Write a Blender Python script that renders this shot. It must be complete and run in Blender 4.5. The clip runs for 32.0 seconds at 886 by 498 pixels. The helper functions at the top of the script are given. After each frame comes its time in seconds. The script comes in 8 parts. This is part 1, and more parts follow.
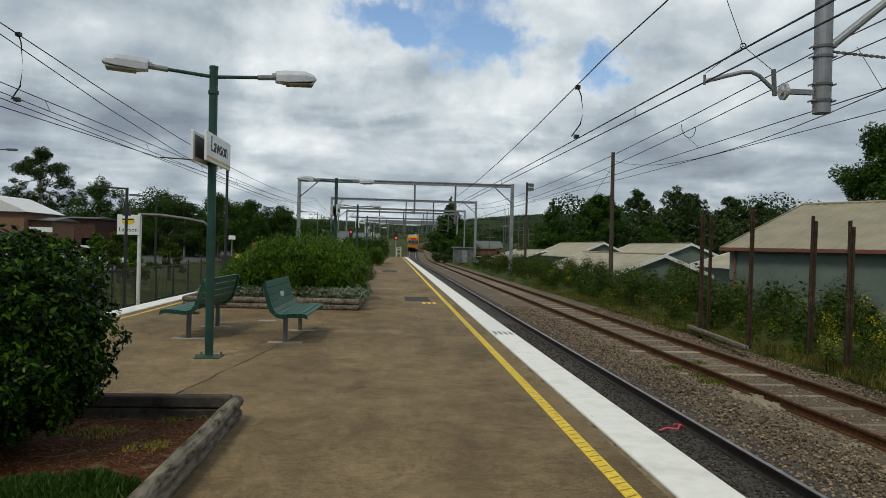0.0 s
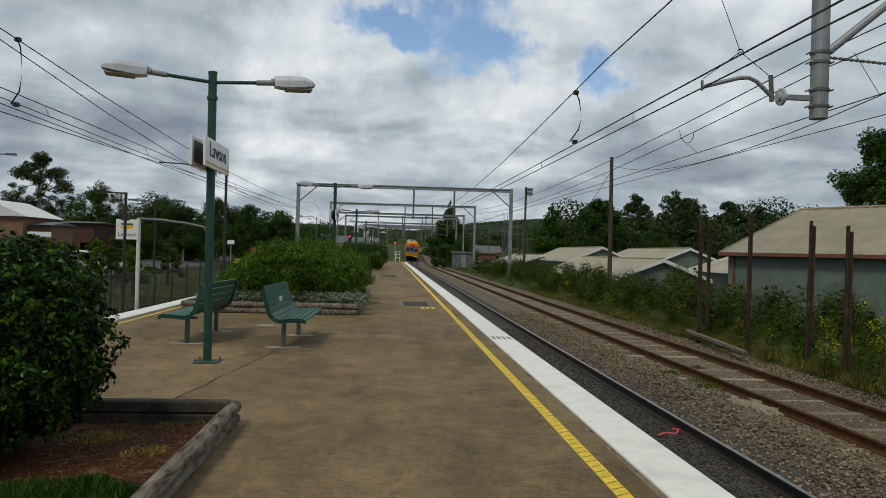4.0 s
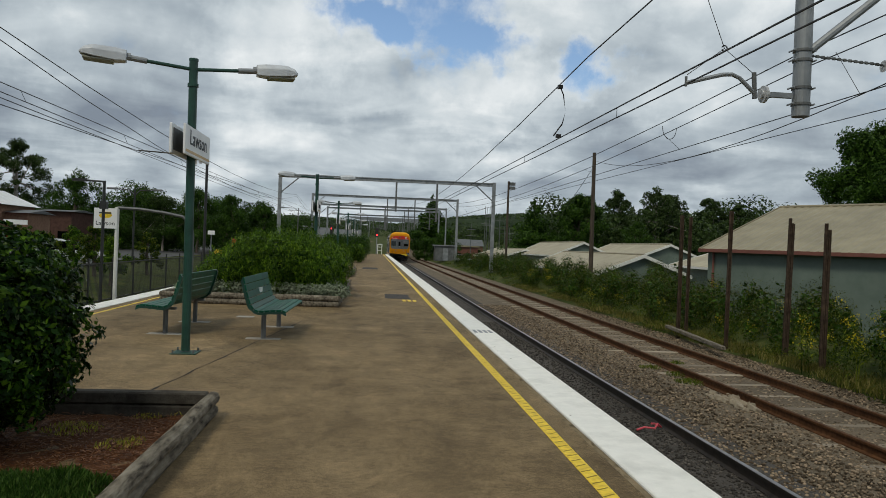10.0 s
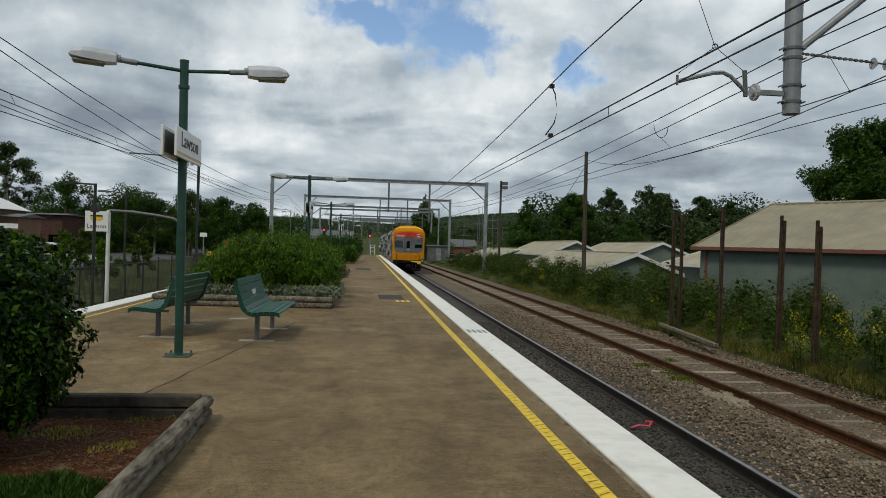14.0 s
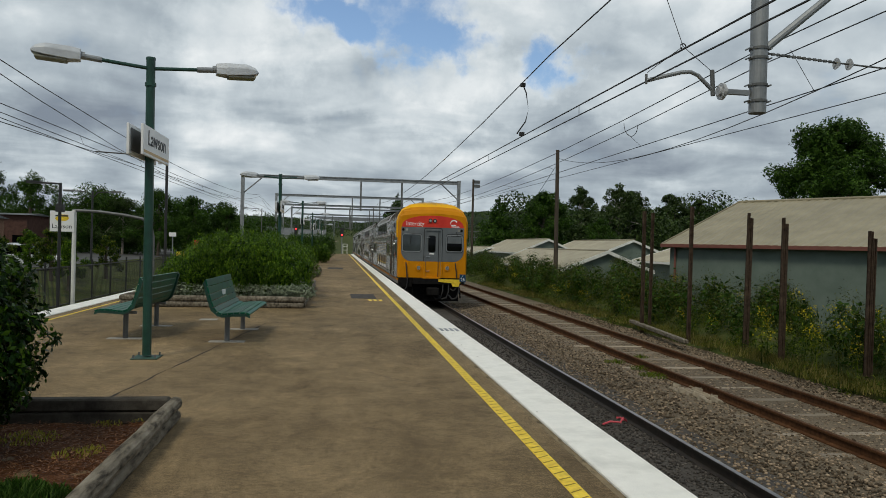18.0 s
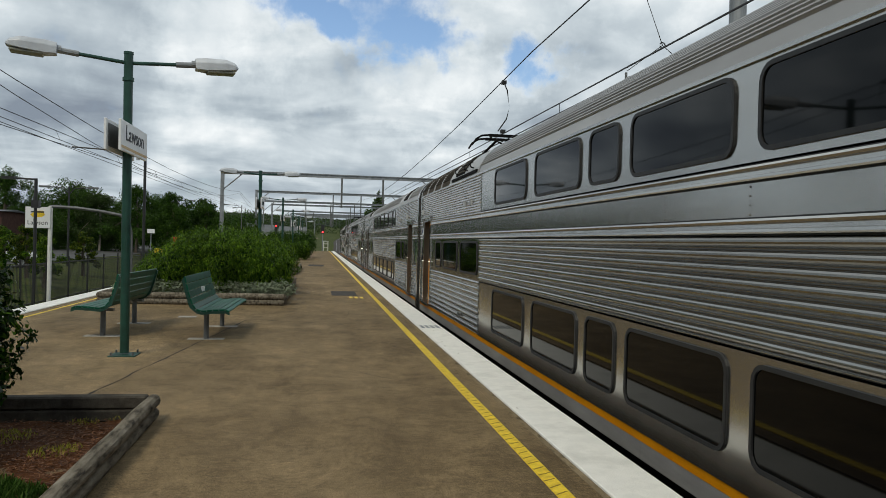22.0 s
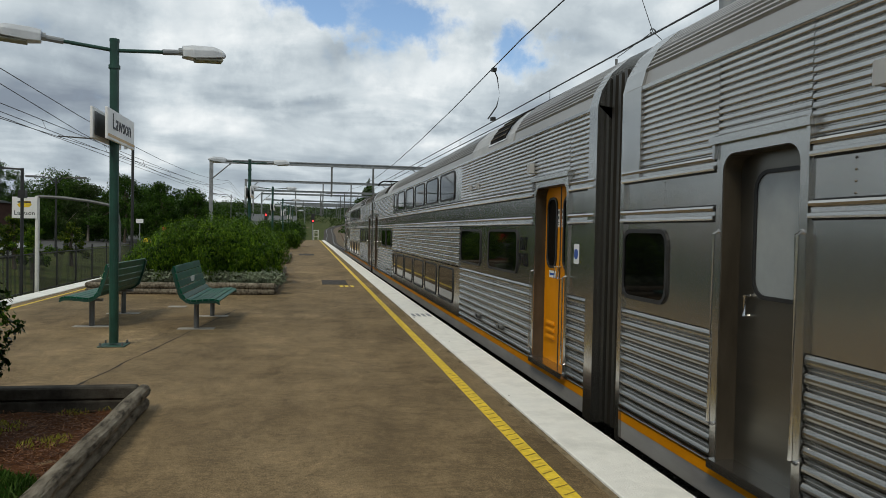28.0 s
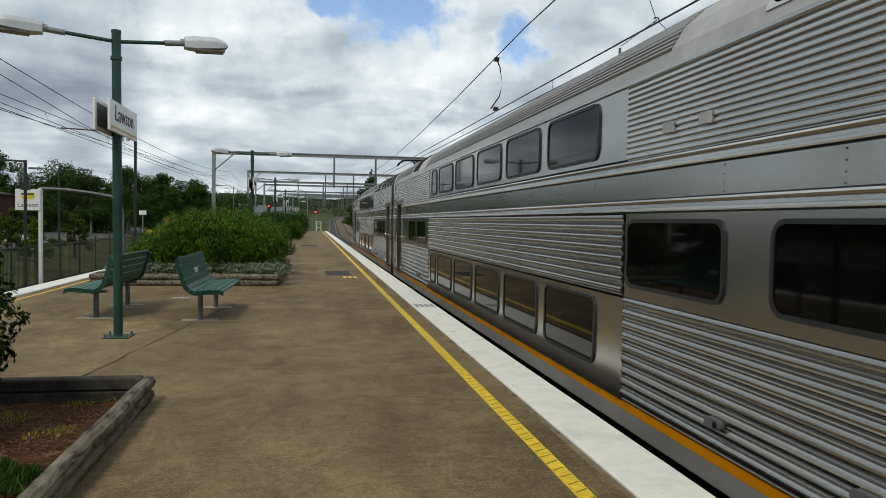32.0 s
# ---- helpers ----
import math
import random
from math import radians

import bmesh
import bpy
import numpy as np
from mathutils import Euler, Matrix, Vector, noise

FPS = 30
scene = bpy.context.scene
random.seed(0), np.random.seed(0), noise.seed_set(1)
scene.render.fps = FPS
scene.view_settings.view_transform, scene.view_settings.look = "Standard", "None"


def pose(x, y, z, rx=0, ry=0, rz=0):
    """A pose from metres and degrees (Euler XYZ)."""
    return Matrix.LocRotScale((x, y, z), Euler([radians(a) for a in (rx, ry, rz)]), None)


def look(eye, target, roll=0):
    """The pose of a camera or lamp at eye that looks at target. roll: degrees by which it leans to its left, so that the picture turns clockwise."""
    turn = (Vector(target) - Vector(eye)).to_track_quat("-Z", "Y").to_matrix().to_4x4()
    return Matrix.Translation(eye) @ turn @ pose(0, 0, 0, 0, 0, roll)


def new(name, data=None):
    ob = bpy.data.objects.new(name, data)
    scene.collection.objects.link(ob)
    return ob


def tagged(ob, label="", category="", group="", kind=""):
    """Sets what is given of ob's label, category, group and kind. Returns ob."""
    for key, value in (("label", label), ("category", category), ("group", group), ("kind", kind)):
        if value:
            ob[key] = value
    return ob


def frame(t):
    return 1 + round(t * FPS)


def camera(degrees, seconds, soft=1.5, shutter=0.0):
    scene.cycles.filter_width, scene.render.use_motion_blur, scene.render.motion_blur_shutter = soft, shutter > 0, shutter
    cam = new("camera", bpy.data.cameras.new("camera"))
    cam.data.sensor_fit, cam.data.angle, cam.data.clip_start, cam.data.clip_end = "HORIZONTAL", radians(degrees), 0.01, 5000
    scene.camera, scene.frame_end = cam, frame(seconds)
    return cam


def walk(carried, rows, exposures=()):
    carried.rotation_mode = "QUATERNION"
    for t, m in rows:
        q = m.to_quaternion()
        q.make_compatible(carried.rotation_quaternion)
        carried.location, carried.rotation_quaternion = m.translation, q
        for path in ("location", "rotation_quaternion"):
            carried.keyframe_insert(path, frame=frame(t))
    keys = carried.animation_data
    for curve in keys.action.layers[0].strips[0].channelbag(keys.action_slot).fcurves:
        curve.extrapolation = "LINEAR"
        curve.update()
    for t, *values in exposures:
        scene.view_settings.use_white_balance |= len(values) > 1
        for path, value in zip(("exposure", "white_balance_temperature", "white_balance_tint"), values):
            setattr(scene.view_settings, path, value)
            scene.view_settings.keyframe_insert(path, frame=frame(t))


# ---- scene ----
cam = camera(62.5, 32.0, soft=0.8)
PATH = [
    (0, (0.018, 0.002, 1.408), (0.158, 1.997, 1.404), 1.5),
    (0.5, (0.016, -0.016, 1.411), (0.156, 1.979, 1.407), 1.6),
    (1, (0.019, -0.017, 1.415), (0.151, 1.978, 1.416), 1.4),
    (1.5, (0.013, -0.002, 1.408), (0.145, 1.993, 1.415), 1.5),
    (2, (0.016, 0.019, 1.405), (0.148, 2.014, 1.414), 1.6),
    (2.5, (0.018, 0.017, 1.404), (0.157, 2.013, 1.415), 1.7),
    (3, (0.025, -0.004, 1.412), (0.166, 1.992, 1.422), 1.6),
    (3.5, (0.026, -0.011, 1.413), (0.168, 1.984, 1.421), 1.5),
    (5.5, (0.025, -0.016, 1.409), (0.166, 1.979, 1.426), 1.7),
    (6, (0.026, -0.01, 1.403), (0.164, 1.985, 1.424), 1.8),
    (6.5, (0.025, 0.009, 1.4), (0.162, 2.004, 1.424), 1.8),
    (7, (0.026, 0.018, 1.402), (0.164, 2.013, 1.424), 1.7),
    (7.5, (0.025, 0.028, 1.398), (0.174, 2.022, 1.415), 1.9),
    (8, (0.026, 0.026, 1.403), (0.186, 2.02, 1.415), 2.0),
    (8.5, (0.026, 0.025, 1.405), (0.196, 2.018, 1.408), 1.9),
    (9, (0.021, 0.036, 1.405), (0.2, 2.028, 1.401), 2.1),
    (9.5, (0.024, 0.023, 1.402), (0.208, 2.014, 1.394), 2.1),
    (10, (0.025, 0.03, 1.405), (0.217, 2.021, 1.397), 2.2),
    (10.5, (0.022, 0.044, 1.403), (0.217, 2.035, 1.39), 2.2),
    (11, (0.025, 0.024, 1.405), (0.224, 2.014, 1.392), 2.0),
    (11.5, (0.029, 0.012, 1.402), (0.231, 2.002, 1.389), 2.1),
    (12, (0.021, 0.025, 1.403), (0.226, 2.014, 1.391), 2.1),
    (12.5, (0.024, 0.02, 1.404), (0.228, 2.01, 1.397), 2.1),
    (13, (0.022, 0.027, 1.408), (0.23, 2.016, 1.399), 1.7),
    (13.5, (0.021, 0.03, 1.405), (0.233, 2.018, 1.398), 1.7),
    (14, (0.022, 0.035, 1.404), (0.233, 2.024, 1.397), 1.7),
    (14.5, (0.024, 0.034, 1.404), (0.239, 2.022, 1.4), 1.6),
    (16.5, (0.03, 0.039, 1.405), (0.288, 2.023, 1.404), 1.9),
    (17, (0.032, 0.044, 1.401), (0.3, 2.026, 1.393), 1.7),
    (17.5, (0.031, 0.044, 1.405), (0.309, 2.025, 1.396), 1.5),
    (18, (0.034, 0.048, 1.408), (0.319, 2.027, 1.399), 1.4),
    (18.5, (0.038, 0.054, 1.404), (0.328, 2.033, 1.397), 1.5),
    (19, (0.036, 0.044, 1.405), (0.338, 2.021, 1.402), 1.6),
    (19.5, (0.034, 0.058, 1.405), (0.343, 2.034, 1.404), 1.6),
    (20, (0.038, 0.045, 1.406), (0.356, 2.02, 1.408), 1.6),
    (20.5, (0.044, 0.033, 1.406), (0.368, 2.006, 1.408), 1.6),
    (21, (0.042, 0.044, 1.404), (0.37, 2.017, 1.399), 1.5),
    (21.5, (0.034, 0.05, 1.402), (0.367, 2.022, 1.394), 1.6),
    (22, (0.038, 0.04, 1.404), (0.374, 2.011, 1.389), 1.5),
    (22.5, (0.034, 0.055, 1.405), (0.373, 2.025, 1.382), 1.4),
    (23, (0.037, 0.043, 1.406), (0.379, 2.013, 1.381), 1.2),
    (23.5, (0.043, 0.037, 1.406), (0.387, 2.007, 1.379), 1.3),
    (24, (0.038, 0.068, 1.404), (0.389, 2.037, 1.373), 1.4),
    (24.5, (0.044, 0.057, 1.404), (0.402, 2.024, 1.371), 1.5),
    (25, (0.044, 0.035, 1.403), (0.404, 2.002, 1.369), 1.3),
    (25.5, (0.043, 0.05, 1.404), (0.4, 2.017, 1.368), 1.4),
    (27.5, (0.037, 0.036, 1.401), (0.402, 2.002, 1.357), 1.4),
    (28, (0.039, 0.06, 1.398), (0.401, 2.026, 1.352), 1.2),
    (28.5, (0.037, 0.06, 1.4), (0.401, 2.026, 1.35), 1.3),
    (29, (0.044, 0.051, 1.402), (0.409, 2.017, 1.35), 1.2),
    (29.5, (0.04, 0.063, 1.4), (0.406, 2.028, 1.342), 1.3),
    (30, (0.04, 0.067, 1.4), (0.409, 2.031, 1.338), 1.5),
    (30.5, (0.043, 0.052, 1.399), (0.413, 2.017, 1.335), 1.5),
    (31, (0.043, 0.048, 1.4), (0.41, 2.013, 1.33), 1.4),
    (31.5, (0.039, 0.052, 1.401), (0.4, 2.018, 1.329), 1.1),
    (32, (0.034, 0.065, 1.397), (0.389, 2.032, 1.325), 1.0),
]
walk(cam, [(t, look(e, a, r)) for t, e, a, r in PATH], [(0.0, -0.05), (2.0, -0.14), (8.0, -0.13), (12.0, -0.11), (20.0, -0.10), (22.0, 0.03), (25.0, 0.06), (28.0, 0.0), (30.0, 0.11), (32.0, 0.13)])

# ---- world, sun, exposure ----
SUN_EL, SUN_ROT = 52.0, 150.0
scene.view_settings.exposure = -0.05
sun = new("sun", bpy.data.lights.new("sun", "SUN"))
sun.data.energy, sun.data.angle, sun.data.color = 1.7, radians(14), (1.0, 0.94, 0.78)
sun.matrix_world = look((-30, -45, 70), (0, 0, 0))


# heading and height in degrees, widths, amount
CLOUD_GAPS = ((-2.5, 17.0, 6.5, 2.6, 0.44), (4.0, 18.4, 9.0, 3.2, 0.44), (8.5, 15.6, 5.5, 2.4, 0.46), (17.0, 13.7, 4.2, 2.4, 0.5))
CLOUD_TONES = ((-9.0, 14.5, 7.0, 5.0, 0.24), (2.0, 11.5, 17.0, 4.0, 0.10), (8.5, 13.2, 7.0, 2.4, 0.16), (13.5, 17.0, 6.0, 3.0, 0.08), (-21.0, 8.0, 12.0, 5.0, -0.16), (-3.0, 11.6, 5.0, 1.6, -0.10),
               (8.0, 8.4, 17.0, 1.5, -0.10), (27.0, 7.0, 17.0, 5.0, -0.17), (12.0, 4.5, 10.0, 2.6, -0.08), (-15.0, 4.6, 10.0, 2.2, 0.05))


def sky_world():
    w = bpy.data.worlds.new("sky")
    scene.world = w
    w.use_nodes = True
    nt = w.node_tree
    N, L = nt.nodes, nt.links
    N.clear()
    out = N.new("ShaderNodeOutputWorld")
    bg = N.new("ShaderNodeBackground")
    sky = N.new("ShaderNodeTexSky")
    sky.sky_type, sky.sun_disc = "NISHITA", False
    sky.sun_elevation, sky.sun_rotation = radians(SUN_EL), radians(SUN_ROT)
    skymul = N.new("ShaderNodeVectorMath")
    skymul.operation = "SCALE"
    skymul.inputs["Scale"].default_value = 0.15
    sat = N.new("ShaderNodeHueSaturation")
    sat.inputs["Saturation"].default_value = 1.08
    L.new(sky.outputs[0], sat.inputs["Color"])
    L.new(sat.outputs[0], skymul.inputs[0])
    tc = N.new("ShaderNodeTexCoord")
    sep = N.new("ShaderNodeSeparateXYZ")
    L.new(tc.outputs["Generated"], sep.inputs[0])

    def m(op, a, b=None, c=None, clamp=False):
        n = N.new("ShaderNodeMath")
        n.operation, n.use_clamp = op, clamp
        for i, v in enumerate((a, b, c)):
            if v is None:
                continue
            if isinstance(v, (int, float)):
                n.inputs[i].default_value = v
            else:
                L.new(v, n.inputs[i])
        return n.outputs[0]

    def noise_tex(scale, detail, rough, vec, distort=0.0, out_socket=0):
        n = N.new("ShaderNodeTexNoise")
        n.inputs["Scale"].default_value, n.inputs["Detail"].default_value = scale, detail
        n.inputs["Roughness"].default_value, n.inputs["Distortion"].default_value = rough, distort
        L.new(vec, n.inputs["Vector"])
        return n.outputs[out_socket]

    # the cloud deck seen from below: flattened towards the horizon
    flat = m("ADD", m("MAXIMUM", sep.outputs[2], 0.0), 0.15)
    deck_at = N.new("ShaderNodeCombineXYZ")
    L.new(m("ADD", m("DIVIDE", sep.outputs[0], flat), 7.3), deck_at.inputs[0])
    L.new(m("ADD", m("DIVIDE", sep.outputs[1], flat), 2.6), deck_at.inputs[1])
    deck = noise_tex(1.7, 5, 0.5, deck_at.outputs[0], 0.3)
    puffs = noise_tex(11.0, 10, 0.6, tc.outputs["Generated"], 0.15)
    billow = m("SUBTRACT", 1.0, m("ABSOLUTE", m("MULTIPLY", m("SUBTRACT", noise_tex(17.0, 6, 0.5, tc.outputs["Generated"]), 0.5), 4.0)))
    warp = N.new("ShaderNodeSeparateColor")
    L.new(noise_tex(9.0, 8, 0.6, tc.outputs["Generated"], 0.0, 1), warp.inputs[0])
    az = m("ADD", m("MULTIPLY", m("ARCTAN2", sep.outputs[0], sep.outputs[1]), 57.296), m("MULTIPLY", m("SUBTRACT", warp.outputs[0], 0.5), 16.0))
    el = m("ADD", m("MULTIPLY", m("ARCSINE", sep.outputs[2]), 57.296), m("MULTIPLY", m("SUBTRACT", warp.outputs[1], 0.5), 9.0))

    def patch(total, a, e, ra, re, amount):
        """Adds a soft round patch of the given amount at a heading and height, in degrees."""
        da = m("MULTIPLY", m("SUBTRACT", az, a), 1.0 / ra)
        de = m("MULTIPLY", m("SUBTRACT", el, e), 1.0 / re)
        q = m("SUBTRACT", 1.0, m("ADD", m("MULTIPLY", da, da), m("MULTIPLY", de, de)), clamp=True)
        return m("ADD", total, m("MULTIPLY", m("POWER", q, 1.4), amount))

    # openings in the deck
    cover = m("ADD", m("ADD", 0.66, m("MULTIPLY", m("SUBTRACT", puffs, 0.5), 0.75)), m("MULTIPLY", m("SUBTRACT", deck, 0.5), 0.4))
    for a, e, ra, re, amount in CLOUD_GAPS:
        cover = patch(cover, a, e, ra, re, -amount)
    mask = N.new("ShaderNodeMapRange")
    mask.interpolation_type = "SMOOTHSTEP"
    mask.inputs[1].default_value, mask.inputs[2].default_value = 0.20, 0.60
    L.new(cover, mask.inputs[0])
    # light and dark of the clouds: thin edges are brightest
    edge = m("MULTIPLY", m("SUBTRACT", 0.68, cover, clamp=True), 0.5)
    shade = m("ADD", m("ADD", 0.425, edge), m("MULTIPLY", m("SUBTRACT", deck, 0.5), 1.1))
    shade = m("ADD", shade, m("ADD", m("MULTIPLY", m("SUBTRACT", puffs, 0.5), 0.62), m("MULTIPLY", billow, 0.05)))
    shade = m("ADD", shade, m("MULTIPLY", m("ADD", sep.outputs[1], sep.outputs[0]), 0.07))
    for a, e, ra, re, amount in CLOUD_TONES:
        shade = patch(shade, a, e, ra, re, amount)
    ramp = N.new("ShaderNodeValToRGB")
    el_ = ramp.color_ramp.elements
    el_[0].position, el_[0].color = 0.26, (0.238, 0.283, 0.342, 1)
    el_[1].position, el_[1].color = 0.86, (0.925, 0.962, 0.97, 1)
    for at, col in ((0.46, (0.42, 0.488, 0.54)), (0.62, (0.615, 0.685, 0.725))):
        el_.new(at).color = (*col, 1)
    L.new(shade, ramp.inputs[0])
    mix = N.new("ShaderNodeMix")
    mix.data_type = "RGBA"
    L.new(mask.outputs[0], mix.inputs[0])
    L.new(skymul.outputs[0], mix.inputs[6])
    L.new(ramp.outputs[0], mix.inputs[7])
    L.new(mix.outputs[2], bg.inputs[0])
    bg.inputs[1].default_value = 1.0
    L.new(bg.outputs[0], out.inputs[0])


sky_world()

# ---- materials ----
def material(name, colors, rough=0.6, metal=0.0, scale=4.0, detail=6, stretch=(1, 1, 1), bump=0.0, bump_scale=None, spec=0.5, vary=0.0, big=None, dark=0.0, dark_scale=0.6):
    """Noise between two or three colours; a second, larger noise stains it; bump from a finer noise."""
    mat = bpy.data.materials.new(name)
    mat.use_nodes = True
    nt = mat.node_tree
    N, L = nt.nodes, nt.links
    b = N["Principled BSDF"]
    b.inputs["Roughness"].default_value, b.inputs["Metallic"].default_value = rough, metal
    b.inputs["Specular IOR Level"].default_value = spec if rough < 0.7 else 0.12
    tc = N.new("ShaderNodeTexCoord")
    mp = N.new("ShaderNodeMapping")
    mp.inputs["Scale"].default_value = stretch
    L.new(tc.outputs["Object"], mp.inputs[0])

    def tex(sc, det=detail, rg=0.6):
        n = N.new("ShaderNodeTexNoise")
        n.inputs["Scale"].default_value, n.inputs["Detail"].default_value, n.inputs["Roughness"].default_value = sc, det, rg
        L.new(mp.outputs[0], n.inputs["Vector"])
        return n.outputs[0]

    ramp = N.new("ShaderNodeValToRGB")
    el = ramp.color_ramp.elements
    el[0].position, el[1].position = 0.32, 0.68
    el[0].color, el[1].color = (*colors[0], 1), (*colors[-1], 1)
    if len(colors) == 3:
        el.new(0.5).color = (*colors[1], 1)
    L.new(tex(scale), ramp.inputs[0])
    col = ramp.outputs[0]
    if dark:
        mr = N.new("ShaderNodeMapRange")
        mr.inputs[1].default_value, mr.inputs[2].default_value = 0.3, 0.7
        mr.inputs[3].default_value, mr.inputs[4].default_value = 1.0 - dark, 1.0 + dark * 0.5
        L.new(tex(dark_scale, 4), mr.inputs[0])
        sc = N.new("ShaderNodeVectorMath")
        sc.operation = "SCALE"
        L.new(col, sc.inputs[0]), L.new(mr.outputs[0], sc.inputs["Scale"])
        col = sc.outputs[0]
    if vary:
        info = N.new("ShaderNodeObjectInfo")
        mr = N.new("ShaderNodeMapRange")
        mr.inputs[3].default_value, mr.inputs[4].default_value = 1.0 - vary, 1.0 + vary
        L.new(info.outputs["Random"], mr.inputs[0])
        sc = N.new("ShaderNodeVectorMath")
        sc.operation = "SCALE"
        L.new(col, sc.inputs[0]), L.new(mr.outputs[0], sc.inputs["Scale"])
        col = sc.outputs[0]
    L.new(col, b.inputs["Base Color"])
    if bump:
        bp = N.new("ShaderNodeBump")
        bp.inputs["Strength"].default_value = bump
        bp.inputs["Distance"].default_value = 0.02
        L.new(tex(bump_scale or scale * 4), bp.inputs["Height"])
        L.new(bp.outputs[0], b.inputs["Normal"])
    return mat


def foliage_mat(name, colors, vary=0.35, gloss=0.45):
    """Leaves: colour by island, some light coming through."""
    mat = bpy.data.materials.new(name)
    mat.use_nodes = True
    nt = mat.node_tree
    N, L = nt.nodes, nt.links
    b = N["Principled BSDF"]
    geo = N.new("ShaderNodeNewGeometry")
    ramp = N.new("ShaderNodeValToRGB")
    el = ramp.color_ramp.elements
    el[0].color, el[1].color = (*colors[0], 1), (*colors[-1], 1)
    if len(colors) == 3:
        el.new(0.6).color = (*colors[1], 1)
    L.new(geo.outputs["Random Per Island"], ramp.inputs[0])
    tc = N.new("ShaderNodeTexCoord")
    n = N.new("ShaderNodeTexNoise")
    n.inputs["Scale"].default_value = 1.3
    L.new(tc.outputs["Object"], n.inputs["Vector"])
    mr = N.new("ShaderNodeMapRange")
    mr.inputs[1].default_value, mr.inputs[2].default_value = 0.3, 0.7
    mr.inputs[3].default_value, mr.inputs[4].default_value = 1 - vary, 1 + vary
    L.new(n.outputs[0], mr.inputs[0])
    sc = N.new("ShaderNodeVectorMath")
    sc.operation = "SCALE"
    L.new(ramp.outputs[0], sc.inputs[0]), L.new(mr.outputs[0], sc.inputs["Scale"])
    L.new(sc.outputs[0], b.inputs["Base Color"])
    b.inputs["Roughness"].default_value = gloss
    b.inputs["Specular IOR Level"].default_value = 0.10
    tr = N.new("ShaderNodeBsdfTranslucent")
    L.new(sc.outputs[0], tr.inputs[0])
    mx = N.new("ShaderNodeMixShader")
    mx.inputs[0].default_value = 0.25
    L.new(b.outputs[0], mx.inputs[1]), L.new(tr.outputs[0], mx.inputs[2])
    L.new(mx.outputs[0], N["Material Output"].inputs[0])
    return mat


def glow(name, color, strength):
    mat = bpy.data.materials.new(name)
    mat.use_nodes = True
    b = mat.node_tree.nodes["Principled BSDF"]
    b.inputs["Base Color"].default_value = (*color, 1)
    b.inputs["Emission Color"].default_value = (*color, 1)
    b.inputs["Emission Strength"].default_value = strength
    return mat


M = {}
M["asphalt"] = material("platform_asphalt", [(0.160, 0.112, 0.058), (0.219, 0.156, 0.083), (0.276, 0.200, 0.110)], 0.78, scale=0.7, detail=10, stretch=(1, 0.55, 1), bump=0.42, bump_scale=90, dark=0.26, dark_scale=2.6)


def worn_asphalt(mat):
    """Grit, scuff streaks and blotches over the asphalt's colour."""
    nt = mat.node_tree
    N, L = nt.nodes, nt.links
    b = N["Principled BSDF"]
    col = b.inputs["Base Color"].links[0].from_socket
    tc = N.new("ShaderNodeTexCoord")
    for sc, st, lo, hi, det, dis, a, z in ((120.0, (1, 1, 1), 0.42, 1.56, 3, 0.0, 0.36, 0.66), (34.0, (1, 1, 1), 0.80, 1.17, 4, 0.0, 0.35, 0.65), (1.1, (0.8, 1.4, 1), 0.90, 1.05, 7, 4.0, 0.40, 0.58), (1.4, (1.7, 0.7, 1), 0.90, 1.05, 7, 3.0, 0.4, 0.58), (0.42, (1, 0.7, 1), 0.82, 1.12, 10, 0.8, 0.38, 0.60), (6.0, (1, 1.6, 1), 0.84, 1.08, 8, 2.4, 0.38, 0.54)):
        mp = N.new("ShaderNodeMapping")
        mp.inputs["Scale"].default_value = st
        mp.inputs["Location"].default_value = (sc, 1.7 * sc, 0)
        n = N.new("ShaderNodeTexNoise")
        n.inputs["Scale"].default_value, n.inputs["Detail"].default_value, n.inputs["Distortion"].default_value = sc, det, dis
        n.inputs["Roughness"].default_value = 0.65
        mr = N.new("ShaderNodeMapRange")
        mr.inputs[1].default_value, mr.inputs[2].default_value = a, z
        mr.inputs[3].default_value, mr.inputs[4].default_value = lo, hi
        vm = N.new("ShaderNodeVectorMath")
        vm.operation = "SCALE"
        L.new(tc.outputs["Object"], mp.inputs[0]), L.new(mp.outputs[0], n.inputs["Vector"]), L.new(n.outputs[0], mr.inputs[0])
        L.new(col, vm.inputs[0]), L.new(mr.outputs[0], vm.inputs["Scale"])
        col = vm.outputs[0]
    L.new(col, b.inputs["Base Color"])


worn_asphalt(M["asphalt"])
M["joint"] = material("crumbling_joint", [(0.06, 0.045, 0.026), (0.27, 0.21, 0.13), (0.15, 0.115, 0.07)], 0.95, scale=14, stretch=(1, 0.4, 1), dark=0.35, dark_scale=3, bump=1.0, bump_scale=40)
M["asphalt_dark"] = material("patch_asphalt", [(0.05, 0.047, 0.045), (0.075, 0.07, 0.065)], 0.85, scale=6, bump=0.5, bump_scale=60)
M["white_paint"] = material("white_edge_paint", [(0.68, 0.665, 0.61), (0.82, 0.80, 0.74), (0.76, 0.745, 0.69)], 0.6, scale=2.5, dark=0.06, dark_scale=7, bump=0.3, bump_scale=70)
M["yellow_paint"] = material("yellow_line_paint", [(0.70, 0.47, 0.02), (0.86, 0.62, 0.03)], 0.6, scale=9, dark=0.2, dark_scale=18, bump=0.3, bump_scale=70)
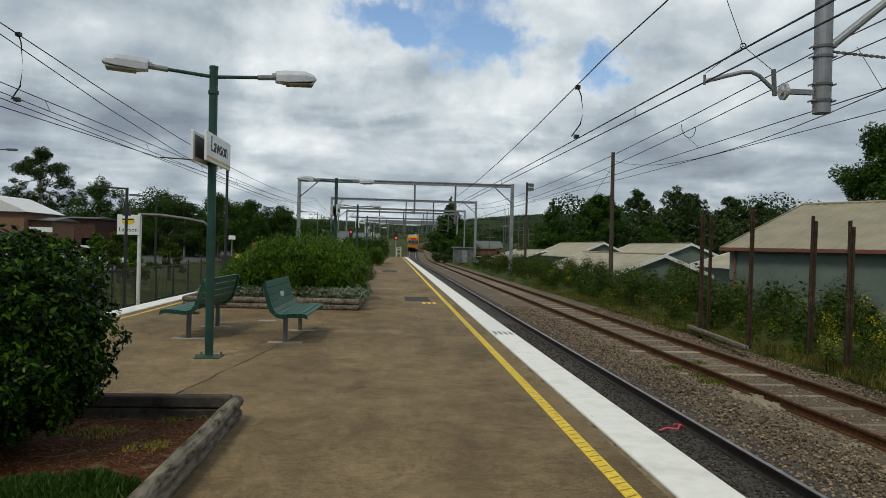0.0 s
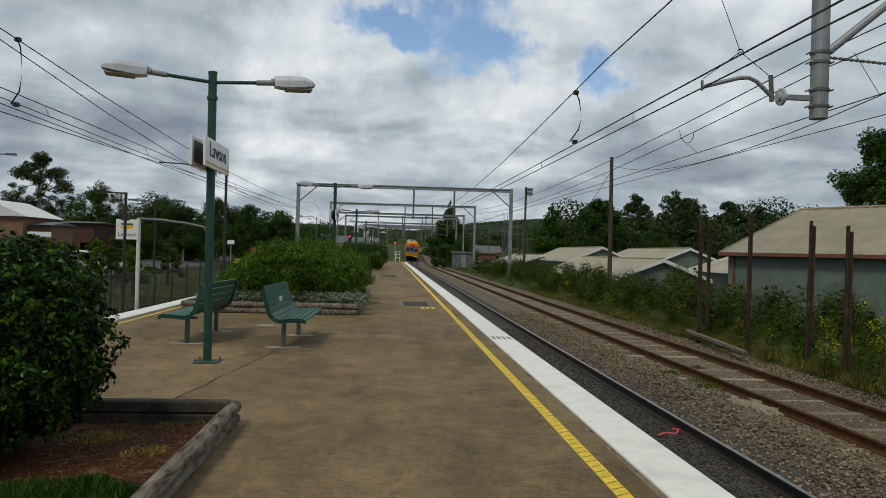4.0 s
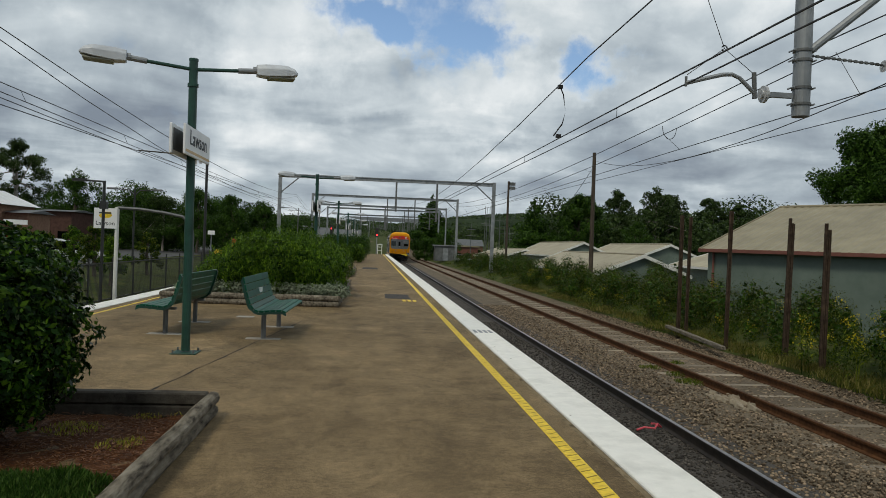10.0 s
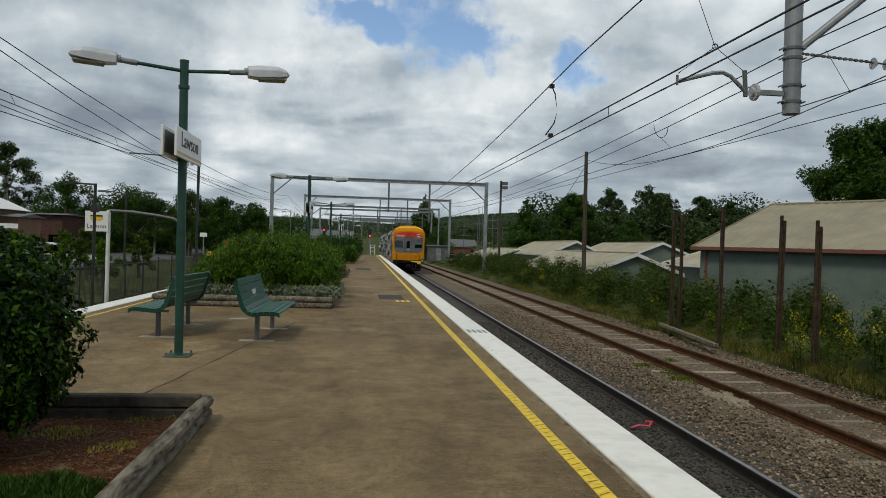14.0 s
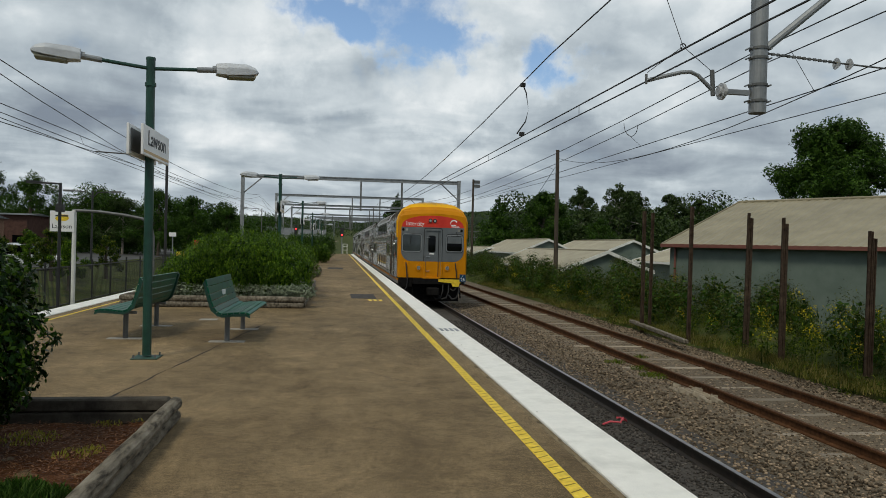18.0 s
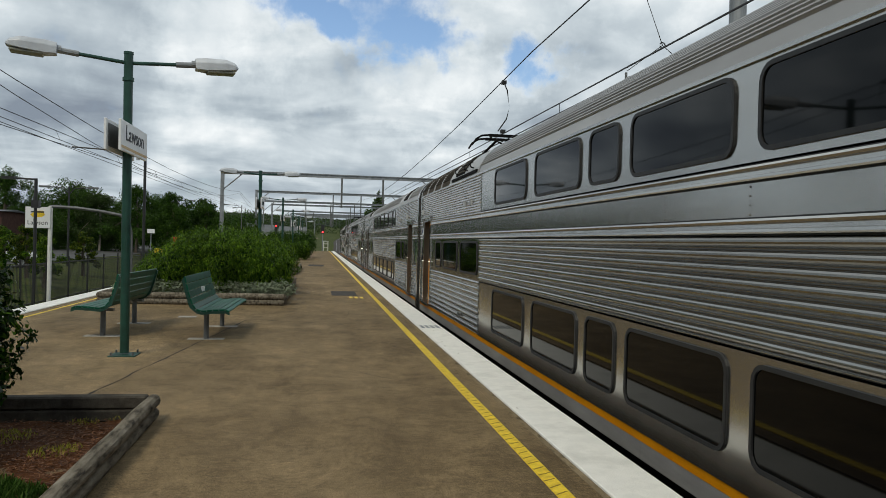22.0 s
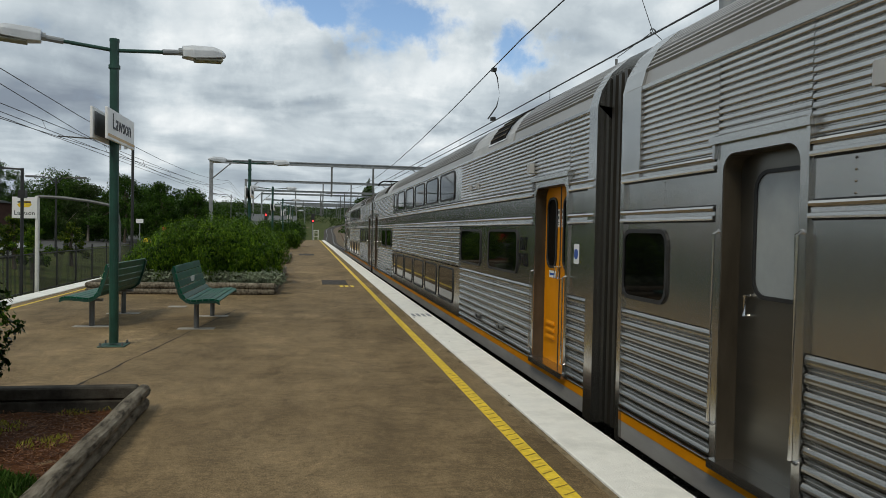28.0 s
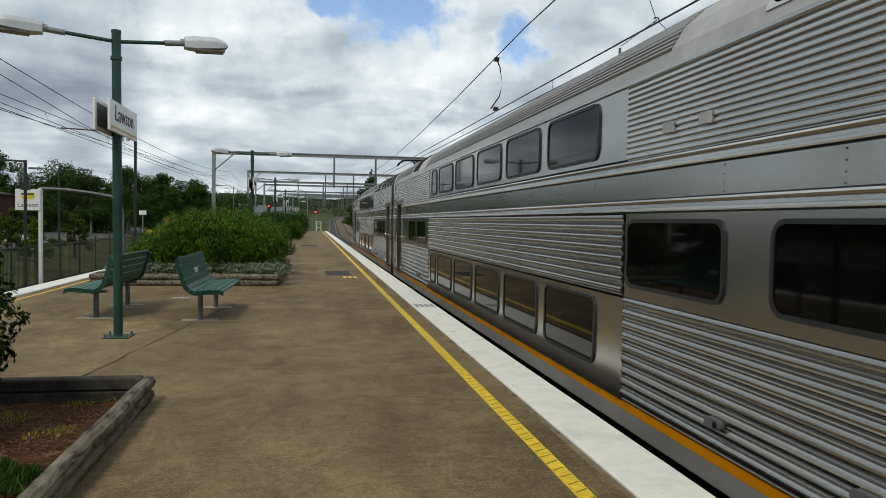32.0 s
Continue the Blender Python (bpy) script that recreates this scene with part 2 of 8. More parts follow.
M["concrete"] = material("old_concrete", [(0.15, 0.125, 0.085), (0.27, 0.235, 0.17)], 0.85, scale=3, dark=0.3, dark_scale=1.2, bump=0.5, bump_scale=40)
M["soil"] = material("bark_mulch", [(0.025, 0.011, 0.005), (0.125, 0.052, 0.021), (0.07, 0.030, 0.013)], 0.95, scale=28, bump=1.0, bump_scale=50, dark=0.3)
M["ballast"] = material("ballast_ground", [(0.055, 0.043, 0.029), (0.18, 0.143, 0.10), (0.11, 0.088, 0.06)], 0.9, scale=26, bump=1.0, bump_scale=30, dark=0.25, dark_scale=0.7)
M["ballast_dark"] = material("oily_ballast", [(0.03, 0.027, 0.024), (0.09, 0.08, 0.07), (0.055, 0.05, 0.043)], 0.9, scale=24, bump=1.0, bump_scale=28, dark=0.3)
M["stone"] = material("ballast_stone", [(0.10, 0.088, 0.075), (0.27, 0.24, 0.21)], 0.9, scale=3, vary=0.5)
M["rail_rust"] = material("rusted_rail", [(0.055, 0.024, 0.010), (0.115, 0.052, 0.022)], 0.75, scale=14, dark=0.3, dark_scale=3, bump=0.2)
M["rail_dark"] = material("oily_rail", [(0.02, 0.017, 0.015), (0.05, 0.04, 0.033)], 0.5, metal=0.3, scale=8, dark=0.2)
M["rail_head"] = material("worn_rail_head", [(0.16, 0.15, 0.145), (0.3, 0.29, 0.285)], 0.35, metal=0.9, scale=5)
M["sleeper"] = material("weathered_sleeper", [(0.19, 0.155, 0.115), (0.34, 0.29, 0.225)], 0.9, scale=6, stretch=(0.4, 6, 1), vary=0.3, bump=0.6, bump_scale=20)
M["timber"] = material("weathered_log", [(0.04, 0.034, 0.026), (0.18, 0.155, 0.118), (0.27, 0.24, 0.19)], 0.9, scale=9, stretch=(2.5, 0.6, 2.5), dark=0.3, dark_scale=1.6, bump=0.8, bump_scale=22)
M["dark_timber"] = material("dark_old_timber", [(0.035, 0.03, 0.024), (0.09, 0.08, 0.065)], 0.92, scale=6, bump=0.8, bump_scale=20)
M["grass"] = material("grass_ground", [(0.022, 0.036, 0.007), (0.055, 0.072, 0.015), (0.085, 0.08, 0.026)], 0.95, scale=1.4, dark=0.35, dark_scale=0.25, bump=0.8, bump_scale=18)
M["far_ground"] = material("far_ground", [(0.012, 0.022, 0.010), (0.032, 0.048, 0.022)], 0.95, scale=0.06, dark=0.3, dark_scale=0.02)
M["green_paint"] = material("dark_green_paint", [(0.008, 0.045, 0.032), (0.014, 0.065, 0.045)], 0.4, scale=5, dark=0.25, dark_scale=9)
M["bench_green"] = material("bench_green_paint", [(0.003, 0.062, 0.034), (0.006, 0.10, 0.056)], 0.42, spec=0.22, scale=6, dark=0.2, dark_scale=4, vary=0.15)
M["galv"] = material("galvanised_steel", [(0.22, 0.235, 0.245), (0.33, 0.345, 0.355)], 0.55, metal=0.5, scale=3, dark=0.2, dark_scale=1.4)
M["galv_dark"] = material("dull_grey_steel", [(0.10, 0.105, 0.105), (0.17, 0.175, 0.175)], 0.6, metal=0.4, scale=3, dark=0.2, dark_scale=1.4)
M["wire"] = material("copper_wire_dark", [(0.012, 0.012, 0.012), (0.03, 0.028, 0.026)], 0.5, metal=0.3, scale=3)
M["porcelain"] = material("grey_porcelain", [(0.33, 0.34, 0.35), (0.46, 0.47, 0.48)], 0.25, scale=8)
M["lamp_white"] = material("lamp_housing_grey", [(0.46, 0.485, 0.52), (0.57, 0.595, 0.625)], 0.45, scale=3, dark=0.12, dark_scale=5)
M["lamp_lens"] = material("lamp_lens_dirty", [(0.20, 0.20, 0.15), (0.30, 0.29, 0.22)], 0.3, scale=5)
M["sign_white"] = material("sign_white", [(0.72, 0.73, 0.73), (0.82, 0.82, 0.82)], 0.4, scale=3)
M["sign_tan"] = material("sign_tan_stripe", [(0.55, 0.38, 0.18), (0.65, 0.46, 0.22)], 0.5, scale=3)
M["ink"] = material("black_lettering", [(0.012, 0.014, 0.02), (0.02, 0.022, 0.03)], 0.5, scale=3)
M["roof_cream"] = material("cream_roof_sheet", [(0.22, 0.19, 0.118), (0.285, 0.247, 0.158)], 0.55, scale=1.2, dark=0.1, dark_scale=0.3)
M["roof_pale"] = material("pale_cream_roof_sheet", [(0.29, 0.255, 0.175), (0.37, 0.33, 0.23)], 0.55, scale=1.2, dark=0.12, dark_scale=0.4)
M["gutter"] = material("red_brown_gutter", [(0.14, 0.05, 0.035), (0.19, 0.07, 0.05)], 0.5, scale=3)
M["wall_green"] = material("pale_green_wall_sheet", [(0.10, 0.135, 0.112), (0.14, 0.178, 0.15)], 0.6, scale=1.5, dark=0.15, dark_scale=0.5)
M["white_trim"] = material("white_trim", [(0.62, 0.62, 0.58), (0.74, 0.74, 0.7)], 0.5, scale=3)
M["rust_post"] = material("rusty_post", [(0.038, 0.026, 0.018), (0.095, 0.065, 0.045)], 0.85, scale=9, dark=0.3, dark_scale=2, bump=0.5)
M["wood_pole"] = material("wooden_pole", [(0.045, 0.036, 0.028), (0.10, 0.08, 0.062)], 0.9, scale=7, stretch=(3, 3, 0.3), bump=0.5)
M["black_steel"] = material("black_steel", [(0.012, 0.013, 0.014), (0.03, 0.03, 0.03)], 0.5, scale=4)
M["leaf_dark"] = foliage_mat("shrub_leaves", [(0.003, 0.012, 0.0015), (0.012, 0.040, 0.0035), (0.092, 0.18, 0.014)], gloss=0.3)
M["leaf_hedge"] = foliage_mat("hedge_leaves", [(0.009, 0.028, 0.0018), (0.046, 0.106, 0.005), (0.165, 0.27, 0.016)])
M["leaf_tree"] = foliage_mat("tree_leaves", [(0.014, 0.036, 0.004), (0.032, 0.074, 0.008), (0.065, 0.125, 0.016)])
M["leaf_gum"] = foliage_mat("gum_leaves", [(0.016, 0.032, 0.008), (0.036, 0.062, 0.015), (0.07, 0.105, 0.03)])
M["leaf_weed"] = foliage_mat("weed_leaves", [(0.010, 0.026, 0.002), (0.04, 0.075, 0.005), (0.16, 0.19, 0.014)])
M["leaf_silver"] = foliage_mat("silver_leaves", [(0.12, 0.15, 0.10), (0.22, 0.26, 0.17), (0.30, 0.34, 0.24)])
M["leaf_yellow"] = foliage_mat("yellow_flower", [(0.30, 0.25, 0.01), (0.5, 0.42, 0.02)])
M["blade"] = foliage_mat("grass_blades", [(0.03, 0.06, 0.004), (0.085, 0.13, 0.010), (0.20, 0.20, 0.04)])
M["bed_blade"] = foliage_mat("bed_grass_blades", [(0.016, 0.042, 0.006), (0.038, 0.092, 0.012), (0.10, 0.165, 0.035)])
M["dry_blade"] = foliage_mat("dry_grass_blades", [(0.16, 0.17, 0.02), (0.34, 0.31, 0.05)])
M["bark"] = material("tree_bark", [(0.05, 0.04, 0.03), (0.13, 0.11, 0.09)], 0.9, scale=4, stretch=(2, 2, 0.4), bump=0.6)
M["bark_pale"] = material("pale_gum_bark", [(0.22, 0.19, 0.16), (0.36, 0.33, 0.29)], 0.85, scale=3, stretch=(2, 2, 0.4))

# ---- plan, in metres ----
EDGE_R, EDGE_L = 2.11, -5.40          # platform edges
TRACK_N, TRACK_F, TRACK_L = 3.86, 7.75, -7.00   # track centre lines
RAIL = -1.10                          # rail head level
BED = RAIL - 0.17                     # sleeper tops
P0, P1 = -12.0, 98.0                  # platform ends


def bend(y):
    """How far the tracks swing sideways beyond the platform."""
    d = max(0.0, y - 120.0)
    return 2.2 * (1 - math.cos(min(d, 110) / 110 * math.pi)) * 0.5 + 0.0005 * max(0.0, d - 95) ** 2


def rise(y):
    """The grade beyond the platform."""
    d = max(0.0, y - 125.0)
    return d * d / 4800 if d < 60 else 0.75 + (d - 60) / 40


# ---- building helpers ----
def add_box(bm, x0, x1, y0, y1, z0, z1, m=None):
    r = bmesh.ops.create_cube(bm, size=1.0, matrix=Matrix.LocRotScale(((x0 + x1) / 2, (y0 + y1) / 2, (z0 + z1) / 2), None, (x1 - x0, y1 - y0, z1 - z0)))
    if m is not None:
        bmesh.ops.transform(bm, matrix=m, verts=r["verts"])
    return r["verts"]


def add_rod(bm, a, b, r0, r1=None, seg=8, caps=True):
    a, b = Vector(a), Vector(b)
    d = b - a
    m = Matrix.Translation((a + b) / 2) @ d.to_track_quat("Z", "Y").to_matrix().to_4x4()
    return bmesh.ops.create_cone(bm, cap_ends=caps, segments=seg, radius1=r0, radius2=r0 if r1 is None else r1, depth=d.length, matrix=m)["verts"]


def add_sweep(bm, section, stations):
    """Sweeps a closed 2D section (u right, v up) along stations of (x, y, z)."""
    rings = []
    n = len(stations)
    for i, s in enumerate(stations):
        a, b = Vector(stations[max(0, i - 1)]), Vector(stations[min(n - 1, i + 1)])
        d = (b - a).normalized()
        side = d.cross(Vector((0, 0, 1))).normalized()
        up = side.cross(d)
        rings.append([bm.verts.new(Vector(s) + side * u + up * v) for u, v in section])
    k = len(section)
    for p, q in zip(rings, rings[1:]):
        for i in range(k):
            bm.faces.new((p[i], p[(i + 1) % k], q[(i + 1) % k], q[i]))
    bm.faces.new(rings[0])
    bm.faces.new(list(reversed(rings[-1])))


def add_tube(bm, pts, r, seg=6):
    add_sweep(bm, [(r * math.cos(-i * 2 * math.pi / seg), r * math.sin(-i * 2 * math.pi / seg)) for i in range(seg)], pts)


def mesh_of(name, bm, mat, smooth=False, bevel=0.0):
    if bevel:
        bmesh.ops.bevel(bm, geom=[e for e in bm.edges], offset=bevel, segments=1, affect="EDGES", clamp_overlap=True)
    bmesh.ops.recalc_face_normals(bm, faces=bm.faces)
    me = bpy.data.meshes.new(name)
    bm.to_mesh(me)
    bm.free()
    me.materials.append(mat)
    if smooth:
        me.shade_smooth()
    return me


def part(name, bm, mat, parent=None, label="", smooth=False, bevel=0.0, at=None):
    ob = new(name, mesh_of(name, bm, mat, smooth, bevel))
    if parent is not None:
        ob.parent = parent
    if at is not None:
        ob.matrix_basis = at
    return tagged(ob, label)


def thing(name, label, category, group="", at=None, kind=""):
    ob = new(name)
    if at is not None:
        ob.matrix_basis = at
    return tagged(ob, label, category, group, kind)


def box(name, x0, x1, y0, y1, z0, z1, mat, parent=None, label="", bevel=0.0):
    bm = bmesh.new()
    add_box(bm, x0, x1, y0, y1, z0, z1)
    return part(name, bm, mat, parent, label, bevel=bevel)


def rod(name, a, b, r, mat, parent=None, label="", r1=None, seg=10):
    bm = bmesh.new()
    add_rod(bm, a, b, r, r1, seg)
    return part(name, bm, mat, parent, label, smooth=False)


def raw(name, verts, faces, mat, smooth=False):
    me = bpy.data.meshes.new(name)
    me.from_pydata(verts, [], faces)
    me.materials.append(mat)
    if smooth:
        me.shade_smooth()
    return me


def structure(ob, label, category):
    return tagged(ob, label, category, kind="structure")


# ---- ground ----
def ground_height(x, y):
    """Lie of the land: track bed, falling to the sheds beyond it, rising to the street behind the other track, hills far off."""
    if x > 9.9:
        z = BED - 0.05 + 0.58 * min(1, (x - 9.9) / 1.6) - 1.9 * min(1, max(0, (x - 12.5) / 6.0))
    elif x < -9.2:
        z = BED - 0.05 + 0.75 * min(1, (-9.2 - x) / 5.0)
    else:
        z = BED - 0.06
    z += rise(y) * (1 if abs(x) < 60 else 0.7)
    r = math.hypot(x, y)
    if r > 170:
        z += min(1, max(0, (abs(x - 1) - 16) / 45)) * 7.0 * min(1, (r - 170) / 260) * (0.6 + 0.4 * math.sin(x * 0.011 + 1.3) * math.cos(y * 0.006))
    return z


def ground():
    xs = [-3000, -1500, -800, -450, -300, -200, -140, -100, -75, -55, -42, -33, -27, -22, -18, -15, -13, -11.5, -10.2, -9.2, -8, -6, -4, 0, 3, 5.5, 7.5, 9.3, 9.9, 10.5, 11.3, 12.5, 14, 16, 18.5, 21, 25, 30, 37, 46, 58, 75, 100, 140, 200, 300, 450, 800, 1500, 3000]
    ys = [-3000, -1200, -500, -200, -80, -30, -12, -4] + list(range(2, 60, 4)) + list(range(60, 130, 8)) + list(range(130, 260, 12)) + [275, 300, 340, 390, 450, 550, 700, 1000, 1800, 3500]
    v = [(x, y, ground_height(x - bend(y) * (abs(x) < 60), y) + (0.05 * noise.noise((x * 0.5, y * 0.5, 0)) if abs(x) > 9.5 else 0)) for y in ys for x in xs]
    n = len(xs)
    f = [(j * n + i, j * n + i + 1, (j + 1) * n + i + 1, (j + 1) * n + i) for j in range(len(ys) - 1) for i in range(n - 1)]
    structure(new("ground", raw("ground", v, f, M["grass"], True)), "rough grassy ground falling away beside the railway", "ground")


ground()


def stations(x, y0, y1, z, step=10.0):
    n = max(1, int((y1 - y0) / step))
    return [(x + bend(y), y, z + rise(y)) for y in (y0 + (y1 - y0) * i / n for i in range(n + 1))]


def track(name, x, y1, label, head, bed_mat, rail_mat="rail_rust"):
    t = structure(new(name), label, "railway track")
    bm = bmesh.new()
    add_sweep(bm, [(-1.75, -0.12), (1.75, -0.12), (1.45, 0.0), (-1.45, 0.0)], stations(x, -14, y1, BED + 0.002, 8))
    part("ballast_bed", bm, bed_mat, t, "brown crushed-stone ballast")
    for s in (-0.7525, 0.7525):
        bm = bmesh.new()
        add_sweep(bm, [(-0.07, -0.168), (0.07, -0.168), (0.07, -0.15), (0.012, -0.135), (0.012, -0.045), (0.036, -0.035), (0.036, -0.004), (-0.036, -0.004), (-0.036, -0.035), (-0.012, -0.045), (-0.012, -0.135), (-0.07, -0.15)], stations(x + s, -14, y1, RAIL, 6))
        r = part("rail", bm, M[rail_mat], t, "steel rail")
        bm = bmesh.new()
        add_sweep(bm, [(-0.032, -0.004), (0.032, -0.004), (0.024, 0.0), (-0.024, 0.0)], stations(x + s, -14, y1, RAIL, 6))
        part("rail_head", bm, head, r, "worn running surface")
    return t


track_near = track("track_1", TRACK_N, 420, "straight railway track beside the platform, shiny rail heads", M["rail_head"], M["ballast_dark"], "rail_dark")
track_far = track("track_2", TRACK_F, 420, "rusty siding track on brown ballast", M["rail_rust"], M["ballast"])
track_left = track("track_3", TRACK_L, 300, "railway track on the other side of the island platform", M["rail_head"], M["ballast"])


def ballast_cess(name, x0, x1, mat):
    bm = bmesh.new()
    add_sweep(bm, [(x0, -0.12), (x1, -0.12), (x1, 0.0), (x0, 0.0)], stations(0, -14, 420, BED - 0.012, 8))
    structure(part(name, bm, mat), "loose brown ballast between the tracks", "ballast")


ballast_cess("ballast_between", TRACK_N + 1.4, TRACK_F - 1.4, M["ballast"])
ballast_cess("ballast_shoulder", TRACK_F + 1.4, TRACK_F + 2.3, M["ballast"])


# ---- platform ----
def platform():
    p = structure(new("platform"), "island platform of worn brown asphalt with white painted edges", "platform")
    box("surface", EDGE_L + 0.46, EDGE_R - 0.46, P0, P1, -0.35, 0.0, M["asphalt"], p)
    for x0, x1 in ((EDGE_R - 0.40, EDGE_R), (EDGE_L, EDGE_L + 0.40)):
        box("coping", x0, x1, P0, P1, -0.16, 0.006, M["white_paint"], p, "white painted coping", bevel=0.008)
    for x0, x1 in ((EDGE_R - 0.458, EDGE_R - 0.402), (EDGE_L + 0.402, EDGE_L + 0.458)):
        box("joint", x0, x1, P0, P1, -0.3, -0.012, M["joint"], p, "crumbling joint along the coping")
    for x0, x1 in ((EDGE_R - 0.30, EDGE_R - 0.05), (EDGE_L + 0.05, EDGE_L + 0.30)):
        box("wall", x0, x1, P0, P1, BED - 0.1, -0.16, M["concrete"], p, "grimy concrete platform wall")
    box("fill", EDGE_L + 0.3, EDGE_R - 0.3, P0, P1 - 0.01, BED - 0.1, -0.35, M["concrete"], p)
    for x, w in ((1.44, 0.048), (-4.74, 0.026)):
        box("safety_line", x - w, x + w, P0, P1, -0.02, 0.004, M["yellow_paint"], p, "scuffed yellow safety line")
    return p


plat = platform()

# ---- the train ----
CAR, HALF = 20.7, 1.50   # in the cars' own units
TRAIN_X, TRAIN_SCALE, TRAIN_Z = 4.01, (0.987, 1.1, 1.1), -0.14
SILL, ROOF_Z, EAVE = -0.10, 3.05, 2.43
RAIL_T = (RAIL - TRAIN_Z) / TRAIN_SCALE[2]


def steel(name, lo, hi, rough, streak, metal=0.75):
    return material(name, [lo, hi], rough, metal=metal, scale=1.1, stretch=(1, 0.35, streak), dark=0.16, dark_scale=0.5, spec=0.5)


M["steel_plain"] = steel("brushed_stainless_steel", (0.45, 0.44, 0.415), (0.55, 0.54, 0.515), 0.21, 2.0, 0.96)
M["steel_rib"] = steel("ribbed_stainless_steel", (0.47, 0.46, 0.44), (0.60, 0.59, 0.565), 0.24, 1.0, 1.0)
M["steel_roof"] = steel("dusty_steel_roof", (0.34, 0.33, 0.32), (0.46, 0.45, 0.44), 0.42, 1.0, 0.5)
M["steel_corr"] = steel("corrugated_stainless_steel", (0.29, 0.28, 0.258), (0.40, 0.388, 0.36), 0.25, 1.0, 1.0)
M["gangway"] = material("grimy_gangway_panel", [(0.03, 0.028, 0.024), (0.075, 0.07, 0.06)], 0.4, metal=0.4, scale=2, stretch=(1, 1, 0.3), dark=0.3)
M["steel_door"] = steel("dull_steel_door", (0.15, 0.142, 0.125), (0.22, 0.21, 0.185), 0.32, 2.0, 0.9)
M["roof_soot"] = material("sooty_brown_roof", [(0.03, 0.024, 0.018), (0.09, 0.075, 0.055), (0.055, 0.046, 0.035)], 0.8, scale=3, stretch=(1, 2.5, 1), dark=0.3, dark_scale=1.3)
M["fairing"] = material("grey_roof_fairing", [(0.36, 0.36, 0.36), (0.46, 0.46, 0.455)], 0.5, scale=2, dark=0.2, dark_scale=1.0)
M["train_orange"] = material("orange_door_paint", [(0.62, 0.225, 0.002), (0.70, 0.265, 0.003)], 0.48, spec=0.12, scale=2.5, dark=0.14, dark_scale=1.6)
# one yellow in two tones: nose painted as shaded, hood as lit by sky
M["train_yellow"] = material("shaded_train_yellow_paint", [(0.54, 0.203, 0.002), (0.60, 0.236, 0.003)], 0.45, spec=0.12, scale=2.0, dark=0.1, dark_scale=1.2)
M["hood_yellow_lit"] = material("lit_sooty_yellow_paint", [(0.76, 0.385, 0.004), (0.83, 0.43, 0.005)], 0.45, spec=0.12, scale=2.0, dark=0.1, dark_scale=1.2)


def wavy(mat, strength, scale, stretch):
    """Slight waviness of thin sheet metal, which breaks up its reflections."""
    nt = mat.node_tree
    N, L = nt.nodes, nt.links
    tc, mp, n, bp = N.new("ShaderNodeTexCoord"), N.new("ShaderNodeMapping"), N.new("ShaderNodeTexNoise"), N.new("ShaderNodeBump")
    mp.inputs["Scale"].default_value = stretch
    n.inputs["Scale"].default_value, n.inputs["Detail"].default_value = scale, 2
    bp.inputs["Strength"].default_value, bp.inputs["Distance"].default_value = strength, 0.05
    L.new(tc.outputs["Object"], mp.inputs[0]), L.new(mp.outputs[0], n.inputs["Vector"])
    L.new(n.outputs[0], bp.inputs["Height"]), L.new(bp.outputs[0], N["Principled BSDF"].inputs["Normal"])


wavy(M["steel_plain"], 0.16, 1.5, (1, 1.0, 0.35))
M["sill_grey"] = material("grey_sill_paint", [(0.26, 0.25, 0.24), (0.36, 0.35, 0.335)], 0.5, metal=0.1, scale=3, stretch=(1, 0.4, 2), dark=0.25, dark_scale=1.2)
M["jamb"] = material("brown_grimy_jamb", [(0.05, 0.04, 0.028), (0.12, 0.10, 0.075)], 0.45, metal=0.5, scale=3, stretch=(1, 1, 0.4), dark=0.3)


def soot_top(mat, z0, z1):
    """Grimy exhaust staining that thickens towards the top edge."""
    nt = mat.node_tree
    b = nt.nodes["Principled BSDF"]
    src = b.inputs["Base Color"].links[0].from_socket
    tc = nt.nodes.new("ShaderNodeTexCoord")
    xyz = nt.nodes.new("ShaderNodeSeparateXYZ")
    noise = nt.nodes.new("ShaderNodeTexNoise")
    noise.inputs["Scale"].default_value = 5.0
    add = nt.nodes.new("ShaderNodeMath")
    add.operation, add.inputs[1].default_value = "MULTIPLY_ADD", 0.22
    mr = nt.nodes.new("ShaderNodeMapRange")
    mr.inputs[1].default_value, mr.inputs[2].default_value, mr.inputs[4].default_value = z0, z1, 0.8
    mix = nt.nodes.new("ShaderNodeMixRGB")
    mix.inputs[2].default_value = (0.16, 0.14, 0.11, 1)
    L = nt.links
    L.new(tc.outputs["Object"], xyz.inputs[0]), L.new(tc.outputs["Object"], noise.inputs["Vector"])
    L.new(noise.outputs[0], add.inputs[0]), L.new(xyz.outputs[2], add.inputs[2])
    L.new(add.outputs[0], mr.inputs[0]), L.new(mr.outputs[0], mix.inputs[0]), L.new(src, mix.inputs[1])
    L.new(mix.outputs[0], b.inputs["Base Color"])


soot_top(M["hood_yellow_lit"], 3.08, 3.22)
M["train_red"] = material("train_red_paint", [(0.58, 0.045, 0.032), (0.66, 0.06, 0.04)], 0.5, spec=0.1, scale=2.0)
M["emblem_red"] = material("faded_red_decal", [(0.34, 0.06, 0.05), (0.42, 0.09, 0.07)], 0.8, scale=4)
M["train_grey"] = material("train_grey_paint", [(0.105, 0.118, 0.125), (0.145, 0.16, 0.168)], 0.4, scale=2.0, dark=0.12, dark_scale=1.5)
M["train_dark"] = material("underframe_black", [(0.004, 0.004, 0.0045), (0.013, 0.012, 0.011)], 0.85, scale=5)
M["rubber"] = material("black_rubber", [(0.01, 0.01, 0.011), (0.02, 0.02, 0.02)], 0.55, scale=6)
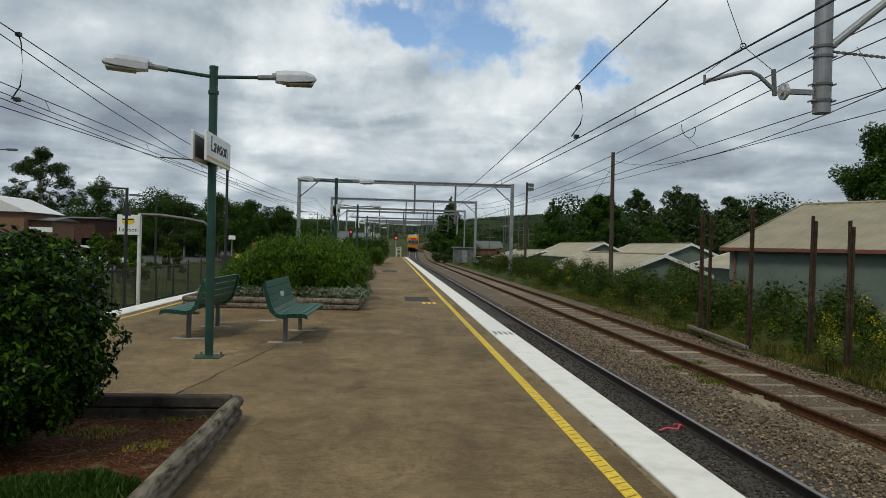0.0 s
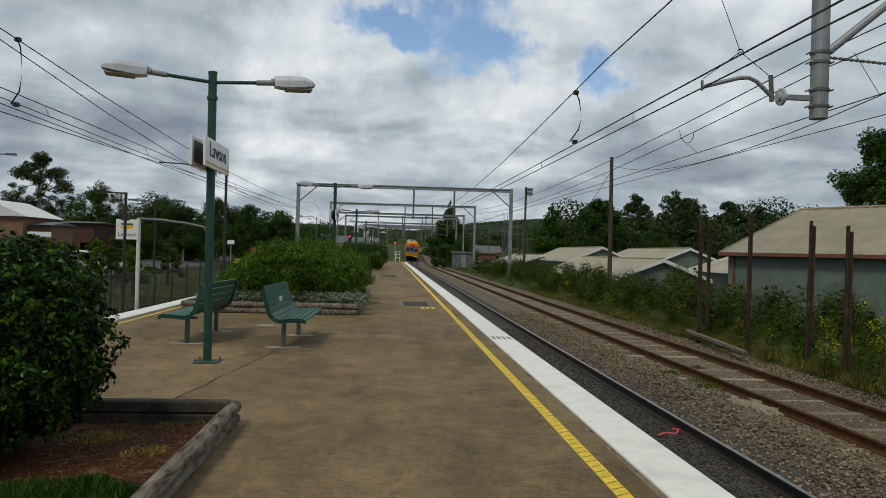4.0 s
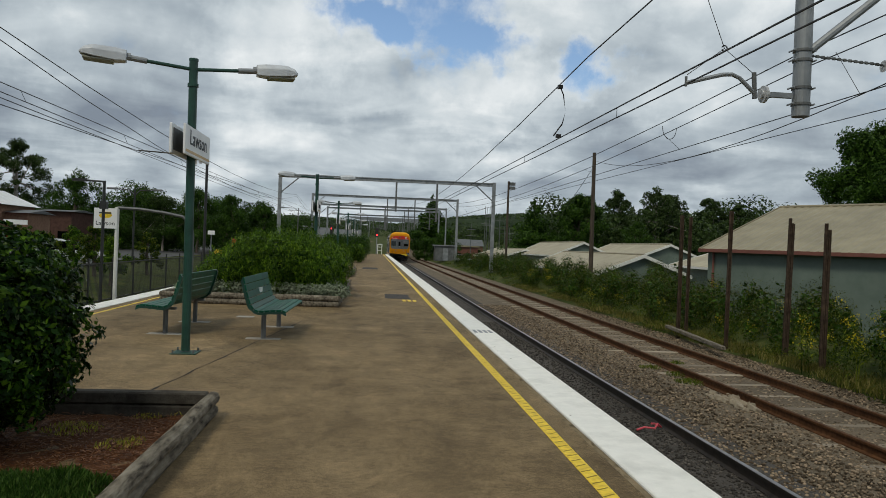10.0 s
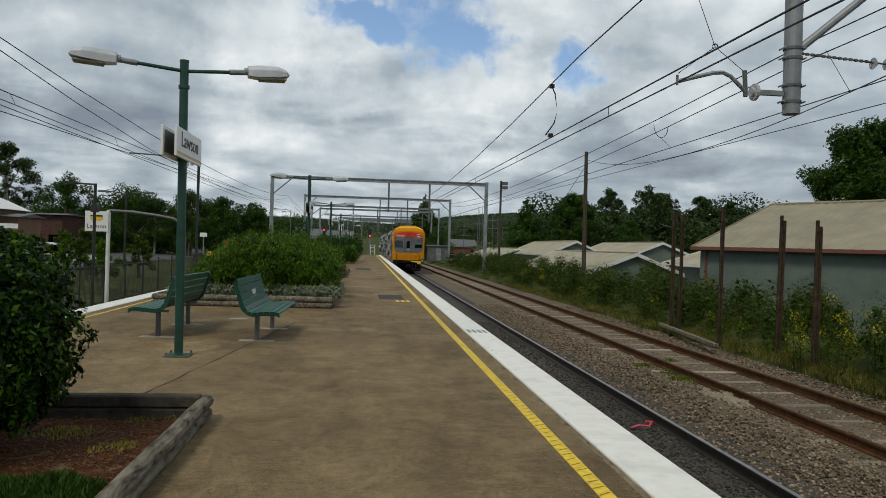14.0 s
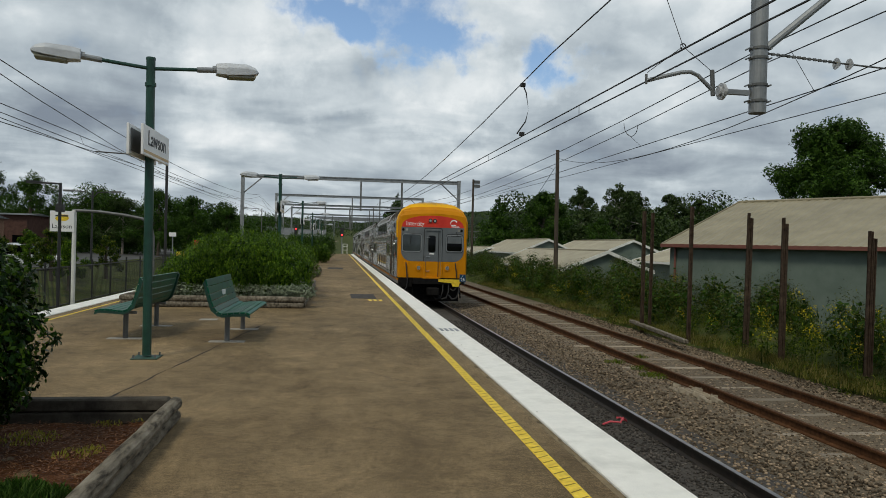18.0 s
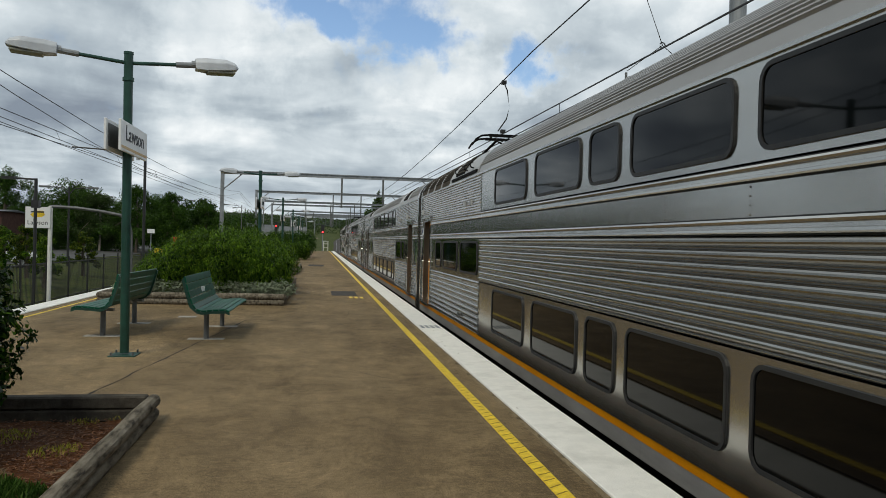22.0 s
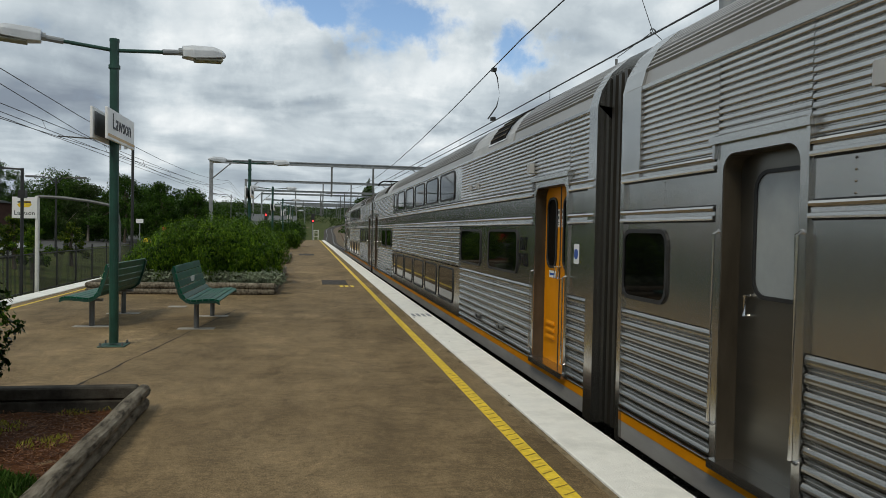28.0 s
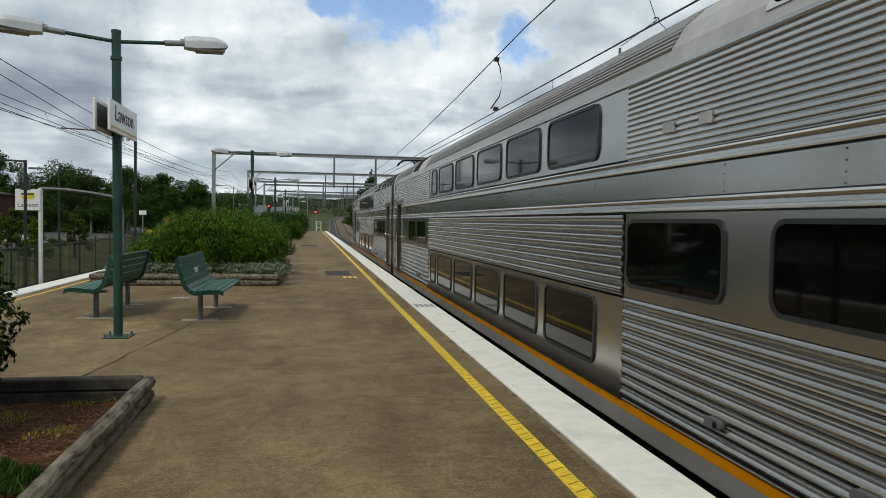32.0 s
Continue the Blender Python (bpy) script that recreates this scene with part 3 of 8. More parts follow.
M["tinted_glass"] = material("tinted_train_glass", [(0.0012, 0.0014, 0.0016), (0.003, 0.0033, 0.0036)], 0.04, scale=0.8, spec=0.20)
M["cab_glass"] = material("cab_glass", [(0.02, 0.027, 0.03), (0.06, 0.072, 0.076)], 0.05, scale=1.2, spec=0.5)
M["green_pane"] = material("green_blind", [(0.05, 0.115, 0.055), (0.08, 0.16, 0.085)], 0.2, scale=2.0)
M["pale_pane"] = material("frosted_pale_pane", [(0.26, 0.28, 0.29), (0.36, 0.385, 0.39)], 0.15, scale=2.0)
M["chrome"] = material("chrome", [(0.55, 0.55, 0.55), (0.7, 0.7, 0.7)], 0.2, metal=1.0, scale=5)
M["lens"] = material("headlight_glass", [(0.30, 0.28, 0.24), (0.52, 0.50, 0.44)], 0.08, metal=0.6, scale=8)
M["plate_blue"] = material("plate_blue", [(0.008, 0.045, 0.10), (0.012, 0.06, 0.13)], 0.75, scale=4)
M["decal_blue"] = material("decal_blue", [(0.01, 0.06, 0.3), (0.02, 0.08, 0.36)], 0.4, scale=4)
M["white_ink"] = material("white_lettering", [(0.75, 0.75, 0.75), (0.85, 0.85, 0.85)], 0.5, scale=4)
M["grey_ink"] = material("dark_grey_lettering", [(0.008, 0.008, 0.009), (0.014, 0.014, 0.015)], 0.9, scale=4)


def lettering(name, text, size, mat, parent, m, label="", width=1.0):
    cu = bpy.data.curves.new(name, "FONT")
    cu.body, cu.size, cu.extrude, cu.resolution_u = text, size, 0.002, 2
    cu.align_x, cu.align_y, cu.space_line = "CENTER", "CENTER", 0.85
    tmp = bpy.data.objects.new(name, cu)
    scene.collection.objects.link(tmp)
    me = bpy.data.meshes.new_from_object(tmp.evaluated_get(bpy.context.evaluated_depsgraph_get()))
    bpy.data.objects.remove(tmp)
    bpy.data.curves.remove(cu)
    me.transform(Matrix.Diagonal((width, 1, 1, 1)))
    me.materials.clear()
    me.materials.append(mat)
    ob = new(name, me)
    ob.parent, ob.matrix_basis = parent, m
    return tagged(ob, label)


def rr(a0, a1, b0, b1, r, n=4):
    """A rounded rectangle as points (a, b), counter-clockwise."""
    r = min(r, (a1 - a0) / 2.01, (b1 - b0) / 2.01)
    pts = []
    for ca, cb, s in ((a1 - r, b0 + r, -90), (a1 - r, b1 - r, 0), (a0 + r, b1 - r, 90), (a0 + r, b0 + r, 180)):
        for i in range(n + 1):
            an = radians(s + 90 * i / n)
            pts.append((ca + r * math.cos(an), cb + r * math.sin(an)))
    return pts


def slab(bm, pts, to3d, d0, d1):
    """A plate from an outline between depths d0 and d1."""
    lo = [bm.verts.new(to3d(a, b, d0)) for a, b in pts]
    hi = [bm.verts.new(to3d(a, b, d1)) for a, b in pts]
    bm.faces.new(lo), bm.faces.new(hi)
    n = len(pts)
    for i in range(n):
        bm.faces.new((lo[i], lo[(i + 1) % n], hi[(i + 1) % n], hi[i]))


def ring(bm, outer, inner, to3d, d0, d1):
    n = len(outer)
    v = [[bm.verts.new(to3d(a, b, d)) for a, b in pts] for pts, d in ((outer, d0), (outer, d1), (inner, d1), (inner, d0))]
    for p, q in zip(v, v[1:] + v[:1]):
        for i in range(n):
            bm.faces.new((p[i], p[(i + 1) % n], q[(i + 1) % n], q[i]))


def side3d(s):
    return lambda y, z, d: (s * (HALF + d), y, z)


def front3d(x, z, d):
    return (x, -d, z)


def glazed(name, parent, to3d, a0, a1, b0, b1, r, pane_mat, d=0.0, rim=0.03, label="", frame_mat=None):
    bm = bmesh.new()
    ring(bm, rr(a0 - rim, a1 + rim, b0 - rim, b1 + rim, r + rim), rr(a0, a1, b0, b1, r), to3d, d - 0.01, d + 0.012)
    w = part(name, bm, frame_mat or M["rubber"], parent, label)
    bm = bmesh.new()
    slab(bm, rr(a0 - 0.005, a1 + 0.005, b0 - 0.005, b1 + 0.005, r), to3d, d - 0.008, d + 0.002)
    part("pane", bm, pane_mat, w)
    return w


def ribbed(name, parent, s, y0, y1, z0, z1, pitch, depth=0.019, fine=False):
    """Corrugated cladding: rounded ribs running along the car."""
    n = max(2, round((z1 - z0) / pitch))
    prof = []
    for k in range(n):
        zb = z0 + (z1 - z0) * k / n
        h = (z1 - z0) / n
        if fine:
            prof += [(zb, 0.0), (zb + 0.20 * h, 0.0), (zb + 0.24 * h, depth * 0.8), (zb + 0.36 * h, depth), (zb + 0.62 * h, depth * 0.96), (zb + 0.84 * h, depth * 0.82), (zb + 0.96 * h, depth * 0.6)]
        else:
            prof += [(zb + h * a, depth * d) for a, d in ((0.0, 0.0), (0.05, 0.12), (0.10, 0.30), (0.14, 0.33), (0.18, 0.2), (0.24, 0.34), (0.33, 0.64), (0.45, 0.88), (0.58, 1.0), (0.72, 0.97), (0.85, 0.76), (0.94, 0.42))]
    prof.append((z1, 0.0))
    v, f = [], []
    for y in (y0, y1):
        v += [(s * (HALF - 0.006 + d), y, z) for z, d in prof]
        v += [(s * (HALF - 0.05), y, z1), (s * (HALF - 0.05), y, z0)]
    m = len(prof) + 2
    f = [((i + 1) % m, i, m + i, m + (i + 1) % m) if s > 0 else (i, (i + 1) % m, m + (i + 1) % m, m + i) for i in range(m)]
    f += [tuple(range(m)), tuple(range(2 * m - 1, m - 1, -1))]
    me = raw(name, v, f, M["steel_rib"] if fine else M["steel_corr"])
    ob = new(name, me)
    ob.parent = parent
    return ob


BEAD = ((0.0, 0.0), (0.003, 0.028), (0.012, 0.036), (0.026, 0.033), (0.032, 0.012), (0.052, 0.010), (0.058, 0.028), (0.070, 0.033), (0.082, 0.026), (0.085, 0.0))


def moulding(parent, s, y0, y1, z0, dark_top=True):
    """A double-lipped steel moulding with black strips as shadow lines above and below."""
    bm = bmesh.new()
    t3 = side3d(s)
    ends = [[bm.verts.new(t3(y, z0 + z, d)) for z, d in BEAD] for y in (y0, y1)]
    n = len(BEAD)
    for i in range(n):
        bm.faces.new((ends[0][i], ends[0][(i + 1) % n], ends[1][(i + 1) % n], ends[1][i]))
    bm.faces.new(ends[0]), bm.faces.new(ends[1][::-1])
    ob = part("moulding", bm, M["steel_plain"], parent, "double-lipped steel moulding")
    # thin black strips paint the shadow line along the moulding's edges
    bm = bmesh.new()
    for z in (z0 - 0.007, z0 + 0.085) if dark_top else (z0 - 0.007,):
        slab(bm, [(y0, z), (y1, z), (y1, z + 0.007), (y0, z + 0.007)], t3, -0.02, 0.004)
    part("joint", bm, M["rubber"], ob, "black strip as a shadow line")


def rivets(parent, s, rows):
    """Upright rows (y, z0, z1, count) of small dome rivets on one side."""
    bm = bmesh.new()
    for y, z0, z1, n in rows:
        for i in range(n):
            bmesh.ops.create_cone(bm, cap_ends=True, segments=6, radius1=0.0065, radius2=0.003, depth=0.006, matrix=pose(s * (HALF + 0.002), y, z0 + (z1 - z0) * i / (n - 1), 0, 90 * s, 0))
    tagged(part("rivets", bm, M["jamb"], parent), "rows of small steel rivets", kind="stuff")


def plain(name, parent, s, y0, y1, z0, z1, mat=None, d=0.0, label=""):
    bm = bmesh.new()
    slab(bm, [(y0, z0), (y1, z0), (y1, z1), (y0, z1)], side3d(s), -0.06, d)
    return part(name, bm, mat or M["steel_plain"], parent, label)


def split(y0, y1, holes):
    out, a = [], y0
    for h0, h1 in sorted(holes):
        if h1 <= y0 or h0 >= y1:
            continue
        if h0 > a:
            out.append((a, h0))
        a = max(a, h1)
    if a < y1:
        out.append((a, y1))
    return out


def sliding_door(parent, s, y0, y1, plug=None):
    """Two orange leaves in a recess, or one grey staff door."""
    z0, z1 = 0.16, 1.86
    t3 = side3d(s)

    def tl(y, z, dd):
        """The leaves stand further back in the opening."""
        return t3(y, z, dd - 0.035)
    d = new("door")
    d.parent = parent
    def arch(a0, a1, b0, b1, r):
        return [(a0, b0), (a1, b0)] + [(a1 - r + r * math.cos(t), b1 - r + r * math.sin(t)) for t in (radians(15 * k) for k in range(7))] + [(a0 + r - r * math.sin(t), b1 - r + r * math.cos(t)) for t in (radians(15 * k) for k in range(7))]

    bm = bmesh.new()
    ring(bm, arch(y0 - 0.06, y1 + 0.06, z0 - 0.02, z1 + 0.06, 0.02), arch(y0, y1, z0 - 0.012, z1, 0.10), t3, -0.05, 0.018)
    part("door_frame", bm, M["steel_plain"], d, "worn steel door frame")
    bm = bmesh.new()
    ring(bm, arch(y0 - 0.01, y1 + 0.01, z0 - 0.014, z1 + 0.01, 0.11), arch(y0 + 0.004, y1 - 0.004, z0 - 0.010, z1 - 0.004, 0.097), t3, -0.18, 0.012)
    part("jamb", bm, M["jamb"], d, "grimy brown door jamb")
    for yk in (y0 - 0.075, y1 + 0.07):
        bm = bmesh.new()
        slab(bm, [(yk - 0.012, z1 - 0.02), (yk + 0.012, z1 - 0.02), (yk + 0.012, z1 + 0.11), (yk - 0.012, z1 + 0.11)], t3, -0.01, 0.04)
        part("drip_end", bm, M["steel_plain"], d)
    bm = bmesh.new()
    slab(bm, [(y0 - 0.1, z1 + 0.06), (y1 + 0.1, z1 + 0.06), (y1 + 0.1, z1 + 0.1), (y0 - 0.1, z1 + 0.1)], t3, -0.02, 0.055)
    part("rain_lip", bm, M["steel_plain"], d)
    bm = bmesh.new()
    slab(bm, [(y0 - 0.04, z0 - 0.05), (y1 + 0.04, z0 - 0.05), (y1 + 0.04, z0), (y0 - 0.04, z0)], t3, -0.18, 0.05)
    part("threshold", bm, M["steel_plain"], d)
    mat = M["train_orange"] if plug is None else M["steel_door"]
    leaves = ((y0 + 0.004, (y0 + y1) / 2 - 0.012), ((y0 + y1) / 2 + 0.012, y1 - 0.004)) if plug is None else ((y0 + 0.004, y1 - 0.004),)
    for a, b in leaves:
        bm = bmesh.new()
        slab(bm, [(a, z0), (b, z0), (b, z1), (a, z1)], tl, -0.11, -0.075)
        part("door_leaf", bm, mat, d, "orange painted door leaf" if plug is None else "grey staff door")
        m = 0.22 * (b - a)
        glazed("door_window", d, tl, a + (m if plug is None else 0.07), b - (m if plug is None else 0.16), 1.09 if plug is None else 1.1, 1.74, 0.085, M["tinted_glass"] if plug is None else plug, -0.072, 0.022)
        if plug is None:
            for k in range(3):
                bm = bmesh.new()
                zl = 0.37 + 0.068 * k
                vs = [[bm.verts.new(tl(y, zl + dz, dd)) for y in (a + m, b - m)] for dz, dd in ((0.0, -0.076), (0.006, -0.056), (0.022, -0.058), (0.042, -0.076))]
                for p, q in zip(vs, vs[1:]):
                    bm.faces.new((p[0], p[1], q[1], q[0]))
                bm.faces.new([v[0] for v in vs]), bm.faces.new([v[1] for v in vs])
                part("louvre", bm, mat, d)
            bm = bmesh.new()
            slab(bm, [(a + m, 0.975), (b - m * 1.5, 0.975), (b - m * 1.5, 1.045), (a + m, 1.045)], tl, -0.08, -0.0715)
            part("notice", bm, M["sign_white"], d, "small white notice")
            bm = bmesh.new()
            slab(bm, [(a + m + 0.02, 1.0), (b - m * 1.5 - 0.02, 1.0), (b - m * 1.5 - 0.02, 1.02), (a + m + 0.02, 1.02)], tl, -0.075, -0.0705)
            part("bar", bm, M["decal_blue"], d)
            ye = b - 0.045 if a < (y0 + y1) / 2 - 0.1 else a + 0.045
            bm = bmesh.new()
            slab(bm, [(ye - 0.026, 1.47), (ye + 0.026, 1.47), (ye + 0.026, 1.64), (ye - 0.026, 1.64)], tl, -0.08, -0.0715)
            part("warning_label", bm, M["sign_white"], d, "white warning label")
            for zz in (1.49, 1.51, 1.545, 1.60):
                bm = bmesh.new()
                slab(bm, [(ye - 0.018, zz), (ye + 0.018, zz), (ye + 0.018, zz + 0.009 + (0.02 if zz > 1.54 else 0)), (ye - 0.018, zz + 0.009 + (0.02 if zz > 1.54 else 0))], tl, -0.075, -0.0705)
                part("bar", bm, M["ink"], d)
    yc = (y0 + y1) / 2
    for k in ((-0.05, 0.05) if plug is None else (0.32 * (y1 - y0),)):
        bm = bmesh.new()
        add_tube(bm, [tl(yc + k, 0.98, -0.07), tl(yc + k, 0.98, -0.035), tl(yc + k, 1.09, -0.035), tl(yc + k, 1.09, -0.07)], 0.011)
        part("handle", bm, M["chrome"], d, "chrome door handle")
    if plug is None:
        bm = bmesh.new()
        slab(bm, [(yc - 0.01, z0), (yc + 0.01, z0), (yc + 0.01, z1), (yc - 0.01, z1)], tl, -0.1, -0.07)
        part("seal", bm, M["rubber"], d, "black rubber seal")
        for ye in (y0 - 0.03, y1 + 0.03):
            bm = bmesh.new()
            add_tube(bm, [t3(ye, 0.24, 0.012), t3(ye, 0.25, 0.05), t3(ye, 1.02, 0.05), t3(ye, 1.03, 0.012)], 0.010)
            part("grab_rail", bm, M["chrome"], d, "steel grab rail")
    else:
        for y in (y0 - 0.03, y1 + 0.03):
            bm = bmesh.new()
            add_tube(bm, [t3(y, 0.35, 0.01), t3(y, 0.37, 0.05), t3(y, 1.42, 0.05), t3(y, 1.44, 0.01)], 0.012)
            part("grab_rail", bm, M["chrome"], d, "steel grab rail")
    return d


ROOF = [(1.50, EAVE), (1.47, 2.54), (1.38, 2.68), (1.22, 2.81), (0.98, 2.92), (0.65, 3.0), (0.3, 3.04), (0.0, 3.05)]


def roof_points(ripple, grow=0.0):
    """The roof's arc from eave to eave, with ribs."""
    pts = []
    for (x0, z0), (x1, z1) in zip(ROOF, ROOF[1:]):
        ln = math.hypot(x1 - x0, z1 - z0)
        nx, nz = (z1 - z0) / ln, (x0 - x1) / ln
        n = 4 * max(1, round(ln / 0.042)) if ripple and x0 < 1.49 else 1
        for i in range(n):
            t = i / n
            k = (0.0, 0.020, 0.022, 0.012)[i % 4] if n > 1 else 0.0
            x, z = x0 + (x1 - x0) * t, z0 + (z1 - z0) * t
            pts.append((x + (k + grow) * nx, z + (k + grow) * nz))
    pts.append((0.0, 3.05 + grow))
    return pts + [(-x, z) for x, z in reversed(pts[:-1])]


def arc_skin(name, parent, y0, y1, ripple, mat, grow=0.0, label="", lip=0.04):
    top = roof_points(ripple, grow)
    low = [(x * 0.97, z - lip) for x, z in top]
    v = [(x, y, z) for y in (y0, y1) for x, z in top + low[::-1]]
    m = len(top) * 2
    f = [(i, (i + 1) % m, m + (i + 1) % m, m + i) for i in range(m)] + [tuple(range(m - 1, -1, -1)), tuple(range(m, 2 * m))]
    ob = new(name, raw(name, v, f, mat))
    ob.parent = parent
    return tagged(ob, label)


def arc_patch(name, parent, s, y0, y1, za, zb, mat, grow, label=""):
    """A plate that follows one flank of the roof between two heights."""
    pts = []
    for k in range(9):
        z = za + (zb - za) * k / 8
        for (xa, z0), (xb, z1) in zip(ROOF, ROOF[1:]):
            if z0 <= z <= z1:
                u = (z - z0) / (z1 - z0)
                ln = math.hypot(xb - xa, z1 - z0)
                nx, nz = (z1 - z0) / ln, (xa - xb) / ln
                pts.append((xa + (xb - xa) * u, z, nx, nz))
                break
    bm = bmesh.new()
    rows = [[bm.verts.new((s * (x + g * nx), y, z + g * nz)) for x, z, nx, nz in pts] for y, g in ((y0, 0.0), (y0, grow), (y1, grow), (y1, 0.0))]
    for p, q in zip(rows, rows[1:] + rows[:1]):
        for i in range(len(pts) - 1):
            bm.faces.new((p[i], p[i + 1], q[i + 1], q[i]))
    bm.faces.new([r[0] for r in rows]), bm.faces.new([r[-1] for r in rows])
    return part(name, bm, mat, parent, label)


def hoop(name, parent, y0, y1, mat, grow=0.02):
    """An end ring that follows the whole cross-section."""
    top = roof_points(False, grow)
    pts = [(HALF + grow, SILL)] + [(HALF + grow, EAVE - 0.02)] + top + [(-HALF - grow, EAVE - 0.02), (-HALF - grow, SILL)]
    inn = [(x * 0.82, z - (0.22 if z > EAVE else 0.0)) for x, z in pts]
    bm = bmesh.new()
    a = [[bm.verts.new((x, y, z)) for x, z in p] for p, y in ((pts, y0), (pts, y1), (inn, y1), (inn, y0))]
    for p, q in zip(a, a[1:] + a[:1]):
        for i in range(len(pts) - 1):
            bm.faces.new((p[i], p[i + 1], q[i + 1], q[i]))
    return part(name, bm, mat, parent, "smooth steel end ring")


def bogie(parent, y):
    b = new("bogie")
    b.parent = parent
    for dy in (-1.1, 1.1):
        for sx in (-0.7525, 0.7525):
            bm = bmesh.new()
            add_rod(bm, (sx - 0.065, y + dy, RAIL_T + 0.44), (sx + 0.065, y + dy, RAIL_T + 0.44), 0.44, seg=24)
            part("wheel", bm, M["train_dark"], b, "steel wheel")
        bm = bmesh.new()
        add_rod(bm, (-1.0, y + dy, RAIL_T + 0.44), (1.0, y + dy, RAIL_T + 0.44), 0.08)
        part("axle", bm, M["train_dark"], b)
    for sx in (-1.0, 1.0):
        bm = bmesh.new()
        add_box(bm, sx - 0.09, sx + 0.09, y - 1.6, y + 1.6, RAIL_T + 0.4, RAIL_T + 0.68)
        part("side_frame", bm, M["train_dark"], b, bevel=0.02)


def pantograph(parent, y):
    """Raised, its head at y over a lowered elbow behind it."""
    p = new("pantograph")
    p.parent = parent
    tagged(p, "raised dark steel pantograph")
    dk = M["train_dark"]
    for x in (-0.55, 0.55):
        for dy in (0.45, 1.45):
            rod("insulator", (x, y + dy, 2.98), (x, y + dy, 3.1), 0.055, M["porcelain"], p)
        rod("base_bar", (x, y + 0.25, 3.12), (x, y + 1.65, 3.12), 0.03, dk, p)
        rod("lower_arm", (x * 0.8, y + 0.4, 3.13), (x * 0.85, y + 1.05, 3.22), 0.03, dk, p)
        rod("upper_arm", (x * 0.85, y + 1.05, 3.22), (x * 0.75, y + 0.15, 3.36), 0.026, dk, p)
        rod("spring", (x * 0.7, y + 0.6, 3.13), (x * 0.7, y + 1.0, 3.2), 0.035, M["galv_dark"], p)
        rod("brace", (x * 0.85, y + 1.05, 3.22), (-x * 0.75, y + 0.2, 3.35), 0.014, dk, p)
    rod("cross_bar", (-0.5, y + 1.05, 3.22), (0.5, y + 1.05, 3.22), 0.024, dk, p)
    rod("cross_bar", (-0.6, y + 0.25, 3.12), (0.6, y + 0.25, 3.12), 0.024, dk, p)
    rod("cross_bar", (-0.6, y + 1.65, 3.12), (0.6, y + 1.65, 3.12), 0.024, dk, p)
    for dy, z in ((0.0, 3.43), (0.3, 3.40)):
        box("contact_strip", -0.62, 0.62, y + dy - 0.04, y + dy + 0.04, z - 0.03, z + 0.015, dk, p)
        for sx in (-1, 1):
            bm = bmesh.new()
            add_tube(bm, [(sx * 0.6, y + dy, z), (sx * 0.78, y + dy, z - 0.02), (sx * 0.9, y + dy, z - 0.09), (sx * 0.98, y + dy, z - 0.2)], 0.02)
            part("horn", bm, dk, p)
    for x in (-0.55, 0.0, 0.55):
        rod("head_link", (x, y, 3.42), (x, y + 0.3, 3.39), 0.018, dk, p)


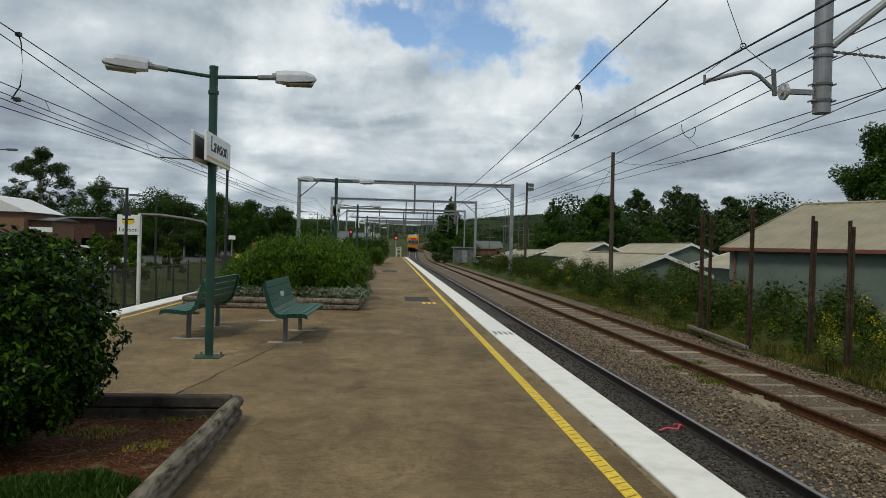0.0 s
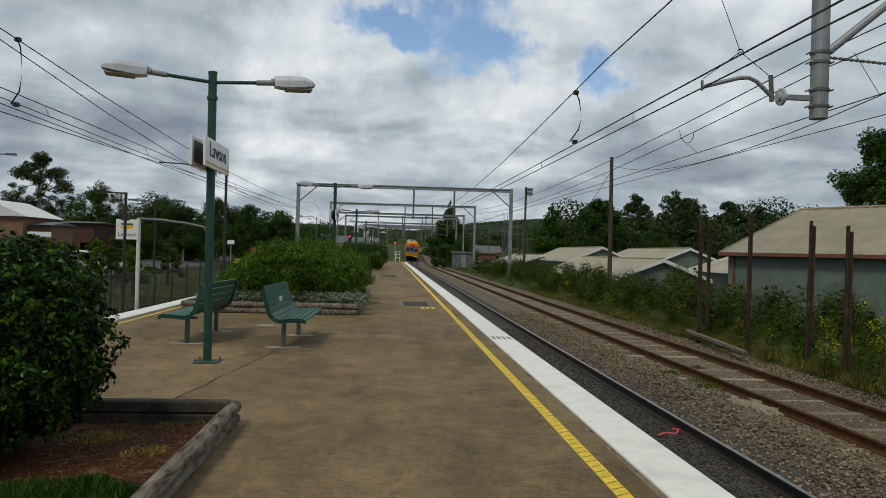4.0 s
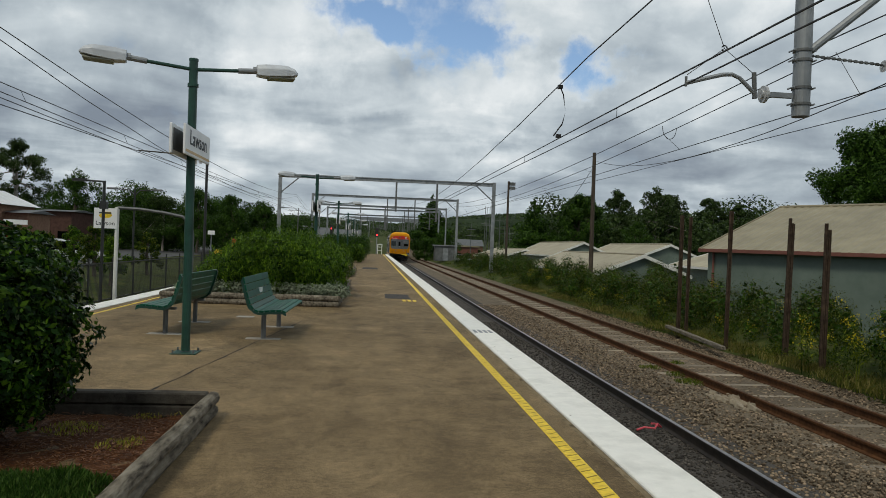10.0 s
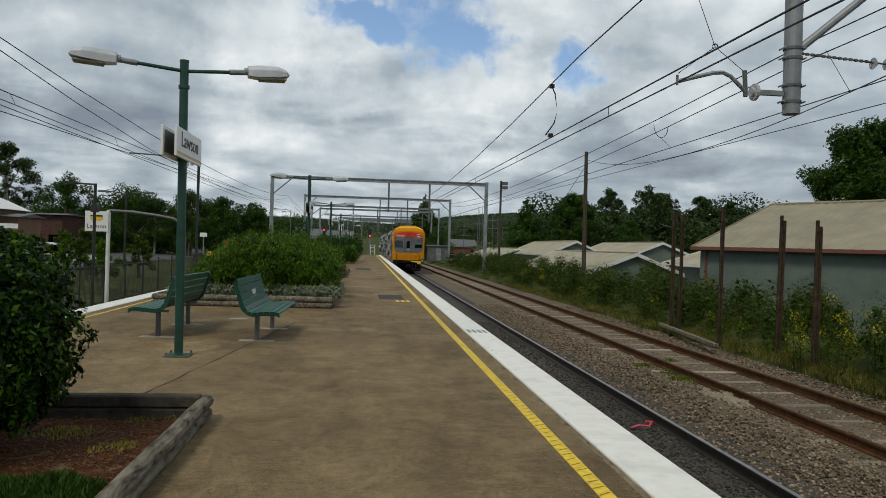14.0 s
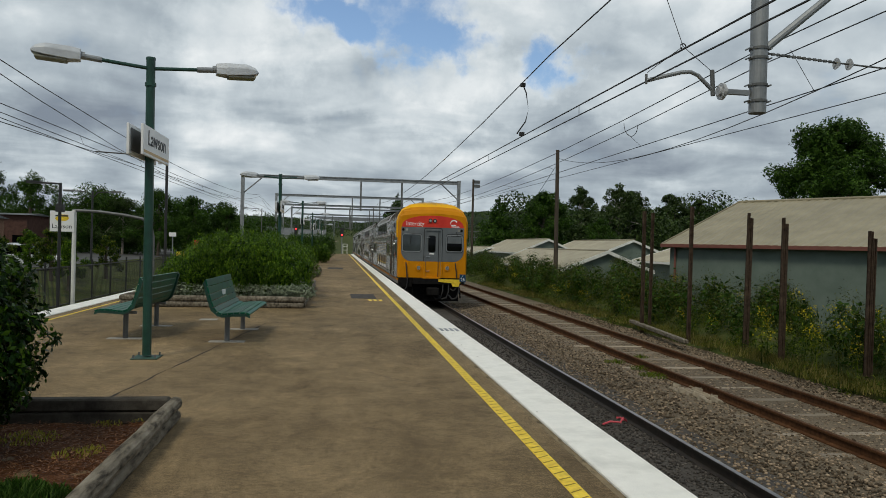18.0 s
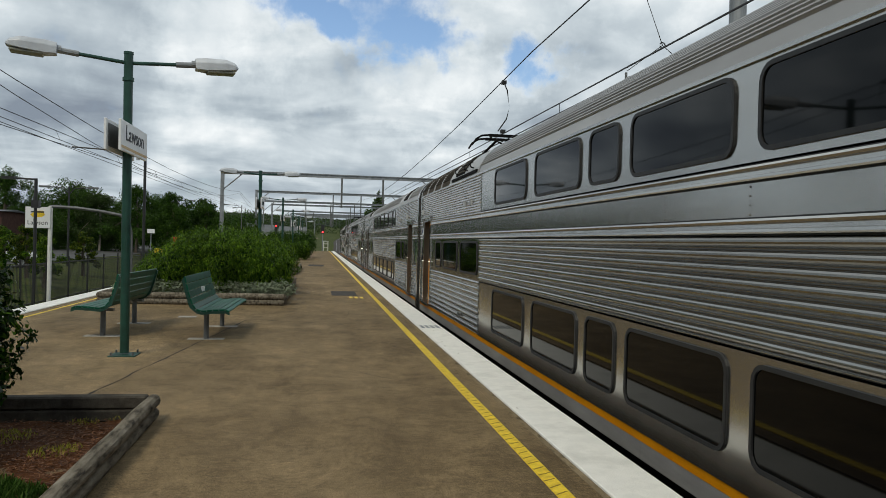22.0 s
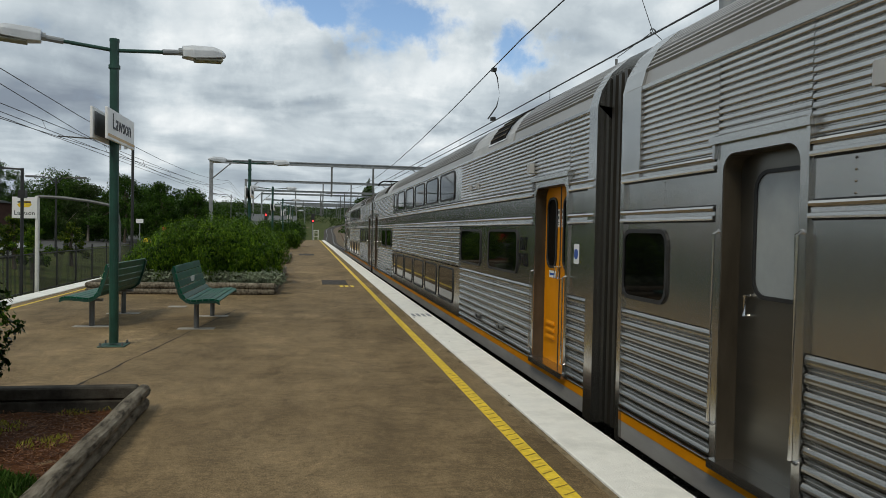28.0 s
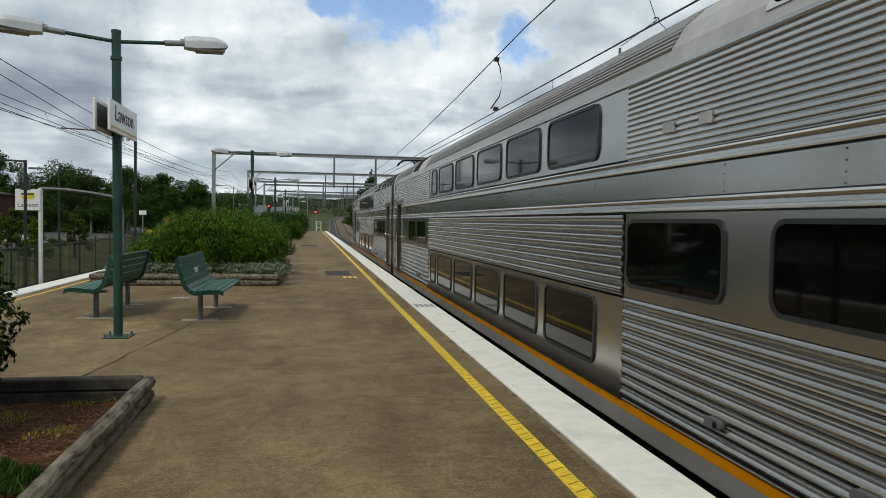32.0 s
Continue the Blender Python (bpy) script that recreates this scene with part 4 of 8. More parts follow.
def coach(name, label, mid, mids, doors, staff, ups, lows, code, codes, cab=False, pan=None, green=(), decals=(), code_z=1.2, front=0.10):
    """One double-deck coach, front end at y = 0. mid: the two-deck middle; mids, ups, lows: windows along it; doors, staff: openings."""
    c = thing(name, label, "train car", "cars of the train")
    y0, y1 = (-0.15, CAR - 0.34) if cab else (front, CAR - 0.22)
    yr = 0.17 if cab else y0
    bm = bmesh.new()
    prof = [(HALF - 0.2, SILL), (HALF - 0.2, EAVE)] + [(x - 0.08 if x > 0.1 else x, z - 0.05) for x, z in ROOF[1:]]
    prof = prof + [(-x, z) for x, z in reversed(prof[:-1])]
    a = [[bm.verts.new((x, y, z)) for x, z in prof] for y in (yr + 0.05, y1 - 0.05)]
    n = len(prof)
    for i in range(n):
        bm.faces.new((a[0][i], a[0][(i + 1) % n], a[1][(i + 1) % n], a[1][i]))
    bm.faces.new(a[0]), bm.faces.new(a[1][::-1])
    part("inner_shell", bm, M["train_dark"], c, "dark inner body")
    arc_skin("roof", c, mid[0] - 0.2, mid[1] + 0.2, True, M["steel_roof"], label="ribbed steel roof")
    for a0, a1 in ((yr, mid[0] - 0.2), (mid[1] + 0.2, y1)):
        if cab:
            f0, f1 = (a1 - 1.7, a1) if a0 == yr else (a0, a0 + 2.4)
        else:
            f0, f1 = (a1 - 2.6, a1 - 0.4) if a0 == yr else (a0 + 0.4, a0 + 2.6)
            h0, h1 = (f1, a1) if a0 == yr else (a0, f0)
            arc_skin("roof", c, h0, h1, True, M["steel_roof"])
        arc_skin("roof_fairing", c, f0 + 0.004, f1 - 0.004, False, M["fairing"], 0.012, "smooth grey roof fairing")
        g0, g1 = (a0, f0) if a0 == yr else (f1, a1)
        arc_skin("roof", c, g0, g1, True, M["roof_soot"] if cab else M["steel_roof"], label="sooty ribbed roof" if cab else "")
        for k in range(1, 4) if cab else ():
            ys = g0 + (g1 - g0) * k / 4
            arc_skin("roof_strap", c, ys - 0.03, ys + 0.03, False, M["steel_roof"], 0.02)
        if cab and a0 != yr:
            for s in (-1, 1):
                bm = bmesh.new()
                add_box(bm, min(s * 1.49, s * 1.525), max(s * 1.49, s * 1.525), f0 + 0.1, f1 - 0.3, 2.462, 2.505)
                part("slot", bm, M["train_dark"], c, "dark slot under the roof hatch")
                for yk in (f0 + 0.5, f0 + 0.95, f0 + 1.7):
                    bm = bmesh.new()
                    add_tube(bm, [(s * 1.47, yk, 2.56), (s * 1.53, yk, 2.58), (s * 1.52, yk + 0.05, 2.64), (s * 1.47, yk + 0.08, 2.66)], 0.012)
                    part("hatch_hook", bm, M["train_dark"], c, "dark hatch hook")
        for s in (-1, 1):
            yy = (f0 + f1) / 2 + ((0.45 if a0 == yr else 0.3) if cab else (-0.35 if a0 == yr else 0.35))
            arc_patch("grille_frame", c, s, yy - 0.43, yy + 0.43, 2.50, 2.93, M["steel_plain"], 0.020, "bright steel grille surround")
            g = arc_patch("roof_grille", c, s, yy - 0.36, yy + 0.36, 2.53, 2.90, M["train_dark"], 0.028, "dark ventilation grille")
            for k in range(5):
                za = 2.55 + 0.07 * k
                arc_patch("slat", g, s, yy - 0.35, yy + 0.35, za, za + 0.018, M["roof_soot"], 0.038)
    for s in (-1, 1):
        t3 = side3d(s)
        holes = [(a - 0.06, b + 0.06) for a, b in doors + staff]
        # sill and stripe
        plain("underframe", c, s, y0, y1, SILL, -0.082, M["train_dark"], -0.03, "dark underframe edge")
        for k in range(9):
            ya = y0 + (y1 - y0) * k / 9
            plain("sill", c, s, ya + 0.003, ya + (y1 - y0) / 9 - 0.003, -0.080, 0.045, M["sill_grey"], -0.008, "grey painted sill panel")
        plain("stripe", c, s, y0, y1, 0.047, 0.108, M["train_orange"], -0.006, "orange sill stripe")
        # decks
        for a, b in split(y0, y1, holes):
            for p, q in split(a, b, [mid]):
                ribbed("cladding", c, s, p + 0.01, q - 0.01, 0.115, 0.875, 0.0845, 0.024)
                plain("panel", c, s, p, q, 0.877, 1.50)
                ribbed("cladding", c, s, p + 0.005, q - 0.005, 1.87, EAVE, 0.040, 0.019, True)
        for p, q in ((y0, mid[0] - 0.004), (mid[1] + 0.004, y1)):
            for h0, h1 in ([h for h in holes if h[0] >= p - 0.1 and h[1] <= q + 0.1]):
                ribbed("cladding", c, s, h0 + 0.002, h1 - 0.002, 1.964, EAVE, 0.040, 0.019, True)
        plain("panel", c, s, mid[0], mid[1], 0.11, 0.865)
        ribbed("cladding", c, s, mid[0] + 0.02, mid[1] - 0.02, 0.877, 1.487, 0.076, 0.030)
        plain("panel", c, s, mid[0], mid[1], 1.88, EAVE)
        for a, b in split(y0, y1, holes):
            plain("belt", c, s, a, b, 1.503, 1.865, d=-0.002, label="smooth steel belt rail")
        seams = []
        for a, b in split(y0, y1, holes):
            for z in (1.494, 1.776):
                moulding(c, s, a + 0.015, b - 0.015, z)
            k = max(1, int((b - a) / 0.95))
            seams += [(a + (i + 0.5) * (b - a) / k, 1.60, 1.75, 4) for i in range(k)]
        rivets(c, s, seams)
        plain("gutter_strip", c, s, y0, y1, EAVE - 0.02, EAVE + 0.004, d=0.02, label="narrow steel gutter strip")
        for a, b in ups:
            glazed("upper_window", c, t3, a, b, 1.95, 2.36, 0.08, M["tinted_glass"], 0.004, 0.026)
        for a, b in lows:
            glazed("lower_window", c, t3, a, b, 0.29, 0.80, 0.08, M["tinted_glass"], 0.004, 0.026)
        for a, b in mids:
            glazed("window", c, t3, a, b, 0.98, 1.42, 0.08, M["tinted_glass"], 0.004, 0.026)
        for a, b in green:
            glazed("window", c, t3, a, b, 0.93, 1.42, 0.07, M["green_pane"], 0.004, 0.03, "frosted green window")
        for a, b in doors:
            sliding_door(c, s, a, b)
            box("indicator_light", s * (HALF + 0.0) if s > 0 else s * (HALF + 0.06), s * (HALF + 0.06) if s > 0 else s * HALF, b + 0.1, b + 0.2, 2.02, 2.12, M["fairing"], c, "door indicator light")
        for a, b in staff:
            sliding_door(c, s, a, b, M["pale_pane"] if not cab else M["tinted_glass"])
        for y in codes:
            lettering("coach_code", code, 0.20, M["grey_ink"], c, Matrix.Translation((s * (HALF + 0.006), y, code_z)) @ pose(0, 0, 0, 90, 0, 90 * s), "dark painted lettering", 0.72 if cab and y < 5 else 0.85)
        for y in decals:
            bm = bmesh.new()
            dz = 0.5 if cab else 0.08
            slab(bm, rr(y - 0.055, y + 0.055, 1.07 + dz, 1.24 + dz, 0.01), t3, -0.01, 0.004)
            e = part("notice", bm, M["sign_white"], c, "white notice with blue disc")
            bm = bmesh.new()
            slab(bm, rr(y - 0.044, y + 0.044, 1.11 + dz, 1.2 + dz, 0.044), t3, 0.0, 0.007)
            part("disc", bm, M["decal_blue"], e)
        for y in (mid[0] - 1.3, mid[0] - 2.45, mid[1] + 1.3):
            bm = bmesh.new()
            slab(bm, rr(y - 0.07, y + 0.07, 0.265, 0.325, 0.028), t3, 0.0, 0.05)
            b = part("bracket", bm, M["galv_dark"], c, "small grey lifting bracket")
            bm = bmesh.new()
            slab(bm, rr(y - 0.062, y - 0.022, 0.275, 0.315, 0.019), t3, 0.045, 0.054)
            part("hole", bm, M["train_dark"], b)
        for y in (mid[0] - 1.1, mid[0] - 0.65, mid[1] + 0.65, mid[1] + 1.1):
            bm = bmesh.new()
            add_box(bm, -0.03, 0.05, y - 0.06, y + 0.06, 2.0, 2.07)
            bmesh.ops.translate(bm, verts=bm.verts, vec=(s * HALF, 0, 0))
            part("side_marker", bm, M["fairing"], c, "small box on the side")
    if not cab:
        for e0, e1 in ((y1 - 0.3, y1 - 0.052),):
            arc_skin("end_panel", c, e0, e1, False, M["steel_plain"], 0.024, "smooth riveted end panel")
            for s in (-1, 1):
                plain("end_panel", c, s, e0, e1, 1.80, EAVE, d=0.026)
    else:
        for s in (-1, 1):
            for y, z in ((2.04, 1.66), (3.72, 1.16), (0.98, 1.0)):
                bm = bmesh.new()
                slab(bm, rr(y - 0.03, y + 0.03, z, z + 0.075, 0.02), side3d(s), -0.01, 0.004)
                e = part("emblem", bm, M["emblem_red"], c, "small red emblem")
                bm = bmesh.new()
                slab(bm, rr(y - 0.06, y + 0.06, z - 0.035, z - 0.02, 0.003), side3d(s), -0.01, 0.004)
                part("bar", bm, M["emblem_red"], e)
            box("blue_marker", min(s * 1.5, s * 1.56), max(s * 1.5, s * 1.56), 1.33, 1.45, 2.1, 2.28, M["ink"], c, "small dark blue plate")
    hoop("end_ring", c, y1 - 0.05, y1 + 0.012, M["steel_plain"])
    if cab:
        for s in (-1, 1):
            for za, zb in ((1.875, EAVE - 0.022), (0.112, 0.875)):
                plain("end_panel", c, s, y1 - 0.17, y1 - 0.052, za, zb, d=0.026, label="smooth riveted end panel")
    if not cab:
        hoop("end_ring", c, y0 - 0.012, y0 + 0.16, M["steel_plain"])
    g = new("gangway")
    g.parent = c
    tagged(g, "grimy folded gangway between the cars")
    for k in range(9):
        yy = y1 + 0.015 + k * 0.055
        w = 1.36 + 0.04 * (k % 2)
        box("fold", -w, w, yy, yy + 0.05, SILL, 2.66, M["gangway"], g)
    for s in (-1, 1):
        rod("pipe", (s * 1.42, y1 + 0.16, SILL + 0.1), (s * 1.42, y1 + 0.16, 2.4), 0.022, M["gangway"], g, "upright pipe")
    for yb in (3.4, CAR - 3.4):
        bogie(c, yb)
    box("equipment_box", -1.2, 1.2, 6.2, 14.4, RAIL_T + 0.3, SILL, M["train_dark"], c, "dark underfloor equipment", bevel=0.03)
    if pan is not None:
        pantograph(c, pan)
    return c


def cab_front(c):
    """The driver's end of a coach, its face at y = 0."""
    f = new("cab")
    f.parent, f.location = c, (0, -0.42, 0)
    tagged(f, "yellow, red and grey driver's cab")
    sec = [(-1.49, 0.165), (1.49, 0.165), (1.50, 0.6), (1.50, 2.3), (1.44, 2.52), (1.28, 2.75), (0.95, 2.94), (0.5, 3.03), (0.0, 3.06), (-0.5, 3.03), (-0.95, 2.94), (-1.28, 2.75), (-1.44, 2.52), (-1.50, 2.3), (-1.50, 0.6)]
    bm = bmesh.new()
    rows = []
    n = len(sec)
    for y, k, top in ((0.0, 0.945, 2.63), (0.03, 0.968, 2.68), (0.10, 0.99, 2.78), (0.25, 1.006, 2.90)):
        rows.append([bm.verts.new((x * k, y, min(z, top - 0.12 * (x / 1.5) ** 2))) for x, z in sec])
    for p, q in zip(rows, rows[1:]):
        for i in range(n):
            bm.faces.new((p[i], p[(i + 1) % n], q[(i + 1) % n], q[i]))
    bm.faces.new(rows[0]), bm.faces.new(rows[-1][::-1])
    part("nose", bm, M["train_yellow"], f, "yellow painted nose")
    # the brow: a yellow hood over the roof's front edge
    hood = [(1.50, 1.70)] + sec[3:14] + [(-1.50, 1.70)]
    bm = bmesh.new()
    rows = []
    for y, k, top in ((0.25, 1.024, 2.902), (0.42, 1.029, 3.02), (0.62, 1.032, 3.10)):
        rows.append([bm.verts.new((x * k, y, min(z * (1.0 if y < 0.3 else 1.014), top - 0.12 * (x / 1.5) ** 2))) for x, z in hood])
    for p, q in zip(rows, rows[1:]):
        for i in range(len(hood) - 1):
            bm.faces.new((p[i], p[i + 1], q[i + 1], q[i]))
    bm.faces.new(rows[0]), bm.faces.new(rows[-1][::-1])
    part("hood", bm, M["hood_yellow_lit"], f, "yellow hood with a sooty top edge")
    # red and grey fields
    bm = bmesh.new()
    arch = [(-1.36, 2.10), (1.32, 2.10)] + [(1.33 * math.cos(a) - 0.02, 2.10 + 0.45 * math.sin(a) ** 0.75) for a in (radians(d) for d in range(8, 173, 9))]
    slab(bm, arch, front3d, -0.02, 0.006)
    part("red_panel", bm, M["train_red"], f, "red painted brow panel")
    bm = bmesh.new()
    gp = [(1.34, 2.097), (-1.37, 2.097)] + [(-1.37 + 0.42 - 0.42 * math.cos(a), 1.19 - 0.4 * math.sin(a)) for a in (radians(d) for d in range(0, 91, 15))] + [(1.34 - 0.42 + 0.42 * math.sin(a), 1.19 - 0.4 * math.cos(a)) for a in (radians(d) for d in range(0, 91, 15))]
    slab(bm, gp, front3d, -0.02, 0.005)
    part("grey_panel", bm, M["train_grey"], f, "grey painted windscreen panel")
    glazed("windscreen", f, front3d, -1.30, -0.53, 1.18, 1.81, 0.07, M["cab_glass"], 0.008, 0.035, "driver's windscreen in a grey frame", M["galv"])
    glazed("windscreen", f, front3d, 0.60, 1.25, 1.2, 1.79, 0.07, M["tinted_glass"], 0.008, 0.035, "windscreen with a half-drawn blind", M["galv"])
    box("blind", 0.62, 1.23, -0.0125, -0.0105, 1.5, 1.77, M["train_grey"], f, "pale roller blind")
    for a0, a1 in ((-1.30, -0.53), (0.60, 1.25)):
        bm = bmesh.new()
        ring(bm, rr(a0 - 0.055, a1 + 0.055, 1.13, 1.86, 0.12), rr(a0 - 0.033, a1 + 0.033, 1.15, 1.84, 0.10), front3d, -0.01, 0.009)
        part("windscreen_seal", bm, M["rubber"], f, "black rubber seal")
    # flat black ring paints the shade of a recess that isn't cut
    bm = bmesh.new()
    ring(bm, rr(-0.40, 0.41, 0.15, 2.08, 0.11), rr(-0.372, 0.382, 0.168, 2.052, 0.092), front3d, -0.01, 0.009)
    part("door_recess", bm, M["rubber"], f, "black ring standing in for the shaded door recess")
    # black strip paints the shade beside the recessed door
    bm = bmesh.new()
    slab(bm, [(0.222, 0.2), (0.250, 0.2), (0.250, 1.94), (0.222, 1.94)], front3d, -0.02, 0.016)
    part("door_gap", bm, M["rubber"], f, "black strip standing in for the shaded gap beside the door")
    # gangway door in a raised frame
    bm = bmesh.new()
    ring(bm, rr(-0.37, 0.38, 0.17, 2.05, 0.09), rr(-0.315, 0.325, 0.2, 1.97, 0.05), front3d, -0.02, 0.05)
    part("door_frame", bm, M["train_grey"], f, "grey door surround")
    bm = bmesh.new()
    slab(bm, [(-0.315, 0.79), (0.22, 0.79), (0.22, 1.94), (-0.315, 1.94)], front3d, -0.02, 0.012)
    d = part("door", bm, M["train_grey"], f, "grey gangway door")
    bm = bmesh.new()
    slab(bm, [(-0.315, 0.2), (0.22, 0.2), (0.22, 0.788), (-0.315, 0.788)], front3d, -0.02, 0.012)
    part("door_base", bm, M["train_yellow"], d, "yellow lower door panel")
    bm = bmesh.new()
    slab(bm, [(-0.40, 0.168), (0.41, 0.168), (0.41, 0.785), (0.335, 0.785), (0.335, 0.21), (-0.325, 0.21), (-0.325, 0.785), (-0.40, 0.785)], front3d, -0.02, 0.056)
    part("door_frame_base", bm, M["train_yellow"], f, "yellow lower door surround")
    glazed("door_window", d, front3d, -0.2, 0.09, 1.16, 1.77, 0.06, M["tinted_glass"], 0.014, 0.02)
    box("notice", -0.15, 0.05, -0.018, -0.012, 1.06, 1.12, M["sign_white"], d, "small white notice")
    for z in (0.98, 0.42):
        rod("handle", (-0.28, -0.05, z), (-0.14, -0.05, z), 0.014, M["chrome"], d)
    rod("door_bolt", (-0.34, -0.05, 1.72), (-0.14, -0.05, 1.7), 0.012, M["chrome"], d)
    for x in (-0.605, 0.63):
        l = new("headlight")
        l.parent = f
        for r0, r1, y, mat in ((0.15, 0.14, 0.014, M["train_yellow"]), (0.12, 0.112, 0.026, M["train_orange"]), (0.085, 0.08, 0.035, M["chrome"]), (0.066, 0.055, 0.045, M["lens"])):
            bm = bmesh.new()
            add_rod(bm, (x, 0.01, 0.545), (x, -y, 0.545), r0, r1, 20)
            part("lens" if mat == M["lens"] else "bezel", bm, mat, l)
    lamp = box("lamp_housing", -0.26, 0.18, -0.02, 0.02, 2.235, 2.465, M["train_red"], f, "red marker lamp housing", bevel=0.015)
    for x in (-0.135, 0.055):
        bm = bmesh.new()
        add_rod(bm, (x, -0.01, 2.35), (x, -0.03, 2.35), 0.085, 0.08, 18)
        part("bezel", bm, M["train_dark"], lamp)
        bm = bmesh.new()
        add_rod(bm, (x, -0.02, 2.35), (x, -0.045, 2.35), 0.06, 0.05, 18)
        part("lens", bm, M["lens"], lamp)
    for x, mat in ((-1.29, M["train_dark"]), (-1.14, M["lens"]), (1.10, M["lens"]), (1.22, M["train_dark"])):
        rod("marker_light", (x, 0.0, 1.995), (x, -0.03, 1.995), 0.052, mat, f, seg=14)
    lettering("service_lettering", "Intercity", 0.235, M["white_ink"], f, Matrix.Translation((-0.79, -0.009, 2.225)) @ pose(0, 0, 0, 90, 0, 0), "white lettering", 0.97)
    bm = bmesh.new()
    arc = [(0.72 + 0.16 * (1 - math.cos(a)), 2.27 + 0.14 * math.sin(a)) for a in (radians(x) for x in range(0, 151, 15))]
    slab(bm, arc + [(x * 0.93 + 0.06, z - 0.05) for x, z in arc[::-1]], front3d, 0.0, 0.009)
    emblem = part("emblem", bm, M["white_ink"], f, "white curved emblem")
    for x0, x1, z in ((0.76, 0.98, 2.2), (0.78, 1.12, 2.14)):
        box("bar", x0, x1, -0.009, 0.0, z - 0.017, z + 0.017, M["white_ink"], emblem)
    # wipers, hoses, pockets
    rod("wiper", (0.98, -0.03, 1.95), (1.08, -0.03, 1.78), 0.014, M["rubber"], f)
    rod("wiper", (-0.95, -0.03, 1.75), (-0.98, -0.03, 1.45), 0.01, M["rubber"], f)
    for x in (-1.15, 0.98):
        box("hose_pocket", x - 0.09, x + 0.09, -0.012, 0.0, 0.57, 0.79, M["train_orange"], f)
        bm = bmesh.new()
        add_tube(bm, [(x, -0.01, 0.74), (x, -0.06, 0.7), (x + 0.03, -0.09, 0.45), (x + 0.07, -0.1, 0.1), (x + 0.05, -0.12, -0.2), (x - 0.08, -0.1, -0.32), (x - 0.2, -0.02, -0.24)], 0.026, 8)
        part("hose", bm, M["rubber"], f, "black jumper hose")
    box("buffer_beam", -0.85, 1.24, -0.16, 0.4, -0.08, 0.135, M["train_dark"], f, "dark buffer beam", bevel=0.01)
    bm = bmesh.new()
    slab(bm, [(0.24, 0.12), (1.22, 0.12), (1.22, 0.0), (1.16, -0.02), (1.12, -0.15), (0.86, -0.15), (0.8, -0.02), (0.24, 0.02)], front3d, 0.155, 0.175)
    part("yellow_plate", bm, M["yellow_paint"], f, "scuffed yellow beam plate")
    box("step", -0.42, 0.3, -0.12, 0.02, 0.14, 0.18, M["train_yellow"], f, "yellow step plate")
    box("skirt", -1.44, -0.87, 0.0, 0.5, -0.2, 0.155, M["train_dark"], f)
    box("coupler", -0.25, 0.25, -0.45, 0.6, -0.5, -0.2, M["train_dark"], f, "coupler head", bevel=0.04)
    for x in (0.45, 0.7, 1.15):
        bm = bmesh.new()
        add_tube(bm, [(x, -0.1, -0.05), (x - 0.02, -0.18, -0.35), (x - 0.12, -0.2, -0.58), (x - 0.3, -0.16, -0.64), (x - 0.45, -0.1, -0.48)], 0.03, 8)
        part("hose", bm, M["rubber"], f, "black brake hose")
    for x in (-1.25, -1.05, -0.85, 1.2):
        rod("pipe", (x, 0.1, -0.2), (x + 0.04, 0.05, -0.6), 0.03, M["train_dark"], f)
    box("pilot", -1.3, 1.2, 0.3, 0.7, RAIL_T + 0.12, 0.1, M["train_dark"], f)
    plate = box("set_plate", 1.15, 1.41, -0.20, -0.18, 0.03, 0.32, M["plate_blue"], f, "blue set number plate")
    lettering("plate_lettering", "V", 0.1, M["white_ink"], plate, Matrix.Translation((1.28, -0.2035, 0.25)) @ pose(0, 0, 0, 90, 0, 0))
    lettering("plate_lettering", "26", 0.18, M["white_ink"], plate, Matrix.Translation((1.28, -0.2035, 0.12)) @ pose(0, 0, 0, 90, 0, 0))
    for s in (-1, 1):
        glazed("cab_side_window", f, side3d(s), 0.36, 0.98, 0.95, 1.45, 0.07, M["tinted_glass"], 0.006, 0.035)


